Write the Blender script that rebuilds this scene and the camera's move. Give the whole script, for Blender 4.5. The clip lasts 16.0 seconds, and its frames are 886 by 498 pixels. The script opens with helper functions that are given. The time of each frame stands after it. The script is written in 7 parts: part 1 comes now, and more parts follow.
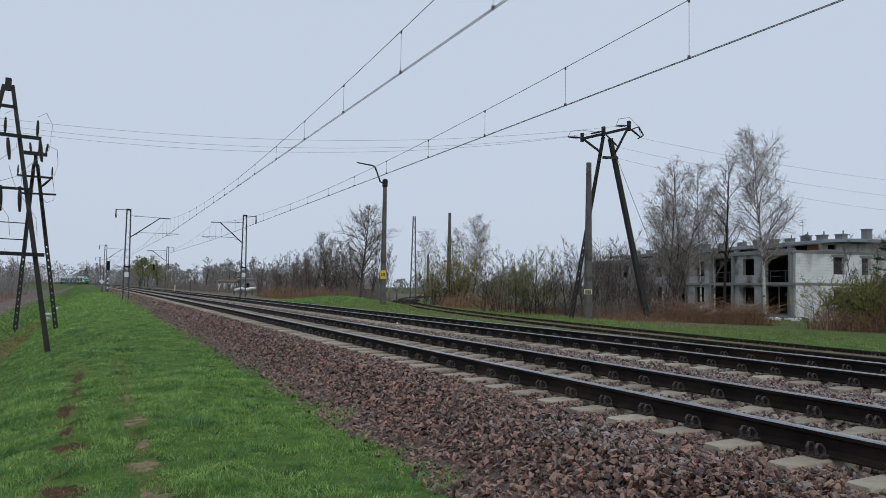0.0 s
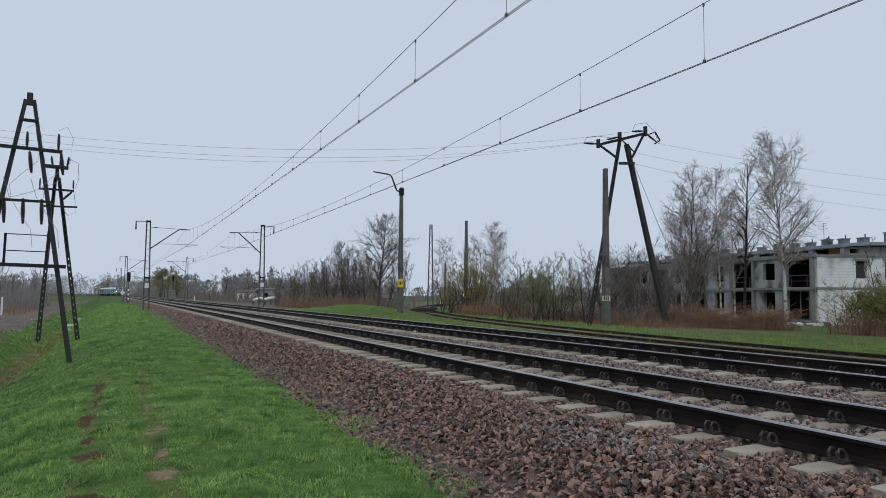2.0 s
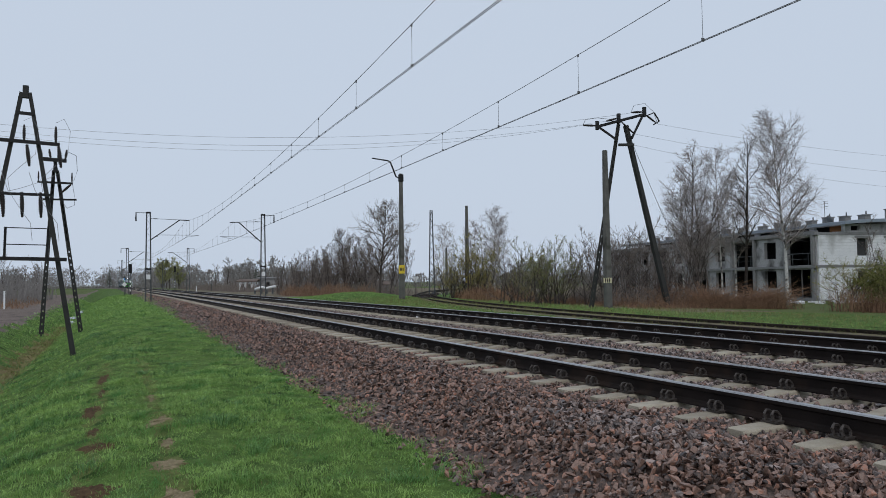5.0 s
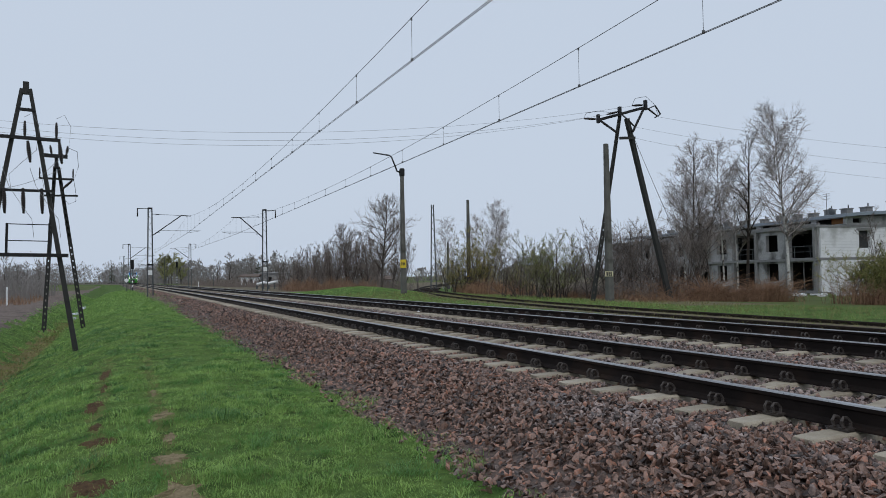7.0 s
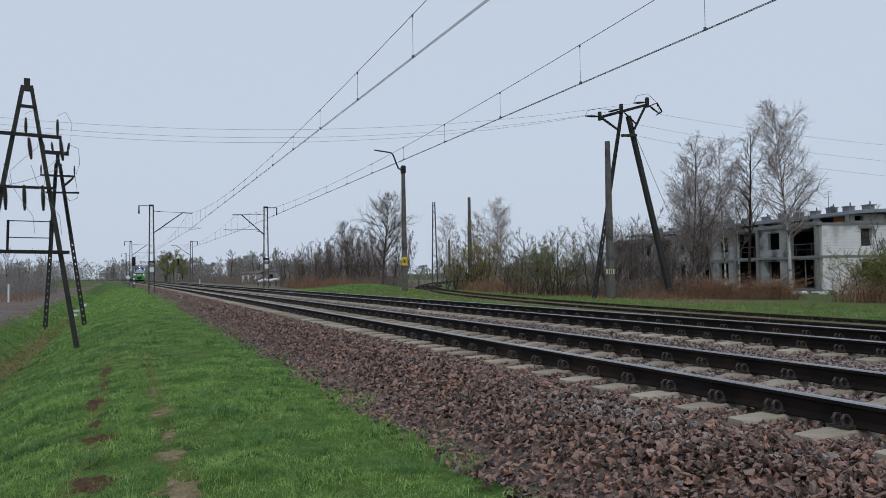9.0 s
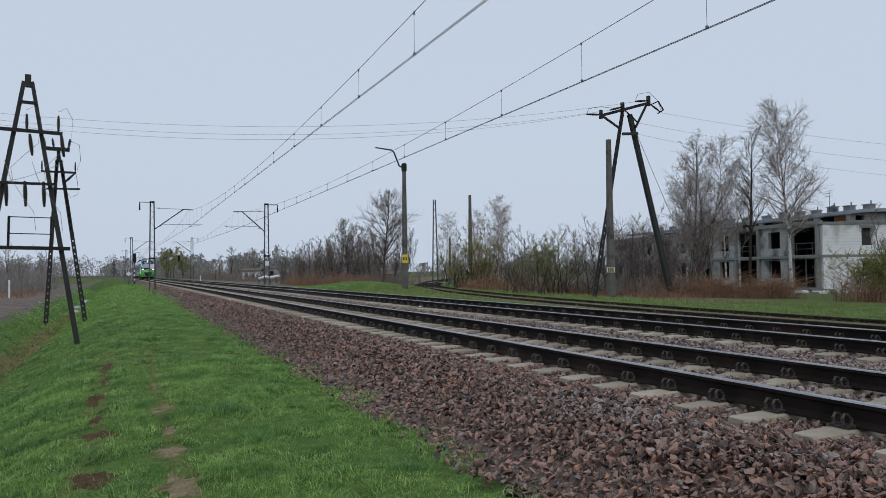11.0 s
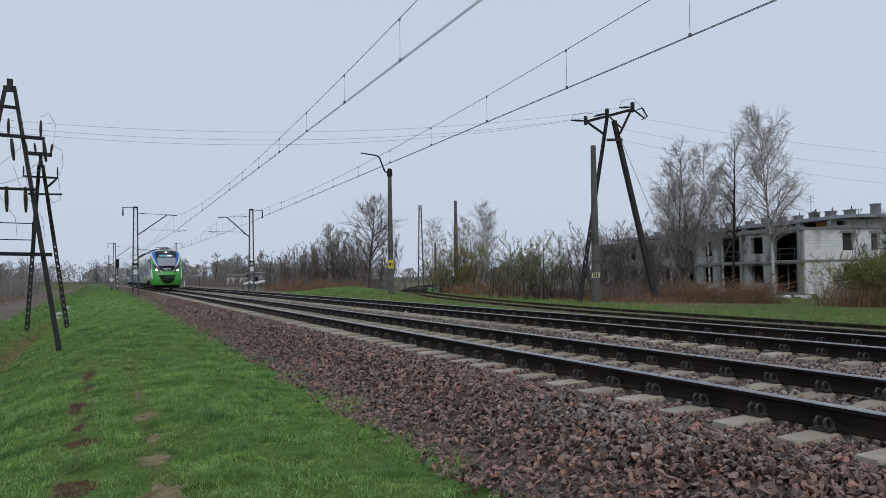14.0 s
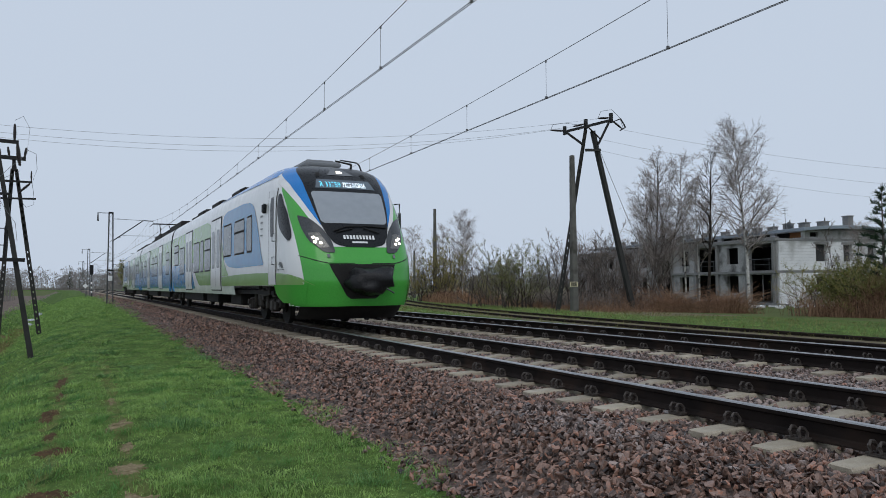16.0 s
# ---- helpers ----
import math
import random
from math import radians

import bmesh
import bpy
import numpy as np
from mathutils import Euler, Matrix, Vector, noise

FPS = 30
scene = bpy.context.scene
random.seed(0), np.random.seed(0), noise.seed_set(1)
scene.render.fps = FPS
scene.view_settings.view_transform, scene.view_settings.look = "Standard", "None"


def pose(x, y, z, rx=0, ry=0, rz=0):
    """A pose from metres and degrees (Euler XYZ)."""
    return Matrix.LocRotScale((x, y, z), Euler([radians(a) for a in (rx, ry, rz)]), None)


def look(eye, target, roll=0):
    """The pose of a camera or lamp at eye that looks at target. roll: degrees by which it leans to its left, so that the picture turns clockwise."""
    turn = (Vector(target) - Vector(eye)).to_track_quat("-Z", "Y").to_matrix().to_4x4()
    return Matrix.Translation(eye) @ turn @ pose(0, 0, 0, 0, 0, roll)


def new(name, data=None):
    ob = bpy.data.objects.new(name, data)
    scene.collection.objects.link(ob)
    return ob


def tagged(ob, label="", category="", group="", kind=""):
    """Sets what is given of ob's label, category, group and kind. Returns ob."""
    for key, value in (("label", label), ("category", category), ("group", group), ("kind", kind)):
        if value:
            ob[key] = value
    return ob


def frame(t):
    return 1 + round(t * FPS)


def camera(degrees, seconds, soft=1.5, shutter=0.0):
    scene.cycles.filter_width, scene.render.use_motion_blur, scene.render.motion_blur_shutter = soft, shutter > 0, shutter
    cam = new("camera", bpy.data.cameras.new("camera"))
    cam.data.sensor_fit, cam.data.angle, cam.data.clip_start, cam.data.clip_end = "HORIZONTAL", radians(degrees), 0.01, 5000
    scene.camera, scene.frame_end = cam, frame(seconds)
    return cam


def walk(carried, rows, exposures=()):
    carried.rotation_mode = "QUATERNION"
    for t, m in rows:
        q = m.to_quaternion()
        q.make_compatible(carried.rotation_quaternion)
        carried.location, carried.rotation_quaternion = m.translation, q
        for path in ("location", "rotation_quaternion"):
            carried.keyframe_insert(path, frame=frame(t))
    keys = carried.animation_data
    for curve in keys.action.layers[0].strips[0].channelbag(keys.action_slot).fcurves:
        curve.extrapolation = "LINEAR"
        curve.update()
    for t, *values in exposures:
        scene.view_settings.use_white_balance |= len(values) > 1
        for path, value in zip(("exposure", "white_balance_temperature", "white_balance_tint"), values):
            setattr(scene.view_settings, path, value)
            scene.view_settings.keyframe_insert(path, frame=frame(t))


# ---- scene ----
cam = camera(62.15, 16.0, soft=0.9)
walk(cam, [
    (0.0, pose(-0.046, -0.009, 0.982, 93.031, 0, -24.931) @ pose(0, 0, 0, 0, 0, 0.946)),
    (0.5, pose(-0.036, -0.000, 0.978, 93.381, 0, -24.851) @ pose(0, 0, 0, 0, 0, 0.947)),
    (1.0, pose(-0.043, -0.009, 0.978, 93.673, 0, -24.586) @ pose(0, 0, 0, 0, 0, 0.903)),
    (1.5, pose(-0.024, -0.013, 0.972, 93.735, 0, -23.936) @ pose(0, 0, 0, 0, 0, 0.526)),
    (2.0, pose(-0.031, -0.024, 0.971, 93.648, 0, -23.581) @ pose(0, 0, 0, 0, 0, 0.412)),
    (2.5, pose(-0.020, -0.016, 0.969, 93.467, 0, -23.618) @ pose(0, 0, 0, 0, 0, 0.428)),
    (3.0, pose(-0.023, -0.014, 0.974, 93.194, 0, -23.656) @ pose(0, 0, 0, 0, 0, 0.081)),
    (3.5, pose(-0.018, -0.003, 0.966, 93.009, 0, -23.645) @ pose(0, 0, 0, 0, 0, -0.488)),
    (4.0, pose(-0.023, -0.004, 0.966, 92.701, 0, -23.600) @ pose(0, 0, 0, 0, 0, -0.572)),
    (6.5, pose(-0.009, -0.009, 0.959, 92.317, 0, -23.412) @ pose(0, 0, 0, 0, 0, -1.008)),
    (7.0, pose(-0.007, -0.012, 0.959, 92.086, 0, -23.385) @ pose(0, 0, 0, 0, 0, -0.995)),
    (7.5, pose(-0.002, -0.011, 0.960, 92.022, 0, -23.370) @ pose(0, 0, 0, 0, 0, -1.008)),
    (8.0, pose(-0.003, -0.009, 0.960, 92.034, 0, -23.339) @ pose(0, 0, 0, 0, 0, -0.925)),
    (8.5, pose(0.012, -0.004, 0.954, 91.940, 0, -23.263) @ pose(0, 0, 0, 0, 0, -0.912)),
    (9.0, pose(0.008, -0.005, 0.954, 91.892, 0, -23.274) @ pose(0, 0, 0, 0, 0, -0.927)),
    (11.5, pose(0.006, -0.001, 0.956, 91.688, 0, -23.224) @ pose(0, 0, 0, 0, 0, -0.674)),
    (12.0, pose(0.003, -0.000, 0.956, 91.661, 0, -23.192) @ pose(0, 0, 0, 0, 0, -0.783)),
    (12.5, pose(0.000, -0.000, 0.956, 91.725, 0, -23.205) @ pose(0, 0, 0, 0, 0, -0.785)),
    (13.0, pose(0.007, -0.001, 0.955, 91.925, 0, -23.283) @ pose(0, 0, 0, 0, 0, -0.776)),
    (13.5, pose(-0.006, -0.012, 0.961, 92.048, 0, -23.693) @ pose(0, 0, 0, 0, 0, -0.755)),
    (14.0, pose(-0.002, -0.014, 0.960, 92.119, 0, -24.359) @ pose(0, 0, 0, 0, 0, -0.786)),
    (14.5, pose(0.003, -0.015, 0.959, 92.181, 0, -25.489) @ pose(0, 0, 0, 0, 0, -0.818)),
    (15.0, pose(0.003, -0.016, 0.959, 92.303, 0, -26.078) @ pose(0, 0, 0, 0, 0, -0.738)),
    (15.5, pose(-0.005, -0.016, 0.961, 92.501, 0, -26.045) @ pose(0, 0, 0, 0, 0, -0.715)),
    (16.0, pose(-0.006, -0.010, 0.960, 92.745, 0, -26.009) @ pose(0, 0, 0, 0, 0, -0.430)),
])

# ---- sky and light: a bright overcast ----
world = bpy.data.worlds.new("overcast")
scene.world = world
world.use_nodes = True
wn, wl = world.node_tree.nodes, world.node_tree.links
sky = wn.new("ShaderNodeTexSky")
sky.sky_type, sky.sun_disc = "NISHITA", False
sky.sun_elevation, sky.sun_rotation = radians(48), radians(200)
sky.air_density, sky.dust_density = 1.0, 6.0
cloud = wn.new("ShaderNodeBackground")
cloud.inputs["Color"].default_value = (0.508, 0.582, 0.692, 1)
cloud.inputs["Strength"].default_value = 1.13
blue = wn.new("ShaderNodeBackground")
blue.inputs["Strength"].default_value = 0.09
wl.new(sky.outputs["Color"], blue.inputs["Color"])
mixer = wn.new("ShaderNodeMixShader")
mixer.inputs["Fac"].default_value = 0.93
wl.new(blue.outputs[0], mixer.inputs[1])
wl.new(cloud.outputs[0], mixer.inputs[2])
wl.new(mixer.outputs[0], wn["World Output"].inputs["Surface"])
sun = new("sun", bpy.data.lights.new("sun", "SUN"))
sun.data.energy, sun.data.angle, sun.data.color = 0.6, radians(40), (1.0, 0.97, 0.93)
sun.matrix_world = look((0, 0, 50), (18, 42, 0))
scene.view_settings.exposure = 0.0

# ---- helpers of this scene ----
def link(nt, a, b):
    nt.links.new(a, b)


def material(name, dark, light, rough=0.7, metal=0.0, scale=6.0, fine=60.0, bump=0.2, distance=0.01, spec=0.3, island=0.0, piece=0.0, stain=None, stain_scale=0.6):
    """Two colours mixed by noise at two scales, with relief; island and piece vary it from piece to piece."""
    m = bpy.data.materials.new(name)
    m.use_nodes = True
    nt = m.node_tree
    b = nt.nodes["Principled BSDF"]
    b.inputs["Metallic"].default_value = metal
    b.inputs["Specular IOR Level"].default_value = spec
    co = nt.nodes.new("ShaderNodeTexCoord")
    big, small = nt.nodes.new("ShaderNodeTexNoise"), nt.nodes.new("ShaderNodeTexNoise")
    big.inputs["Scale"].default_value, small.inputs["Scale"].default_value = scale, fine
    big.inputs["Detail"].default_value = small.inputs["Detail"].default_value = 4
    add = nt.nodes.new("ShaderNodeMath")
    add.operation = "ADD"
    half = nt.nodes.new("ShaderNodeMath")
    half.operation, half.inputs[1].default_value = "MULTIPLY", 0.5
    for n in (big, small):
        link(nt, co.outputs["Object"], n.inputs["Vector"])
    link(nt, big.outputs["Fac"], add.inputs[0])
    link(nt, small.outputs["Fac"], add.inputs[1])
    link(nt, add.outputs[0], half.inputs[0])
    value = half.outputs[0]
    if island or piece:
        src = nt.nodes.new("ShaderNodeNewGeometry").outputs["Random Per Island"] if island else nt.nodes.new("ShaderNodeObjectInfo").outputs["Random"]
        k = nt.nodes.new("ShaderNodeMath")
        k.operation, k.inputs[1].default_value, k.inputs[2].default_value = "MULTIPLY_ADD", island or piece, -0.5 * (island or piece)
        link(nt, src, k.inputs[0])
        s = nt.nodes.new("ShaderNodeMath")
        s.operation = "ADD"
        link(nt, value, s.inputs[0])
        link(nt, k.outputs[0], s.inputs[1])
        value = s.outputs[0]
    ramp = nt.nodes.new("ShaderNodeValToRGB")
    ramp.color_ramp.elements[0].position, ramp.color_ramp.elements[1].position = 0.3, 0.7
    ramp.color_ramp.elements[0].color, ramp.color_ramp.elements[1].color = (*dark, 1), (*light, 1)
    link(nt, value, ramp.inputs["Fac"])
    colour = ramp.outputs["Color"]
    if stain:
        n = nt.nodes.new("ShaderNodeTexNoise")
        n.inputs["Scale"].default_value, n.inputs["Detail"].default_value = stain_scale, 6
        link(nt, co.outputs["Object"], n.inputs["Vector"])
        r = nt.nodes.new("ShaderNodeValToRGB")
        r.color_ramp.elements[0].position, r.color_ramp.elements[1].position = 0.52, 0.66
        link(nt, n.outputs["Fac"], r.inputs["Fac"])
        x = nt.nodes.new("ShaderNodeMix")
        x.data_type = "RGBA"
        link(nt, r.outputs["Color"], x.inputs["Factor"])
        link(nt, colour, x.inputs["A"])
        x.inputs["B"].default_value = (*stain, 1)
        colour = x.outputs["Result"]
    link(nt, colour, b.inputs["Base Color"])
    rr = nt.nodes.new("ShaderNodeMath")
    rr.operation, rr.inputs[1].default_value, rr.inputs[2].default_value = "MULTIPLY_ADD", 0.3, rough - 0.15
    link(nt, small.outputs["Fac"], rr.inputs[0])
    link(nt, rr.outputs[0], b.inputs["Roughness"])
    if bump:
        bp = nt.nodes.new("ShaderNodeBump")
        bp.inputs["Strength"].default_value, bp.inputs["Distance"].default_value = bump, distance
        link(nt, half.outputs[0], bp.inputs["Height"])
        link(nt, bp.outputs["Normal"], b.inputs["Normal"])
    return m


def glow(name, colour, strength):
    m = bpy.data.materials.new(name)
    m.use_nodes = True
    b = m.node_tree.nodes["Principled BSDF"]
    b.inputs["Base Color"].default_value = (*colour, 1)
    b.inputs["Emission Color"].default_value = (*colour, 1)
    b.inputs["Emission Strength"].default_value = strength
    return m


def mesh_of(name, verts, faces, mats, index=None, smooth=False):
    me = bpy.data.meshes.new(name)
    me.from_pydata([tuple(v) for v in verts], [], [tuple(f) for f in faces])
    for m in (mats if isinstance(mats, (list, tuple)) else [mats]):
        me.materials.append(m)
    if index is not None:
        me.polygons.foreach_set("material_index", np.asarray(index, dtype=np.int32))
    if smooth:
        me.polygons.foreach_set("use_smooth", np.ones(len(me.polygons), dtype=bool))
    me.update()
    return me


def tris_of(name, verts, tris, mat, smooth=False):
    """A mesh of many triangles from arrays."""
    verts, tris = np.asarray(verts, np.float32), np.asarray(tris, np.int32)
    me = bpy.data.meshes.new(name)
    me.vertices.add(len(verts))
    me.vertices.foreach_set("co", verts.ravel())
    me.loops.add(tris.size)
    me.loops.foreach_set("vertex_index", tris.ravel())
    me.polygons.add(len(tris))
    me.polygons.foreach_set("loop_start", np.arange(0, tris.size, 3, dtype=np.int32))
    me.polygons.foreach_set("loop_total", np.full(len(tris), 3, np.int32))
    me.polygons.foreach_set("use_smooth", np.full(len(tris), smooth, dtype=bool))
    me.materials.append(mat)
    me.update(calc_edges=True)
    return me


def part(name, bm, mat, parent=None, label=""):
    """One mesh object under a thing or under a part."""
    if isinstance(bm, bmesh.types.BMesh):
        bmesh.ops.recalc_face_normals(bm, faces=bm.faces[:])
        me = bpy.data.meshes.new(name)
        bm.to_mesh(me)
        bm.free()
        for m in (mat if isinstance(mat, (list, tuple)) else [mat]):
            me.materials.append(m)
    else:
        me = bm
    ob = new(name, me)
    ob.parent = parent
    if label:
        ob["label"] = label
    return ob


def thing(name, place, label, category, group="", kind=""):
    ob = new(name)
    ob.location = place
    ob.empty_display_size = 0.2
    return tagged(ob, label, category, group, kind)


def box(bm, centre, size, bevel=0.0, turn=None):
    r = bmesh.ops.create_cube(bm, size=1.0)
    vs = r["verts"]
    bmesh.ops.scale(bm, vec=size, verts=vs)
    if bevel:
        es = list({e for v in vs for e in v.link_edges})
        out = bmesh.ops.bevel(bm, geom=es, offset=bevel, segments=1, affect="EDGES", profile=0.5)
        vs = list({v for f in out["faces"] for v in f.verts} | {v for v in vs if v.is_valid})
    if turn is not None:
        bmesh.ops.transform(bm, matrix=turn, verts=vs)
    bmesh.ops.translate(bm, vec=centre, verts=vs)
    return vs


def boxed(*boxes, bevel=0.0):
    bm = bmesh.new()
    for centre, size in boxes:
        box(bm, centre, size, bevel)
    return bm


def tube(bm, points, radii, sides=8, cap=True):
    """A tapered tube along points."""
    points = [Vector(p) for p in points]
    if not isinstance(radii, (list, tuple)):
        radii = [radii] * len(points)
    rings = []
    for i, p in enumerate(points):
        d = (points[min(i + 1, len(points) - 1)] - points[max(i - 1, 0)]).normalized()
        side = d.orthogonal().normalized() if abs(d.z) > 0.98 else d.cross(Vector((0, 0, 1))).normalized()
        up = side.cross(d)
        rings.append([bm.verts.new(p + radii[i] * (math.cos(a) * side + math.sin(a) * up)) for a in [2 * math.pi * k / sides for k in range(sides)]])
    for a, b in zip(rings, rings[1:]):
        for k in range(sides):
            f = bm.faces.new((a[k], a[(k + 1) % sides], b[(k + 1) % sides], b[k]))
            f.smooth = sides > 5
    if cap:
        bm.faces.new(rings[0][::-1])
        bm.faces.new(rings[-1])


def rod(points, radii, sides=8):
    bm = bmesh.new()
    tube(bm, points, radii, sides)
    return bm


def beam(bm, a, b, wide, deep):
    """A square-edged bar from a to b; wide across, deep upwards."""
    a, b = Vector(a), Vector(b)
    d = b - a
    m = d.to_track_quat("Y", "Z").to_matrix().to_4x4()
    box(bm, (a + b) / 2, (wide, d.length, deep), 0.0, m)


def bend(y):
    """How far the railway lies left of its straight line, farther on."""
    y = np.asarray(y, float)
    soft = 0.015 * (np.sqrt(np.maximum(y - 37, -60) ** 2 + 25.0 ** 2) + (y - 37)) / 2 - 0.015 * (math.sqrt(37 ** 2 + 25.0 ** 2) - 37) / 2
    hard = np.maximum(y - 330, 0) ** 2 / (2 * 560)
    hard = np.where(y > 520, (520 - 330) ** 2 / 1120 + (y - 520) * (190 / 560), hard)
    return -np.maximum(soft, 0) - hard


NEAR, FAR, GAUGE = 5.495, 9.537, 1.507   # the two tracks' middles; rail to rail
RAIL_TOP = 0.0


def siding(y):
    return 14.4 + np.maximum(np.asarray(y, float) - 5, 0) ** 2 / 304


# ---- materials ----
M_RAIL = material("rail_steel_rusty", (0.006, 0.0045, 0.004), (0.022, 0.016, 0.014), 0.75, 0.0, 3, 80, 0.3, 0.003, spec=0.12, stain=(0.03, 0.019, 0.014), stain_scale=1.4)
M_RAILHEAD = material("rail_head_worn", (0.24, 0.235, 0.235), (0.42, 0.415, 0.415), 0.33, 1.0, 2, 40, 0.05, 0.001)
M_OLDRAIL = material("old_rail_rust", (0.012, 0.009, 0.007), (0.045, 0.033, 0.027), 0.8, 0.0, 3, 80, 0.3, 0.003, spec=0.15)
M_CLIP = material("clip_steel", (0.025, 0.021, 0.019), (0.10, 0.085, 0.075), 0.5, 0.3, 20, 120, 0.1, 0.001)
M_SLEEPER = material("sleeper_concrete", (0.23, 0.195, 0.145), (0.46, 0.405, 0.315), 0.6, 0, 5, 90, 0.4, 0.004, piece=0.3, stain=(0.17, 0.135, 0.095), stain_scale=2.5)
M_STONE = material("ballast_stone", (0.024, 0.0135, 0.010), (0.30, 0.183, 0.138), 0.47, 0, 14, 80, 0.8, 0.006, island=0.5, spec=0.55)
M_GREYSTONE = material("grey_ballast_stone", (0.036, 0.026, 0.023), (0.37, 0.285, 0.253), 0.4, 0, 10, 70, 0.7, 0.006, island=0.42, spec=0.5)
M_BALLAST = material("ballast_bed", (0.012, 0.0085, 0.007), (0.20, 0.145, 0.122), 0.75, 0, 9, 26, 1.0, 0.05, spec=0.2)
M_POLE = material("weathered_concrete", (0.085, 0.083, 0.075), (0.17, 0.165, 0.15), 0.85, 0, 2, 40, 0.4, 0.006, stain=(0.05, 0.05, 0.04), stain_scale=1.2)
M_DARKPOLE = material("dark_wet_concrete", (0.022, 0.022, 0.021), (0.05, 0.05, 0.047), 0.8, 0, 3, 40, 0.4, 0.006)
M_STEEL = material("painted_mast_steel", (0.06, 0.065, 0.07), (0.14, 0.15, 0.155), 0.6, 0.3, 4, 50, 0.2, 0.002)
M_DARKSTEEL = material("black_steel", (0.012, 0.012, 0.013), (0.035, 0.035, 0.036), 0.55, 0.4, 6, 60, 0.1, 0.002)
M_WIRE = material("wire_metal", (0.09, 0.09, 0.093), (0.15, 0.15, 0.153), 0.5, 0.4, 1, 10, 0.0)
M_THINWIRE = material("aluminium_wire", (0.16, 0.165, 0.17), (0.24, 0.245, 0.25), 0.5, 0.4, 1, 10, 0.0)
M_PORCELAIN = material("brown_porcelain", (0.012, 0.009, 0.008), (0.03, 0.022, 0.02), 0.3, 0, 8, 40, 0.0)
M_YELLOW = material("yellow_plate", (0.62, 0.45, 0.03), (0.75, 0.56, 0.06), 0.5, 0, 8, 60, 0.05, 0.001)
M_CREAM = material("cream_plate", (0.62, 0.55, 0.33), (0.74, 0.68, 0.45), 0.5, 0, 8, 60, 0.05, 0.001)
M_INK = material("dark_ink", (0.03, 0.03, 0.03), (0.05, 0.05, 0.05), 0.6, 0, 8, 60, 0.0)
M_WHITE = material("white_paint", (0.66, 0.67, 0.67), (0.8, 0.81, 0.81), 0.5, 0, 4, 50, 0.05, 0.001)
M_GRASS = material("grass_ground", (0.025, 0.056, 0.012), (0.145, 0.23, 0.055), 0.95, 0, 7, 55, 1.0, 0.03, spec=0.1, stain=(0.028, 0.06, 0.012), stain_scale=1.8)
M_SOIL = material("ploughed_soil", (0.045, 0.034, 0.028), (0.25, 0.195, 0.165), 0.95, 0, 0.9, 5, 1.0, 0.12, spec=0.2)
M_LITTER = material("dry_litter", (0.06, 0.05, 0.03), (0.22, 0.185, 0.125), 0.95, 0, 1.2, 14, 0.9, 0.08, spec=0.2)
M_MUD = material("trodden_mud", (0.035, 0.022, 0.012), (0.16, 0.098, 0.056), 0.95, 0, 9, 45, 1.0, 0.05, spec=0.06)
M_PATH = material("dry_trodden_path", (0.10, 0.08, 0.04), (0.34, 0.27, 0.17), 0.95, 0, 9, 50, 1.0, 0.03, spec=0.06, stain=(0.09, 0.075, 0.03), stain_scale=6)
M_LEAFMOULD = material("straw_in_ditch", (0.11, 0.09, 0.04), (0.25, 0.19, 0.095), 0.95, 0, 2, 25, 0.9, 0.04, spec=0.1, stain=(0.06, 0.09, 0.025), stain_scale=1.2)
M_MEADOW = material("rough_meadow", (0.05, 0.075, 0.02), (0.13, 0.15, 0.05), 0.95, 0, 0.4, 9, 0.8, 0.1, spec=0.15)


for stone, rare in ((M_STONE, (0.40, 0.185, 0.12)), (M_GREYSTONE, (0.36, 0.27, 0.23))):
    ramp_ = stone.node_tree.nodes["Color Ramp"].color_ramp
    e = ramp_.elements.new(0.78)
    e.color = (*rare, 1)

# ---- ground: one sheet out to the horizon ----
def fall(x, knots):
    xs, zs = zip(*knots)
    return np.interp(x, xs, zs)


SECTION = [(-3000, -1.0), (-60, -1.0), (-12, -1.0), (-5.2, -0.95), (-4.3, -1.32), (-3.6, -1.72), (-3.0, -1.78), (-2.2, -1.4), (-1.0, -0.86), (0.0, -0.68),
           (1.2, -0.62), (2.45, -0.60), (2.75, -0.56), (3.45, -0.30), (11.6, -0.30), (12.4, -0.46), (13.2, -0.38), (14.0, -0.33), (16.5, -0.33), (22, -0.42),
           (30, -0.62), (45, -1.0), (3000, -1.0)]


def ground_z(x, y):
    """Height of the ground; x counts from the railway's straight line, so the section follows the bend."""
    x, y = np.asarray(x, float), np.asarray(y, float)
    u = x - bend(y)
    z = fall(u, SECTION)
    lump = 0.028 * np.sin(1.7 * x + 0.6 * y) * np.sin(0.9 * y - 0.7 * x) + 0.020 * np.sin(4.1 * x + 1.0 + np.sin(1.1 * y)) * np.sin(2.7 * y + np.sin(2.2 * x)) + 0.012 * np.sin(6.3 * x + 2.0 * y) * np.sin(5.1 * y - 1.7 * x)
    side = np.clip((32 - y) / 12, 0, 1) * np.clip((2.3 - u) / 0.6, 0, 1) * np.clip((u + 8) / 2, 0, 1)
    z = z + lump * side
    mound = 0.55 * np.exp(-((x - 17.2) / 3.2) ** 2 - ((y - 56.0) / 7.0) ** 2)
    return z + mound


def spread(a, b, first, grow):
    out, step = [a], first
    while out[-1] < b:
        out.append(out[-1] + step)
        step *= grow
    return out


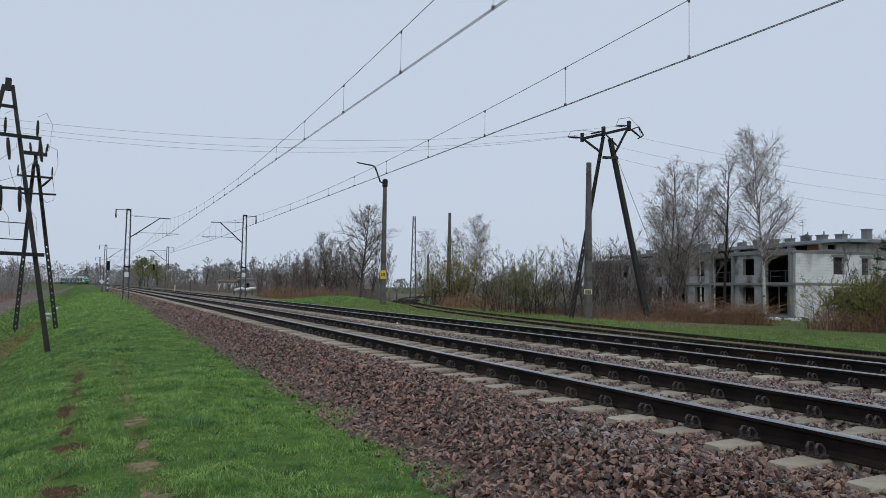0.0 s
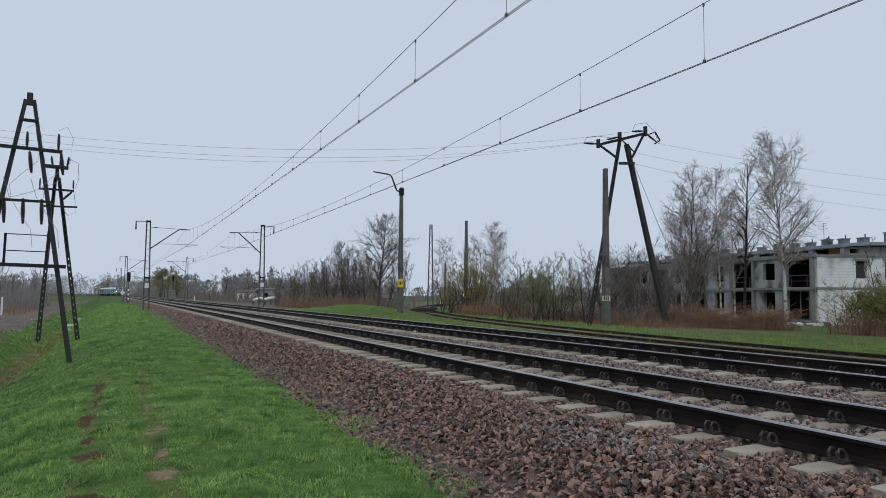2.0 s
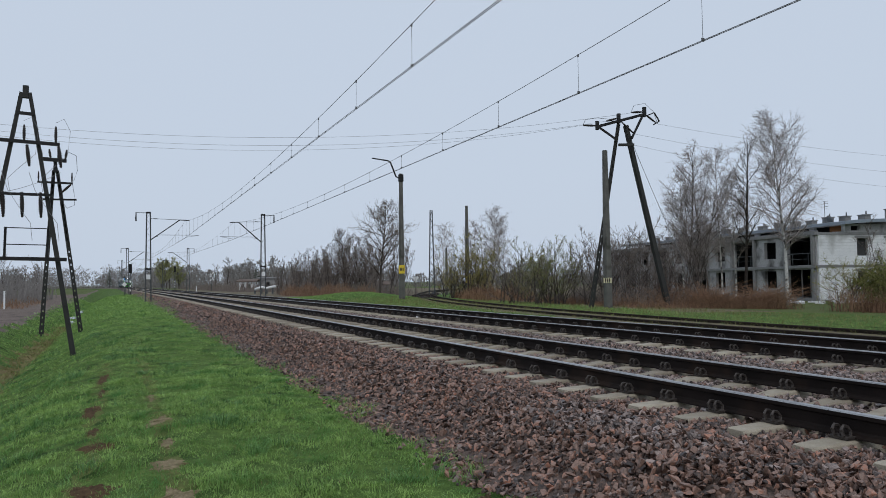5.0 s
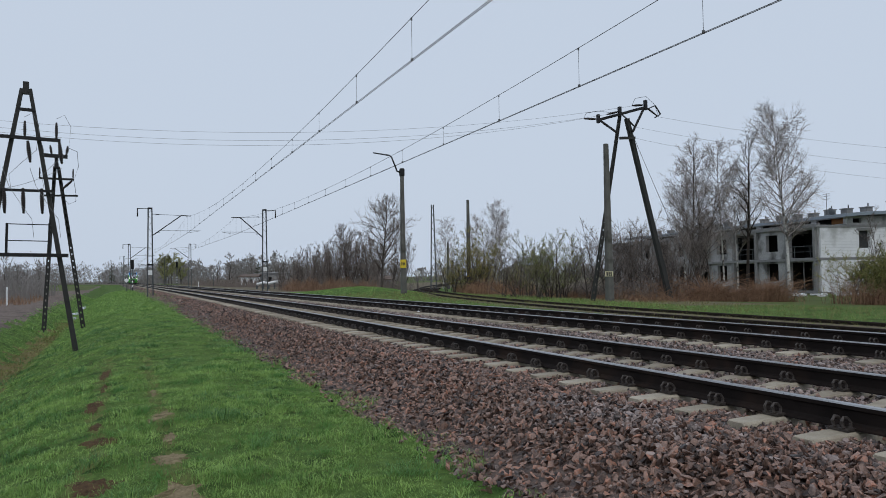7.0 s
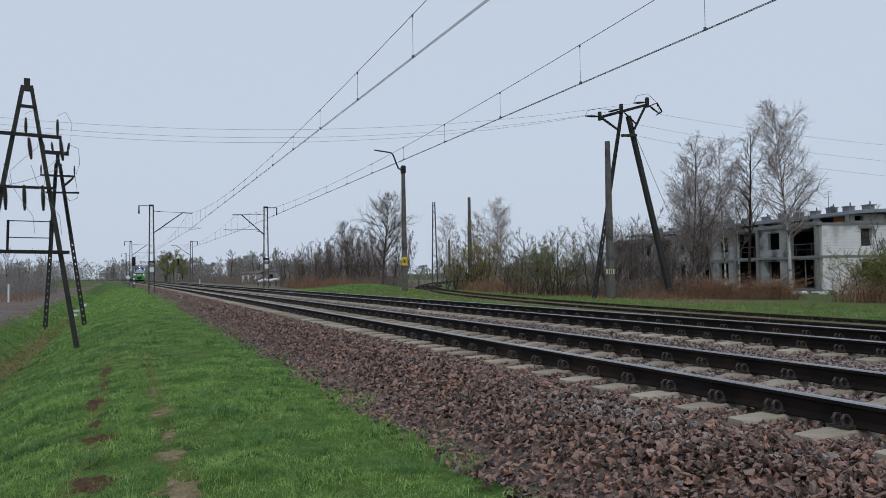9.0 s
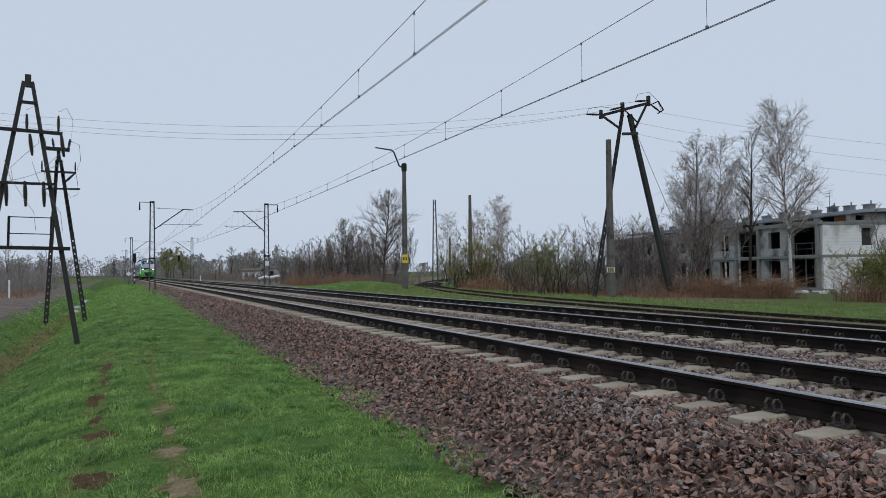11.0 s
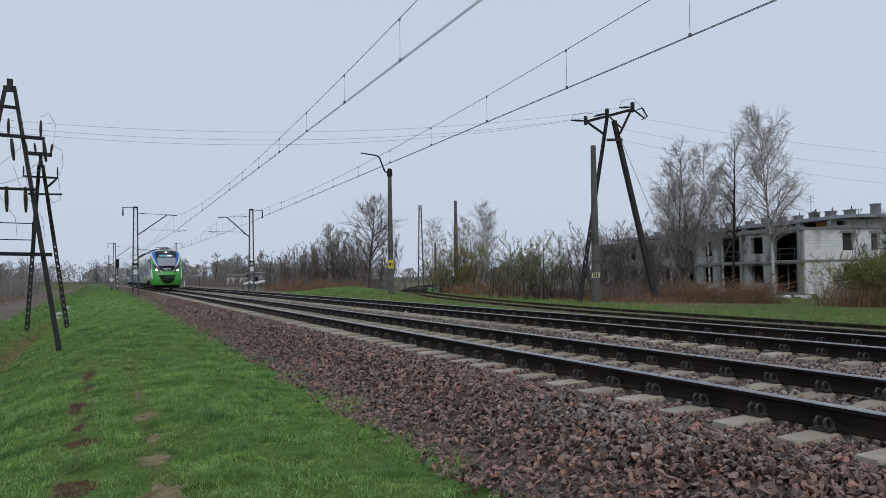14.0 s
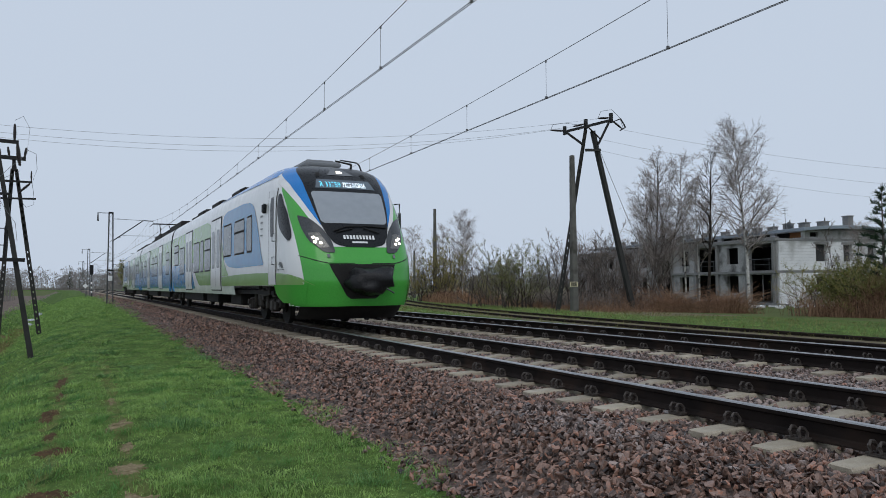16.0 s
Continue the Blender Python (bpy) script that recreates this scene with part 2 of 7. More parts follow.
def ground():
    xs = sorted(set([round(v, 3) for v in np.arange(-8, 2.4, 0.2)] + [round(v, 3) for v in np.arange(2.4, 14.6, 0.15)] + [round(v, 3) for v in np.arange(14.6, 40, 0.6)]
                    + [round(-8 - (v - 8), 2) for v in spread(8.6, 3000, 0.9, 1.28)] + [round(v, 2) for v in spread(40.6, 3000, 1.5, 1.28)]))
    ys = sorted(set([round(v, 3) for v in np.arange(-6, 34, 0.3)] + [round(v, 3) for v in np.arange(34, 120, 1.6)] + [round(v, 2) for v in spread(120, 560, 4, 1.02)]
                    + [round(-6.5 - v, 2) for v in spread(0, 1500, 2, 1.4)] + [round(v, 2) for v in spread(566, 3200, 15, 1.2)]))
    X, Y = np.meshgrid(np.array(xs), np.array(ys))
    X = X + bend(Y) * np.exp(-np.maximum(np.abs(X - 5) - 60, 0) / 200)
    Z = ground_z(X, Y)
    nx, ny = len(xs), len(ys)
    verts = np.stack([X, Y, Z], -1).reshape(-1, 3)
    i = (np.arange(ny - 1)[:, None] * nx + np.arange(nx - 1)[None]).ravel()
    faces = np.stack([i, i + 1, i + nx + 1, i + nx], 1)
    c = verts[faces].mean(1)
    u = c[:, 0] - bend(c[:, 1])
    jag = 0.10 * np.sin(c[:, 1] * 2.1) + 0.07 * np.sin(c[:, 1] * 5.3 + 1)
    idx = np.zeros(len(faces), int)
    idx[(u > 2.5 + jag) & (u < 12.3 + jag)] = 1
    idx[u < -4.9 + 2 * jag] = 2
    idx[(u < -5.9) & (c[:, 1] > 190)] = 4
    idx[(np.abs(u + 3.25 + 2 * jag) < 0.42) & (c[:, 1] > 9) & (c[:, 1] < 60)] = 5
    sid = c[:, 0] - siding(c[:, 1])
    idx[(sid > 5.4 + 4 * jag) & (c[:, 1] > 23)] = 3
    idx[(u > 12.3) & (c[:, 1] > 64) & (np.abs(sid) > 3.0)] = 3
    idx[(c[:, 0] > 26) & (c[:, 1] < 60) & (c[:, 0] < 60) & (sid > 9)] = 4
    idx[(u > 14) & (c[:, 1] > 210)] = 4
    idx[(np.abs(sid) < 1.35 + 2.5 * jag) & (c[:, 1] < 66)] = 3
    idx[(u > 12.2) & (u < 13.0 + 3 * jag) & (c[:, 1] < 30)] = 3
    me = mesh_of("ground", verts, faces, [M_GRASS, M_BALLAST, M_SOIL, M_LITTER, M_MEADOW, M_LEAFMOULD], idx, True)
    tagged(new("ground", me), "green grass verge, gravel trackbed and brown field", "ground", kind="structure")


ground()

# ---- railway tracks ----
RAIL_SECTION = [(-0.075, -0.172), (0.075, -0.172), (0.075, -0.160), (0.02, -0.145), (0.010, -0.13), (0.009, -0.05), (0.034, -0.038), (0.036, -0.010), (0.028, 0.0),
                (-0.028, 0.0), (-0.036, -0.010), (-0.034, -0.038), (-0.009, -0.05), (-0.010, -0.13), (-0.02, -0.145), (-0.075, -0.160)]


def rail(line, offset, ys, top, mats, parent):
    verts, faces, idx = [], [], []
    n = len(RAIL_SECTION)
    for y in ys:
        x = float(line(y)) + offset
        verts += [(x + a, y, top + b) for a, b in RAIL_SECTION]
    for k in range(len(ys) - 1):
        for j in range(n):
            a, b = k * n + j, k * n + (j + 1) % n
            faces.append((a, b, b + n, a + n))
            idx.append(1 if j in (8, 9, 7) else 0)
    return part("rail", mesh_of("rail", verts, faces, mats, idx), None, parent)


def clip_mesh():
    """A spring clip: two steel loops on an anchor block."""
    bm = bmesh.new()
    box(bm, (0, 0, 0.012), (0.09, 0.15, 0.024), 0.004)
    for dy in (-0.036, 0.036):
        pts = [(-0.05 + 0.045 * math.cos(a), dy + 0.012 * math.sin(a), 0.052 + 0.042 * math.sin(a)) for a in [math.pi * (0.5 + k / 3.5) - 0.6 for k in range(8)]]
        tube(bm, [(p[0] + 0.04, p[1], p[2]) for p in pts], 0.0125, 5)
    tube(bm, [(-0.005, 0, 0.02), (-0.005, 0, 0.075)], 0.016, 6)
    bmesh.ops.recalc_face_normals(bm, faces=bm.faces[:])
    me = bpy.data.meshes.new("rail_clip")
    bm.to_mesh(me)
    bm.free()
    me.materials.append(M_CLIP)
    return me


def sleeper_mesh():
    bm = bmesh.new()
    secs = [(-1.25, 0.085, -0.193), (-1.235, 0.092, -0.186), (-0.95, 0.096, -0.178), (-0.52, 0.10, -0.176), (-0.3, 0.075, -0.20), (0.3, 0.075, -0.20), (0.52, 0.10, -0.176),
            (0.95, 0.096, -0.178), (1.235, 0.092, -0.186), (1.25, 0.085, -0.193)]
    rings = []
    for x, h, z in secs:
        rings.append([bm.verts.new(p) for p in ((x, -h - 0.05, -0.36), (x, -h, z - 0.015), (x, -h + 0.015, z), (x, h - 0.015, z), (x, h, z - 0.015), (x, h + 0.05, -0.36))])
    for a, b in zip(rings, rings[1:]):
        for k in range(5):
            bm.faces.new((a[k], a[k + 1], b[k + 1], b[k]))
    bm.faces.new(rings[0])
    bm.faces.new(rings[-1][::-1])
    bmesh.ops.recalc_face_normals(bm, faces=bm.faces[:])
    me = bpy.data.meshes.new("sleeper")
    bm.to_mesh(me)
    bm.free()
    me.materials.append(M_SLEEPER)
    return me


CLIP, SLEEPER = clip_mesh(), sleeper_mesh()
LINE_YS = [*np.arange(-12, 60, 4.0), *np.arange(60, 560, 6.0)]


def main_track(middle, phase):
    label = "electrified main line track with rusty rails on concrete sleepers"
    base = thing("railway_track", (0, 0, 0), label, "railway track", "main line tracks", "structure")
    line = lambda y: middle + bend(y)
    for side in (-1, 1):
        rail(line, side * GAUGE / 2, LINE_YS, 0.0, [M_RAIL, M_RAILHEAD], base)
    far_v, far_f = [], []
    for k in range(-22, 540):
        y = phase + 0.6 * k
        x = middle + float(bend(y))
        turn = 0.004 * math.sin(k * 7.3)
        if k < 110:
            s = part("sleeper", SLEEPER, None, base)
            s.location, s.rotation_euler = (x, y, 0.006 * math.sin(k * 3.7)), (0, 0, turn)
            if k < 80:
                for side in (-1, 1):
                    for face in (-1, 1):
                        c = part("rail_clip", CLIP, None, s)
                        c.location = (side * GAUGE / 2 + face * 0.10, 0, -0.174)
                        c.rotation_euler = (0, 0, 0 if face < 0 else math.pi)
        else:
            o = len(far_v)
            far_v += [(x + a, y + b, c) for a, b, c in ((-1.27, -0.14, -0.18), (1.27, -0.14, -0.18), (1.27, 0.14, -0.18), (-1.27, 0.14, -0.18), (-1.27, -0.14, -0.3), (1.27, -0.14, -0.3))]
            far_f += [(o, o + 1, o + 2, o + 3), (o + 4, o + 5, o + 1, o)]
    rest = part("far_sleepers", mesh_of("far_sleepers", far_v, far_f, M_SLEEPER), None, base)
    rest["kind"] = "stuff"


main_track(NEAR, 10.28 - 0.6 * 12)
main_track(FAR, 10.5 - 0.6 * 12)


def side_track():
    base = thing("siding_track", (0, 0, 0), "old rusty siding track sunk in grass, curving away", "railway track", kind="structure")
    ys = [*np.arange(-12, 60, 2.0), *np.arange(60, 112, 3.0)]
    for side in (-1, 1):
        rail(siding, side * GAUGE / 2, ys, -0.24, [M_OLDRAIL, M_OLDRAIL], base)
    me = mesh_of("timber_sleeper", [(-1.25, -0.12, 0), (1.25, -0.12, 0), (1.25, 0.12, 0), (-1.25, 0.12, 0), (-1.25, -0.12, -0.15), (1.25, -0.12, -0.15), (1.25, 0.12, -0.15), (-1.25, 0.12, -0.15)],
                 [(0, 1, 2, 3), (4, 5, 1, 0), (5, 6, 2, 1), (6, 7, 3, 2), (7, 4, 0, 3)], M_OLDRAIL)
    for k in range(120):
        y = 2 + 0.65 * k
        s = part("timber_sleeper", me, None, base)
        s.location, s.rotation_euler = (float(siding(y)), y, -0.41), (0, 0, -math.atan((y - 5) / 152))


side_track()


# ---- loose stones of the trackbed ----
def stones():
    rng = np.random.default_rng(4)
    shapes = []
    for k in range(22):
        # crushed rock: the hull of a few points on a flattened ball
        bm = bmesh.new()
        p = rng.normal(0, 1, (10 if k < 12 else 6, 3))
        p /= np.linalg.norm(p, axis=1, keepdims=True)
        p *= rng.uniform(0.85, 1.1, (len(p), 1)) * rng.uniform((1.1, 0.8, 0.5), (1.55, 1.05, 0.8))
        for q in p:
            bm.verts.new(q)
        bmesh.ops.convex_hull(bm, input=bm.verts[:])
        bmesh.ops.delete(bm, geom=[v for v in bm.verts if not v.link_faces], context="VERTS")
        bmesh.ops.triangulate(bm, faces=bm.faces[:])
        bmesh.ops.recalc_face_normals(bm, faces=bm.faces[:])
        bm.verts.index_update()
        shapes.append((np.array([v.co for v in bm.verts]), np.array([[v.index for v in q.verts] for q in bm.faces])))
        bm.free()
    xs, ys, sizes = [], [], []
    for y0, y1, per, size in ((-5, 1.2, 200, 0.034), (1.2, 8, 1150, 0.0262), (8, 16, 700, 0.029), (16, 28, 400, 0.034), (28, 46, 150, 0.05), (46, 80, 48, 0.08), (80, 135, 16, 0.12)):
        for x0, x1, more in ((2.35, 4.8, 1.0), (4.8, 6.2, 0.75), (6.2, 8.9, 0.5), (8.9, 10.2, 0.35), (10.2, 12.4, 0.25)):
            n = int((y1 - y0) * (x1 - x0) * per * more)
            xs.append(rng.uniform(x0, x1, n)), ys.append(rng.uniform(y0, y1, n)), sizes.append(size * np.clip(rng.lognormal(0, 0.3, n), 0.4, 1.9))
    x, y, s = np.concatenate(xs), np.concatenate(ys), np.concatenate(sizes)
    keep = rng.uniform(size=len(x)) < np.clip((x - 2.4 - 0.1 * np.sin(2.1 * y)) / 0.22, 0.1, 1)
    rails = [NEAR - GAUGE / 2, NEAR + GAUGE / 2, FAR - GAUGE / 2, FAR + GAUGE / 2]
    for r in rails:
        keep &= np.abs(x - r) > 0.10
    on = np.zeros(len(x), bool)
    for middle, phase in ((NEAR, 10.28), (FAR, 10.5)):
        d = np.abs((y - phase + 0.3) % 0.6 - 0.3)
        on |= (np.abs(x - middle) < 1.3) & (d < 0.075 + 0.45 * s) & (np.abs(x - middle) > 0.35)
    keep &= ~on | (rng.uniform(size=len(x)) < 0.03)
    x, y, s = x[keep], y[keep], s[keep]
    z = np.interp(x, [2.3, 2.75, 3.5, 3.9, 11.3, 12.4], [-0.60, -0.56, -0.240, -0.212, -0.212, -0.6]) + rng.normal(0, 0.016, len(x)) * np.where(x > 4.1, 0.55, 1.1) - 0.012 - 0.9 * np.maximum(s - 0.028, 0) - 0.022 * np.clip((y - 10) / 8, 0, 1) * (np.minimum(np.abs(x - NEAR), np.abs(x - FAR)) < 1.4)
    grey_patch = np.exp(-((x - 3.75) / 0.35) ** 2 - ((y - 5.2) / 1.0) ** 2)
    grey = rng.uniform(size=len(x)) < np.maximum(np.clip((x - 4.3) / 0.9, 0.05, 0.8), 0.85 * grey_patch)
    x = x + bend(y)
    pick = np.where(y < 13, rng.integers(0, 12, len(x)), rng.integers(12, len(shapes), len(x)))
    heap("ballast_stones", "brown crushed stone ballast of the embankment shoulder", ~grey, M_STONE, shapes, pick, x, y, z, s, rng)
    heap("ballast_stones", "grey crushed stone ballast between the rails", grey, M_GREYSTONE, shapes, pick, x, y, z, s, rng)


def heap(name, label, chosen, mat, shapes, pick, x, y, z, s, rng):
    """One lot of stones, turned every way."""
    verts, faces, n = [], [], 0
    for k, (p, f) in enumerate(shapes):
        i = np.where((pick == k) & chosen)[0]
        a, b, c = rng.uniform(0, 6.28, len(i)), *rng.normal(0, 0.75, (2, len(i)))
        ca, sa, cb, sb, cc, sc = np.cos(a), np.sin(a), np.cos(b), np.sin(b), np.cos(c) , np.sin(c)
        R = np.stack([np.stack([ca * cb, ca * sb * sc - sa * cc, ca * sb * cc + sa * sc], -1), np.stack([sa * cb, sa * sb * sc + ca * cc, sa * sb * cc - ca * sc], -1),
                      np.stack([-sb, cb * sc, cb * cc], -1)], -2)
        v = np.einsum("nij,vj->nvi", R, p) * s[i][:, None, None] + np.stack([x[i], y[i], z[i]], -1)[:, None]
        verts.append(v.reshape(-1, 3))
        faces.append((f[None] + (np.arange(len(i)) * len(p))[:, None, None]).reshape(-1, 3) + n)
        n += len(i) * len(p)
    tagged(new(name, tris_of(name, np.concatenate(verts), np.concatenate(faces), mat)), label, "gravel", kind="stuff")


stones()


# ---- overhead line ----
MASTS = (1.0, 75.0, 149.0, 223.0, 297.0, 371.0)


def wire_x(middle, y):
    """The wires run straight from mast to mast, a little to either side of the track's middle."""
    shift = (0.0, 0.54, 0.1, 0.2, 0.1, 0.2) if middle == NEAR else (0.0, 1.0, 0.2, 0.3, 0.1, 0.2)
    return np.interp(y, MASTS, [middle + float(bend(m)) + d for m, d in zip(MASTS, shift)])


def contact_z(middle, y=75.0):
    return float(np.interp(y, (0, 75, 150), (5.45, 5.49, 5.49) if middle == NEAR else (5.24, 5.39, 5.42)))


def carrier_z(middle, y):
    """The carrier wire hangs in a shallow arc from mast to mast."""
    d = (y - 1.0) % 74.0 - 37.0
    return contact_z(middle, y) + 0.35 + 0.00096 * d * d


def overhead(middle, label):
    line = lambda y: float(wire_x(middle, y))
    base = thing("overhead_line", (line(0), 0, contact_z(middle)), label, "overhead line", "overhead lines")
    base_at = Vector(base.location)
    ys = [*np.arange(-9, 79, 2.0), *np.arange(79, 375, 4.625)]
    bm = bmesh.new()
    tube(bm, [Vector((line(y), y, carrier_z(middle, y))) - base_at for y in ys], 0.0078, 5)
    part("carrier_wire", bm, M_WIRE, base)
    for dx in (-0.02, 0.02):
        bm = bmesh.new()
        tube(bm, [Vector((line(y) + dx, y, contact_z(middle, y))) - base_at for y in ys], 0.0072, 5)
        part("contact_wire", bm, M_WIRE, base)
    y = 2.15
    while y < 230:
        x = line(y)
        top, low = carrier_z(middle, y), contact_z(middle, y)
        bm = bmesh.new()
        tube(bm, [Vector((x, y, low)) - base_at, Vector((x, y, top)) - base_at], 0.0045 if y < 60 else 0.007, 4)
        box(bm, Vector((x, y, low + 0.02)) - base_at, (0.05, 0.03, 0.06))
        box(bm, Vector((x, y, top - 0.02)) - base_at, (0.03, 0.03, 0.06))
        part("dropper", bm, M_WIRE, base)
        y += 4.0 if (y + 1.85) % 74 < 70 else 3.9


overhead(NEAR, "twin contact wires hanging from a carrier wire by thin droppers")
overhead(FAR, "twin contact wires hanging from a carrier wire by thin droppers")


def lattice_mast(x, y, side, top, middle):
    """A mast of two steel channels laced together, with a cantilever over its track. side: +1 reaches to +x."""
    g = float(ground_z(x, y))
    base = thing("catenary_mast", (x, y, g), "grey steel lattice catenary mast with an inclined cantilever arm", "catenary mast", "catenary masts")
    h = top - g
    for k, dx in enumerate((-0.19, 0.19)):
        bm = bmesh.new()
        foot, head = dx * 1.35, dx * 0.85
        for dy in (-0.05, 0.05):
            beam(bm, (foot, dy, -0.4), (head, dy, h), 0.05, 0.02)
        beam(bm, (foot, 0, -0.4), (head, 0, h), 0.02, 0.12)
        part("channel", bm, M_STEEL, base)
    bm = bmesh.new()
    n = 14
    for k in range(n):
        a, b = h * (k + 0.2) / n, h * (k + 1.0) / n
        f = 0.19 * (1.35 - 0.5 * k / n)
        beam(bm, (-f if k % 2 else f, 0.05, a), (f if k % 2 else -f, 0.05, b), 0.04, 0.02)
    part("lacing", bm, M_STEEL, base)
    part("cap", boxed(((0, 0, h + 0.05), (0.42, 0.24, 0.16)), bevel=0.02), M_DARKSTEEL, base)
    # the feeder bracket on the far side of the mast
    bm = bmesh.new()
    beam(bm, (0, 0, h + 0.02), (-side * 1.15, 0, h + 0.02), 0.06, 0.06)
    part("feeder_bracket", bm, M_STEEL, base)
    bm = bmesh.new()
    tube(bm, [(-side * 1.1, 0, h), (-side * 1.1, 0, h - 0.75)], [0.05, 0.07], 8)
    part("feeder_insulator", bm, M_PORCELAIN, base)
    reach = abs(float(wire_x(middle, y)) - x)
    wire = carrier_z(middle, y) - g
    bm = bmesh.new()
    beam(bm, (side * 0.2, 0, wire - 1.9), (side * (reach - 0.5), 0, wire + 0.06), 0.09, 0.09)
    beam(bm, (side * (reach - 0.5), 0, wire + 0.05), (side * (reach + 0.35), 0, wire + 0.02), 0.08, 0.08)
    part("cantilever", bm, M_DARKSTEEL, base)
    bm = bmesh.new()
    tube(bm, [(side * 0.2, 0, wire + 0.14), (side * (reach - 0.5), 0, wire + 0.06)], 0.022, 6)
    tube(bm, [(side * 0.9, 0, contact_z(middle) - g + 0.25), (side * (reach + 1.25), 0, contact_z(middle) - g + 0.26)], 0.02, 6)
    tube(bm, [(side * (reach + 1.25), 0, contact_z(middle) - g + 0.26), (side * reach, 0, contact_z(middle) - g + 0.03)], 0.015, 6)
    part("registration_arm", bm, M_STEEL, base)
    for p in ((side * 0.55, 0, wire + 0.13), (side * 0.6, 0, wire - 1.58)):
        bm = bmesh.new()
        for q in range(4):
            bmesh.ops.create_cone(bm, cap_ends=True, segments=8, radius1=0.06, radius2=0.03, depth=0.05, matrix=Matrix.Translation((p[0] + side * 0.07 * q, 0, p[2])) @ Matrix.Rotation(side * math.pi / 2, 4, "Y"))
        part("insulator", bm, M_PORCELAIN, base)
    if y < 90:
        part("number_plate", boxed(((0, -0.2, 2.3), (0.36, 0.02, 0.45)), bevel=0.005), M_WHITE, base, "pale plate on the mast")
        part("clamp_band", boxed(((0, 0, 3.05), (0.56, 0.34, 0.16)), bevel=0.02), M_DARKSTEEL, base)
    return base


for my in (75.0, 149.0, 223.0, 297.0):
    lattice_mast(2.15 + float(bend(my)) * (0.9 if my > 80 else 0.0), my, 1, 7.8, NEAR)
    lattice_mast(12.87 + float(bend(my)) * (0.9 if my > 80 else 0.0), my, -1, 7.85, FAR)


# ---- single poles beside the siding ----
def concrete_pole(x, y, top, wide, label, plate=None, bracket=False, plate_z=1.6, group="concrete poles", plate_h=0.58):
    g = float(ground_z(x, y))
    h = top - g
    base = thing("concrete_pole", (x, y, g), label, "pole", group)
    bm = bmesh.new()
    rings = []
    for z in (-0.4, 0, h * 0.33, h * 0.66, h):
        w = wide * (1 - 0.42 * max(z, 0) / h) / 2
        c = 0.25 * w
        rings.append([bm.verts.new((a, b, z)) for a, b in ((-w, -w + c), (-w + c, -w), (w - c, -w), (w, -w + c), (w, w - c), (w - c, w), (-w + c, w), (-w, w - c))])
    for a, b in zip(rings, rings[1:]):
        for k in range(8):
            bm.faces.new((a[k], a[(k + 1) % 8], b[(k + 1) % 8], b[k]))
    bm.faces.new(rings[-1])
    part("shaft", bm, M_POLE, base)
    face = -Vector((x, y, 0)).normalized()
    m = Matrix.Rotation(math.atan2(face.x, -face.y), 4, "Z")
    if plate:
        p = part("sign_plate", boxed(((0, 0, 0), (wide * 1.12, 0.02, plate_h)), bevel=0.004), plate, base, "painted plate with dark marks")
        p.matrix_basis = m @ Matrix.Translation((0, -wide * 0.5 - 0.03, plate_z))
        for dx, dz in ((-0.11, 0.05), (0.0, 0.05), (0.11, 0.05)):
            q = part("mark", boxed(((0, 0, 0), (0.06, 0.01, 0.2))), M_INK, p)
            q.location = (dx * wide / 0.4, -0.016, dz - 0.05)
    if bracket:
        part("head_clamp", boxed(((0, 0, h - 0.3), (wide * 0.85, wide * 0.85, 0.5)), bevel=0.03), M_DARKSTEEL, base)
        bm = bmesh.new()
        tube(bm, [(-0.1, 0, h - 0.3), (-0.35, 0.0, h - 0.22), (-0.72, 0.03, h + 0.72), (-0.88, 0.03, h + 0.86), (-2.05, 0.05, h + 0.98)], [0.06, 0.06, 0.055, 0.05, 0.042], 8)
        part("bracket_arm", bm, M_DARKSTEEL, base)
    return base


concrete_pole(17.58, 47.6, 8.45, 0.36, "grey concrete catenary pole with a bent steel arm on grass", M_YELLOW, True, 2.05)
concrete_pole(28.75, 60.6, 7.85, 0.36, "weathered brown concrete pole standing before bushes", M_YELLOW, False, 1.7)
concrete_pole(42.9, 97.4, 5.8, 0.36, "slim grey concrete pole far behind the bushes")


def slim_lattice():
    x, y = 30.2, 72.5
    g = float(ground_z(x, y))
    base = thing("lattice_pole", (x, y, g), "slim rusty steel lattice pole by the siding curve", "pole")
    h = 8.6 - g
    for dx in (-0.22, 0.22):
        bm = bmesh.new()
        beam(bm, (dx * 1.5, 0, -0.3), (dx * 0.5, 0, h), 0.1, 0.1)
        part("leg", bm, M_STEEL, base)
    bm = bmesh.new()
    for k in range(12):
        f = 0.22 * (1.5 - k / 12)
        s = 1 if k % 2 else -1
        beam(bm, (-s * f, 0, h * (k + 0.1) / 12), (s * f, 0, h * (k + 1) / 12), 0.05, 0.03)
    part("lacing", bm, M_STEEL, base)


slim_lattice()


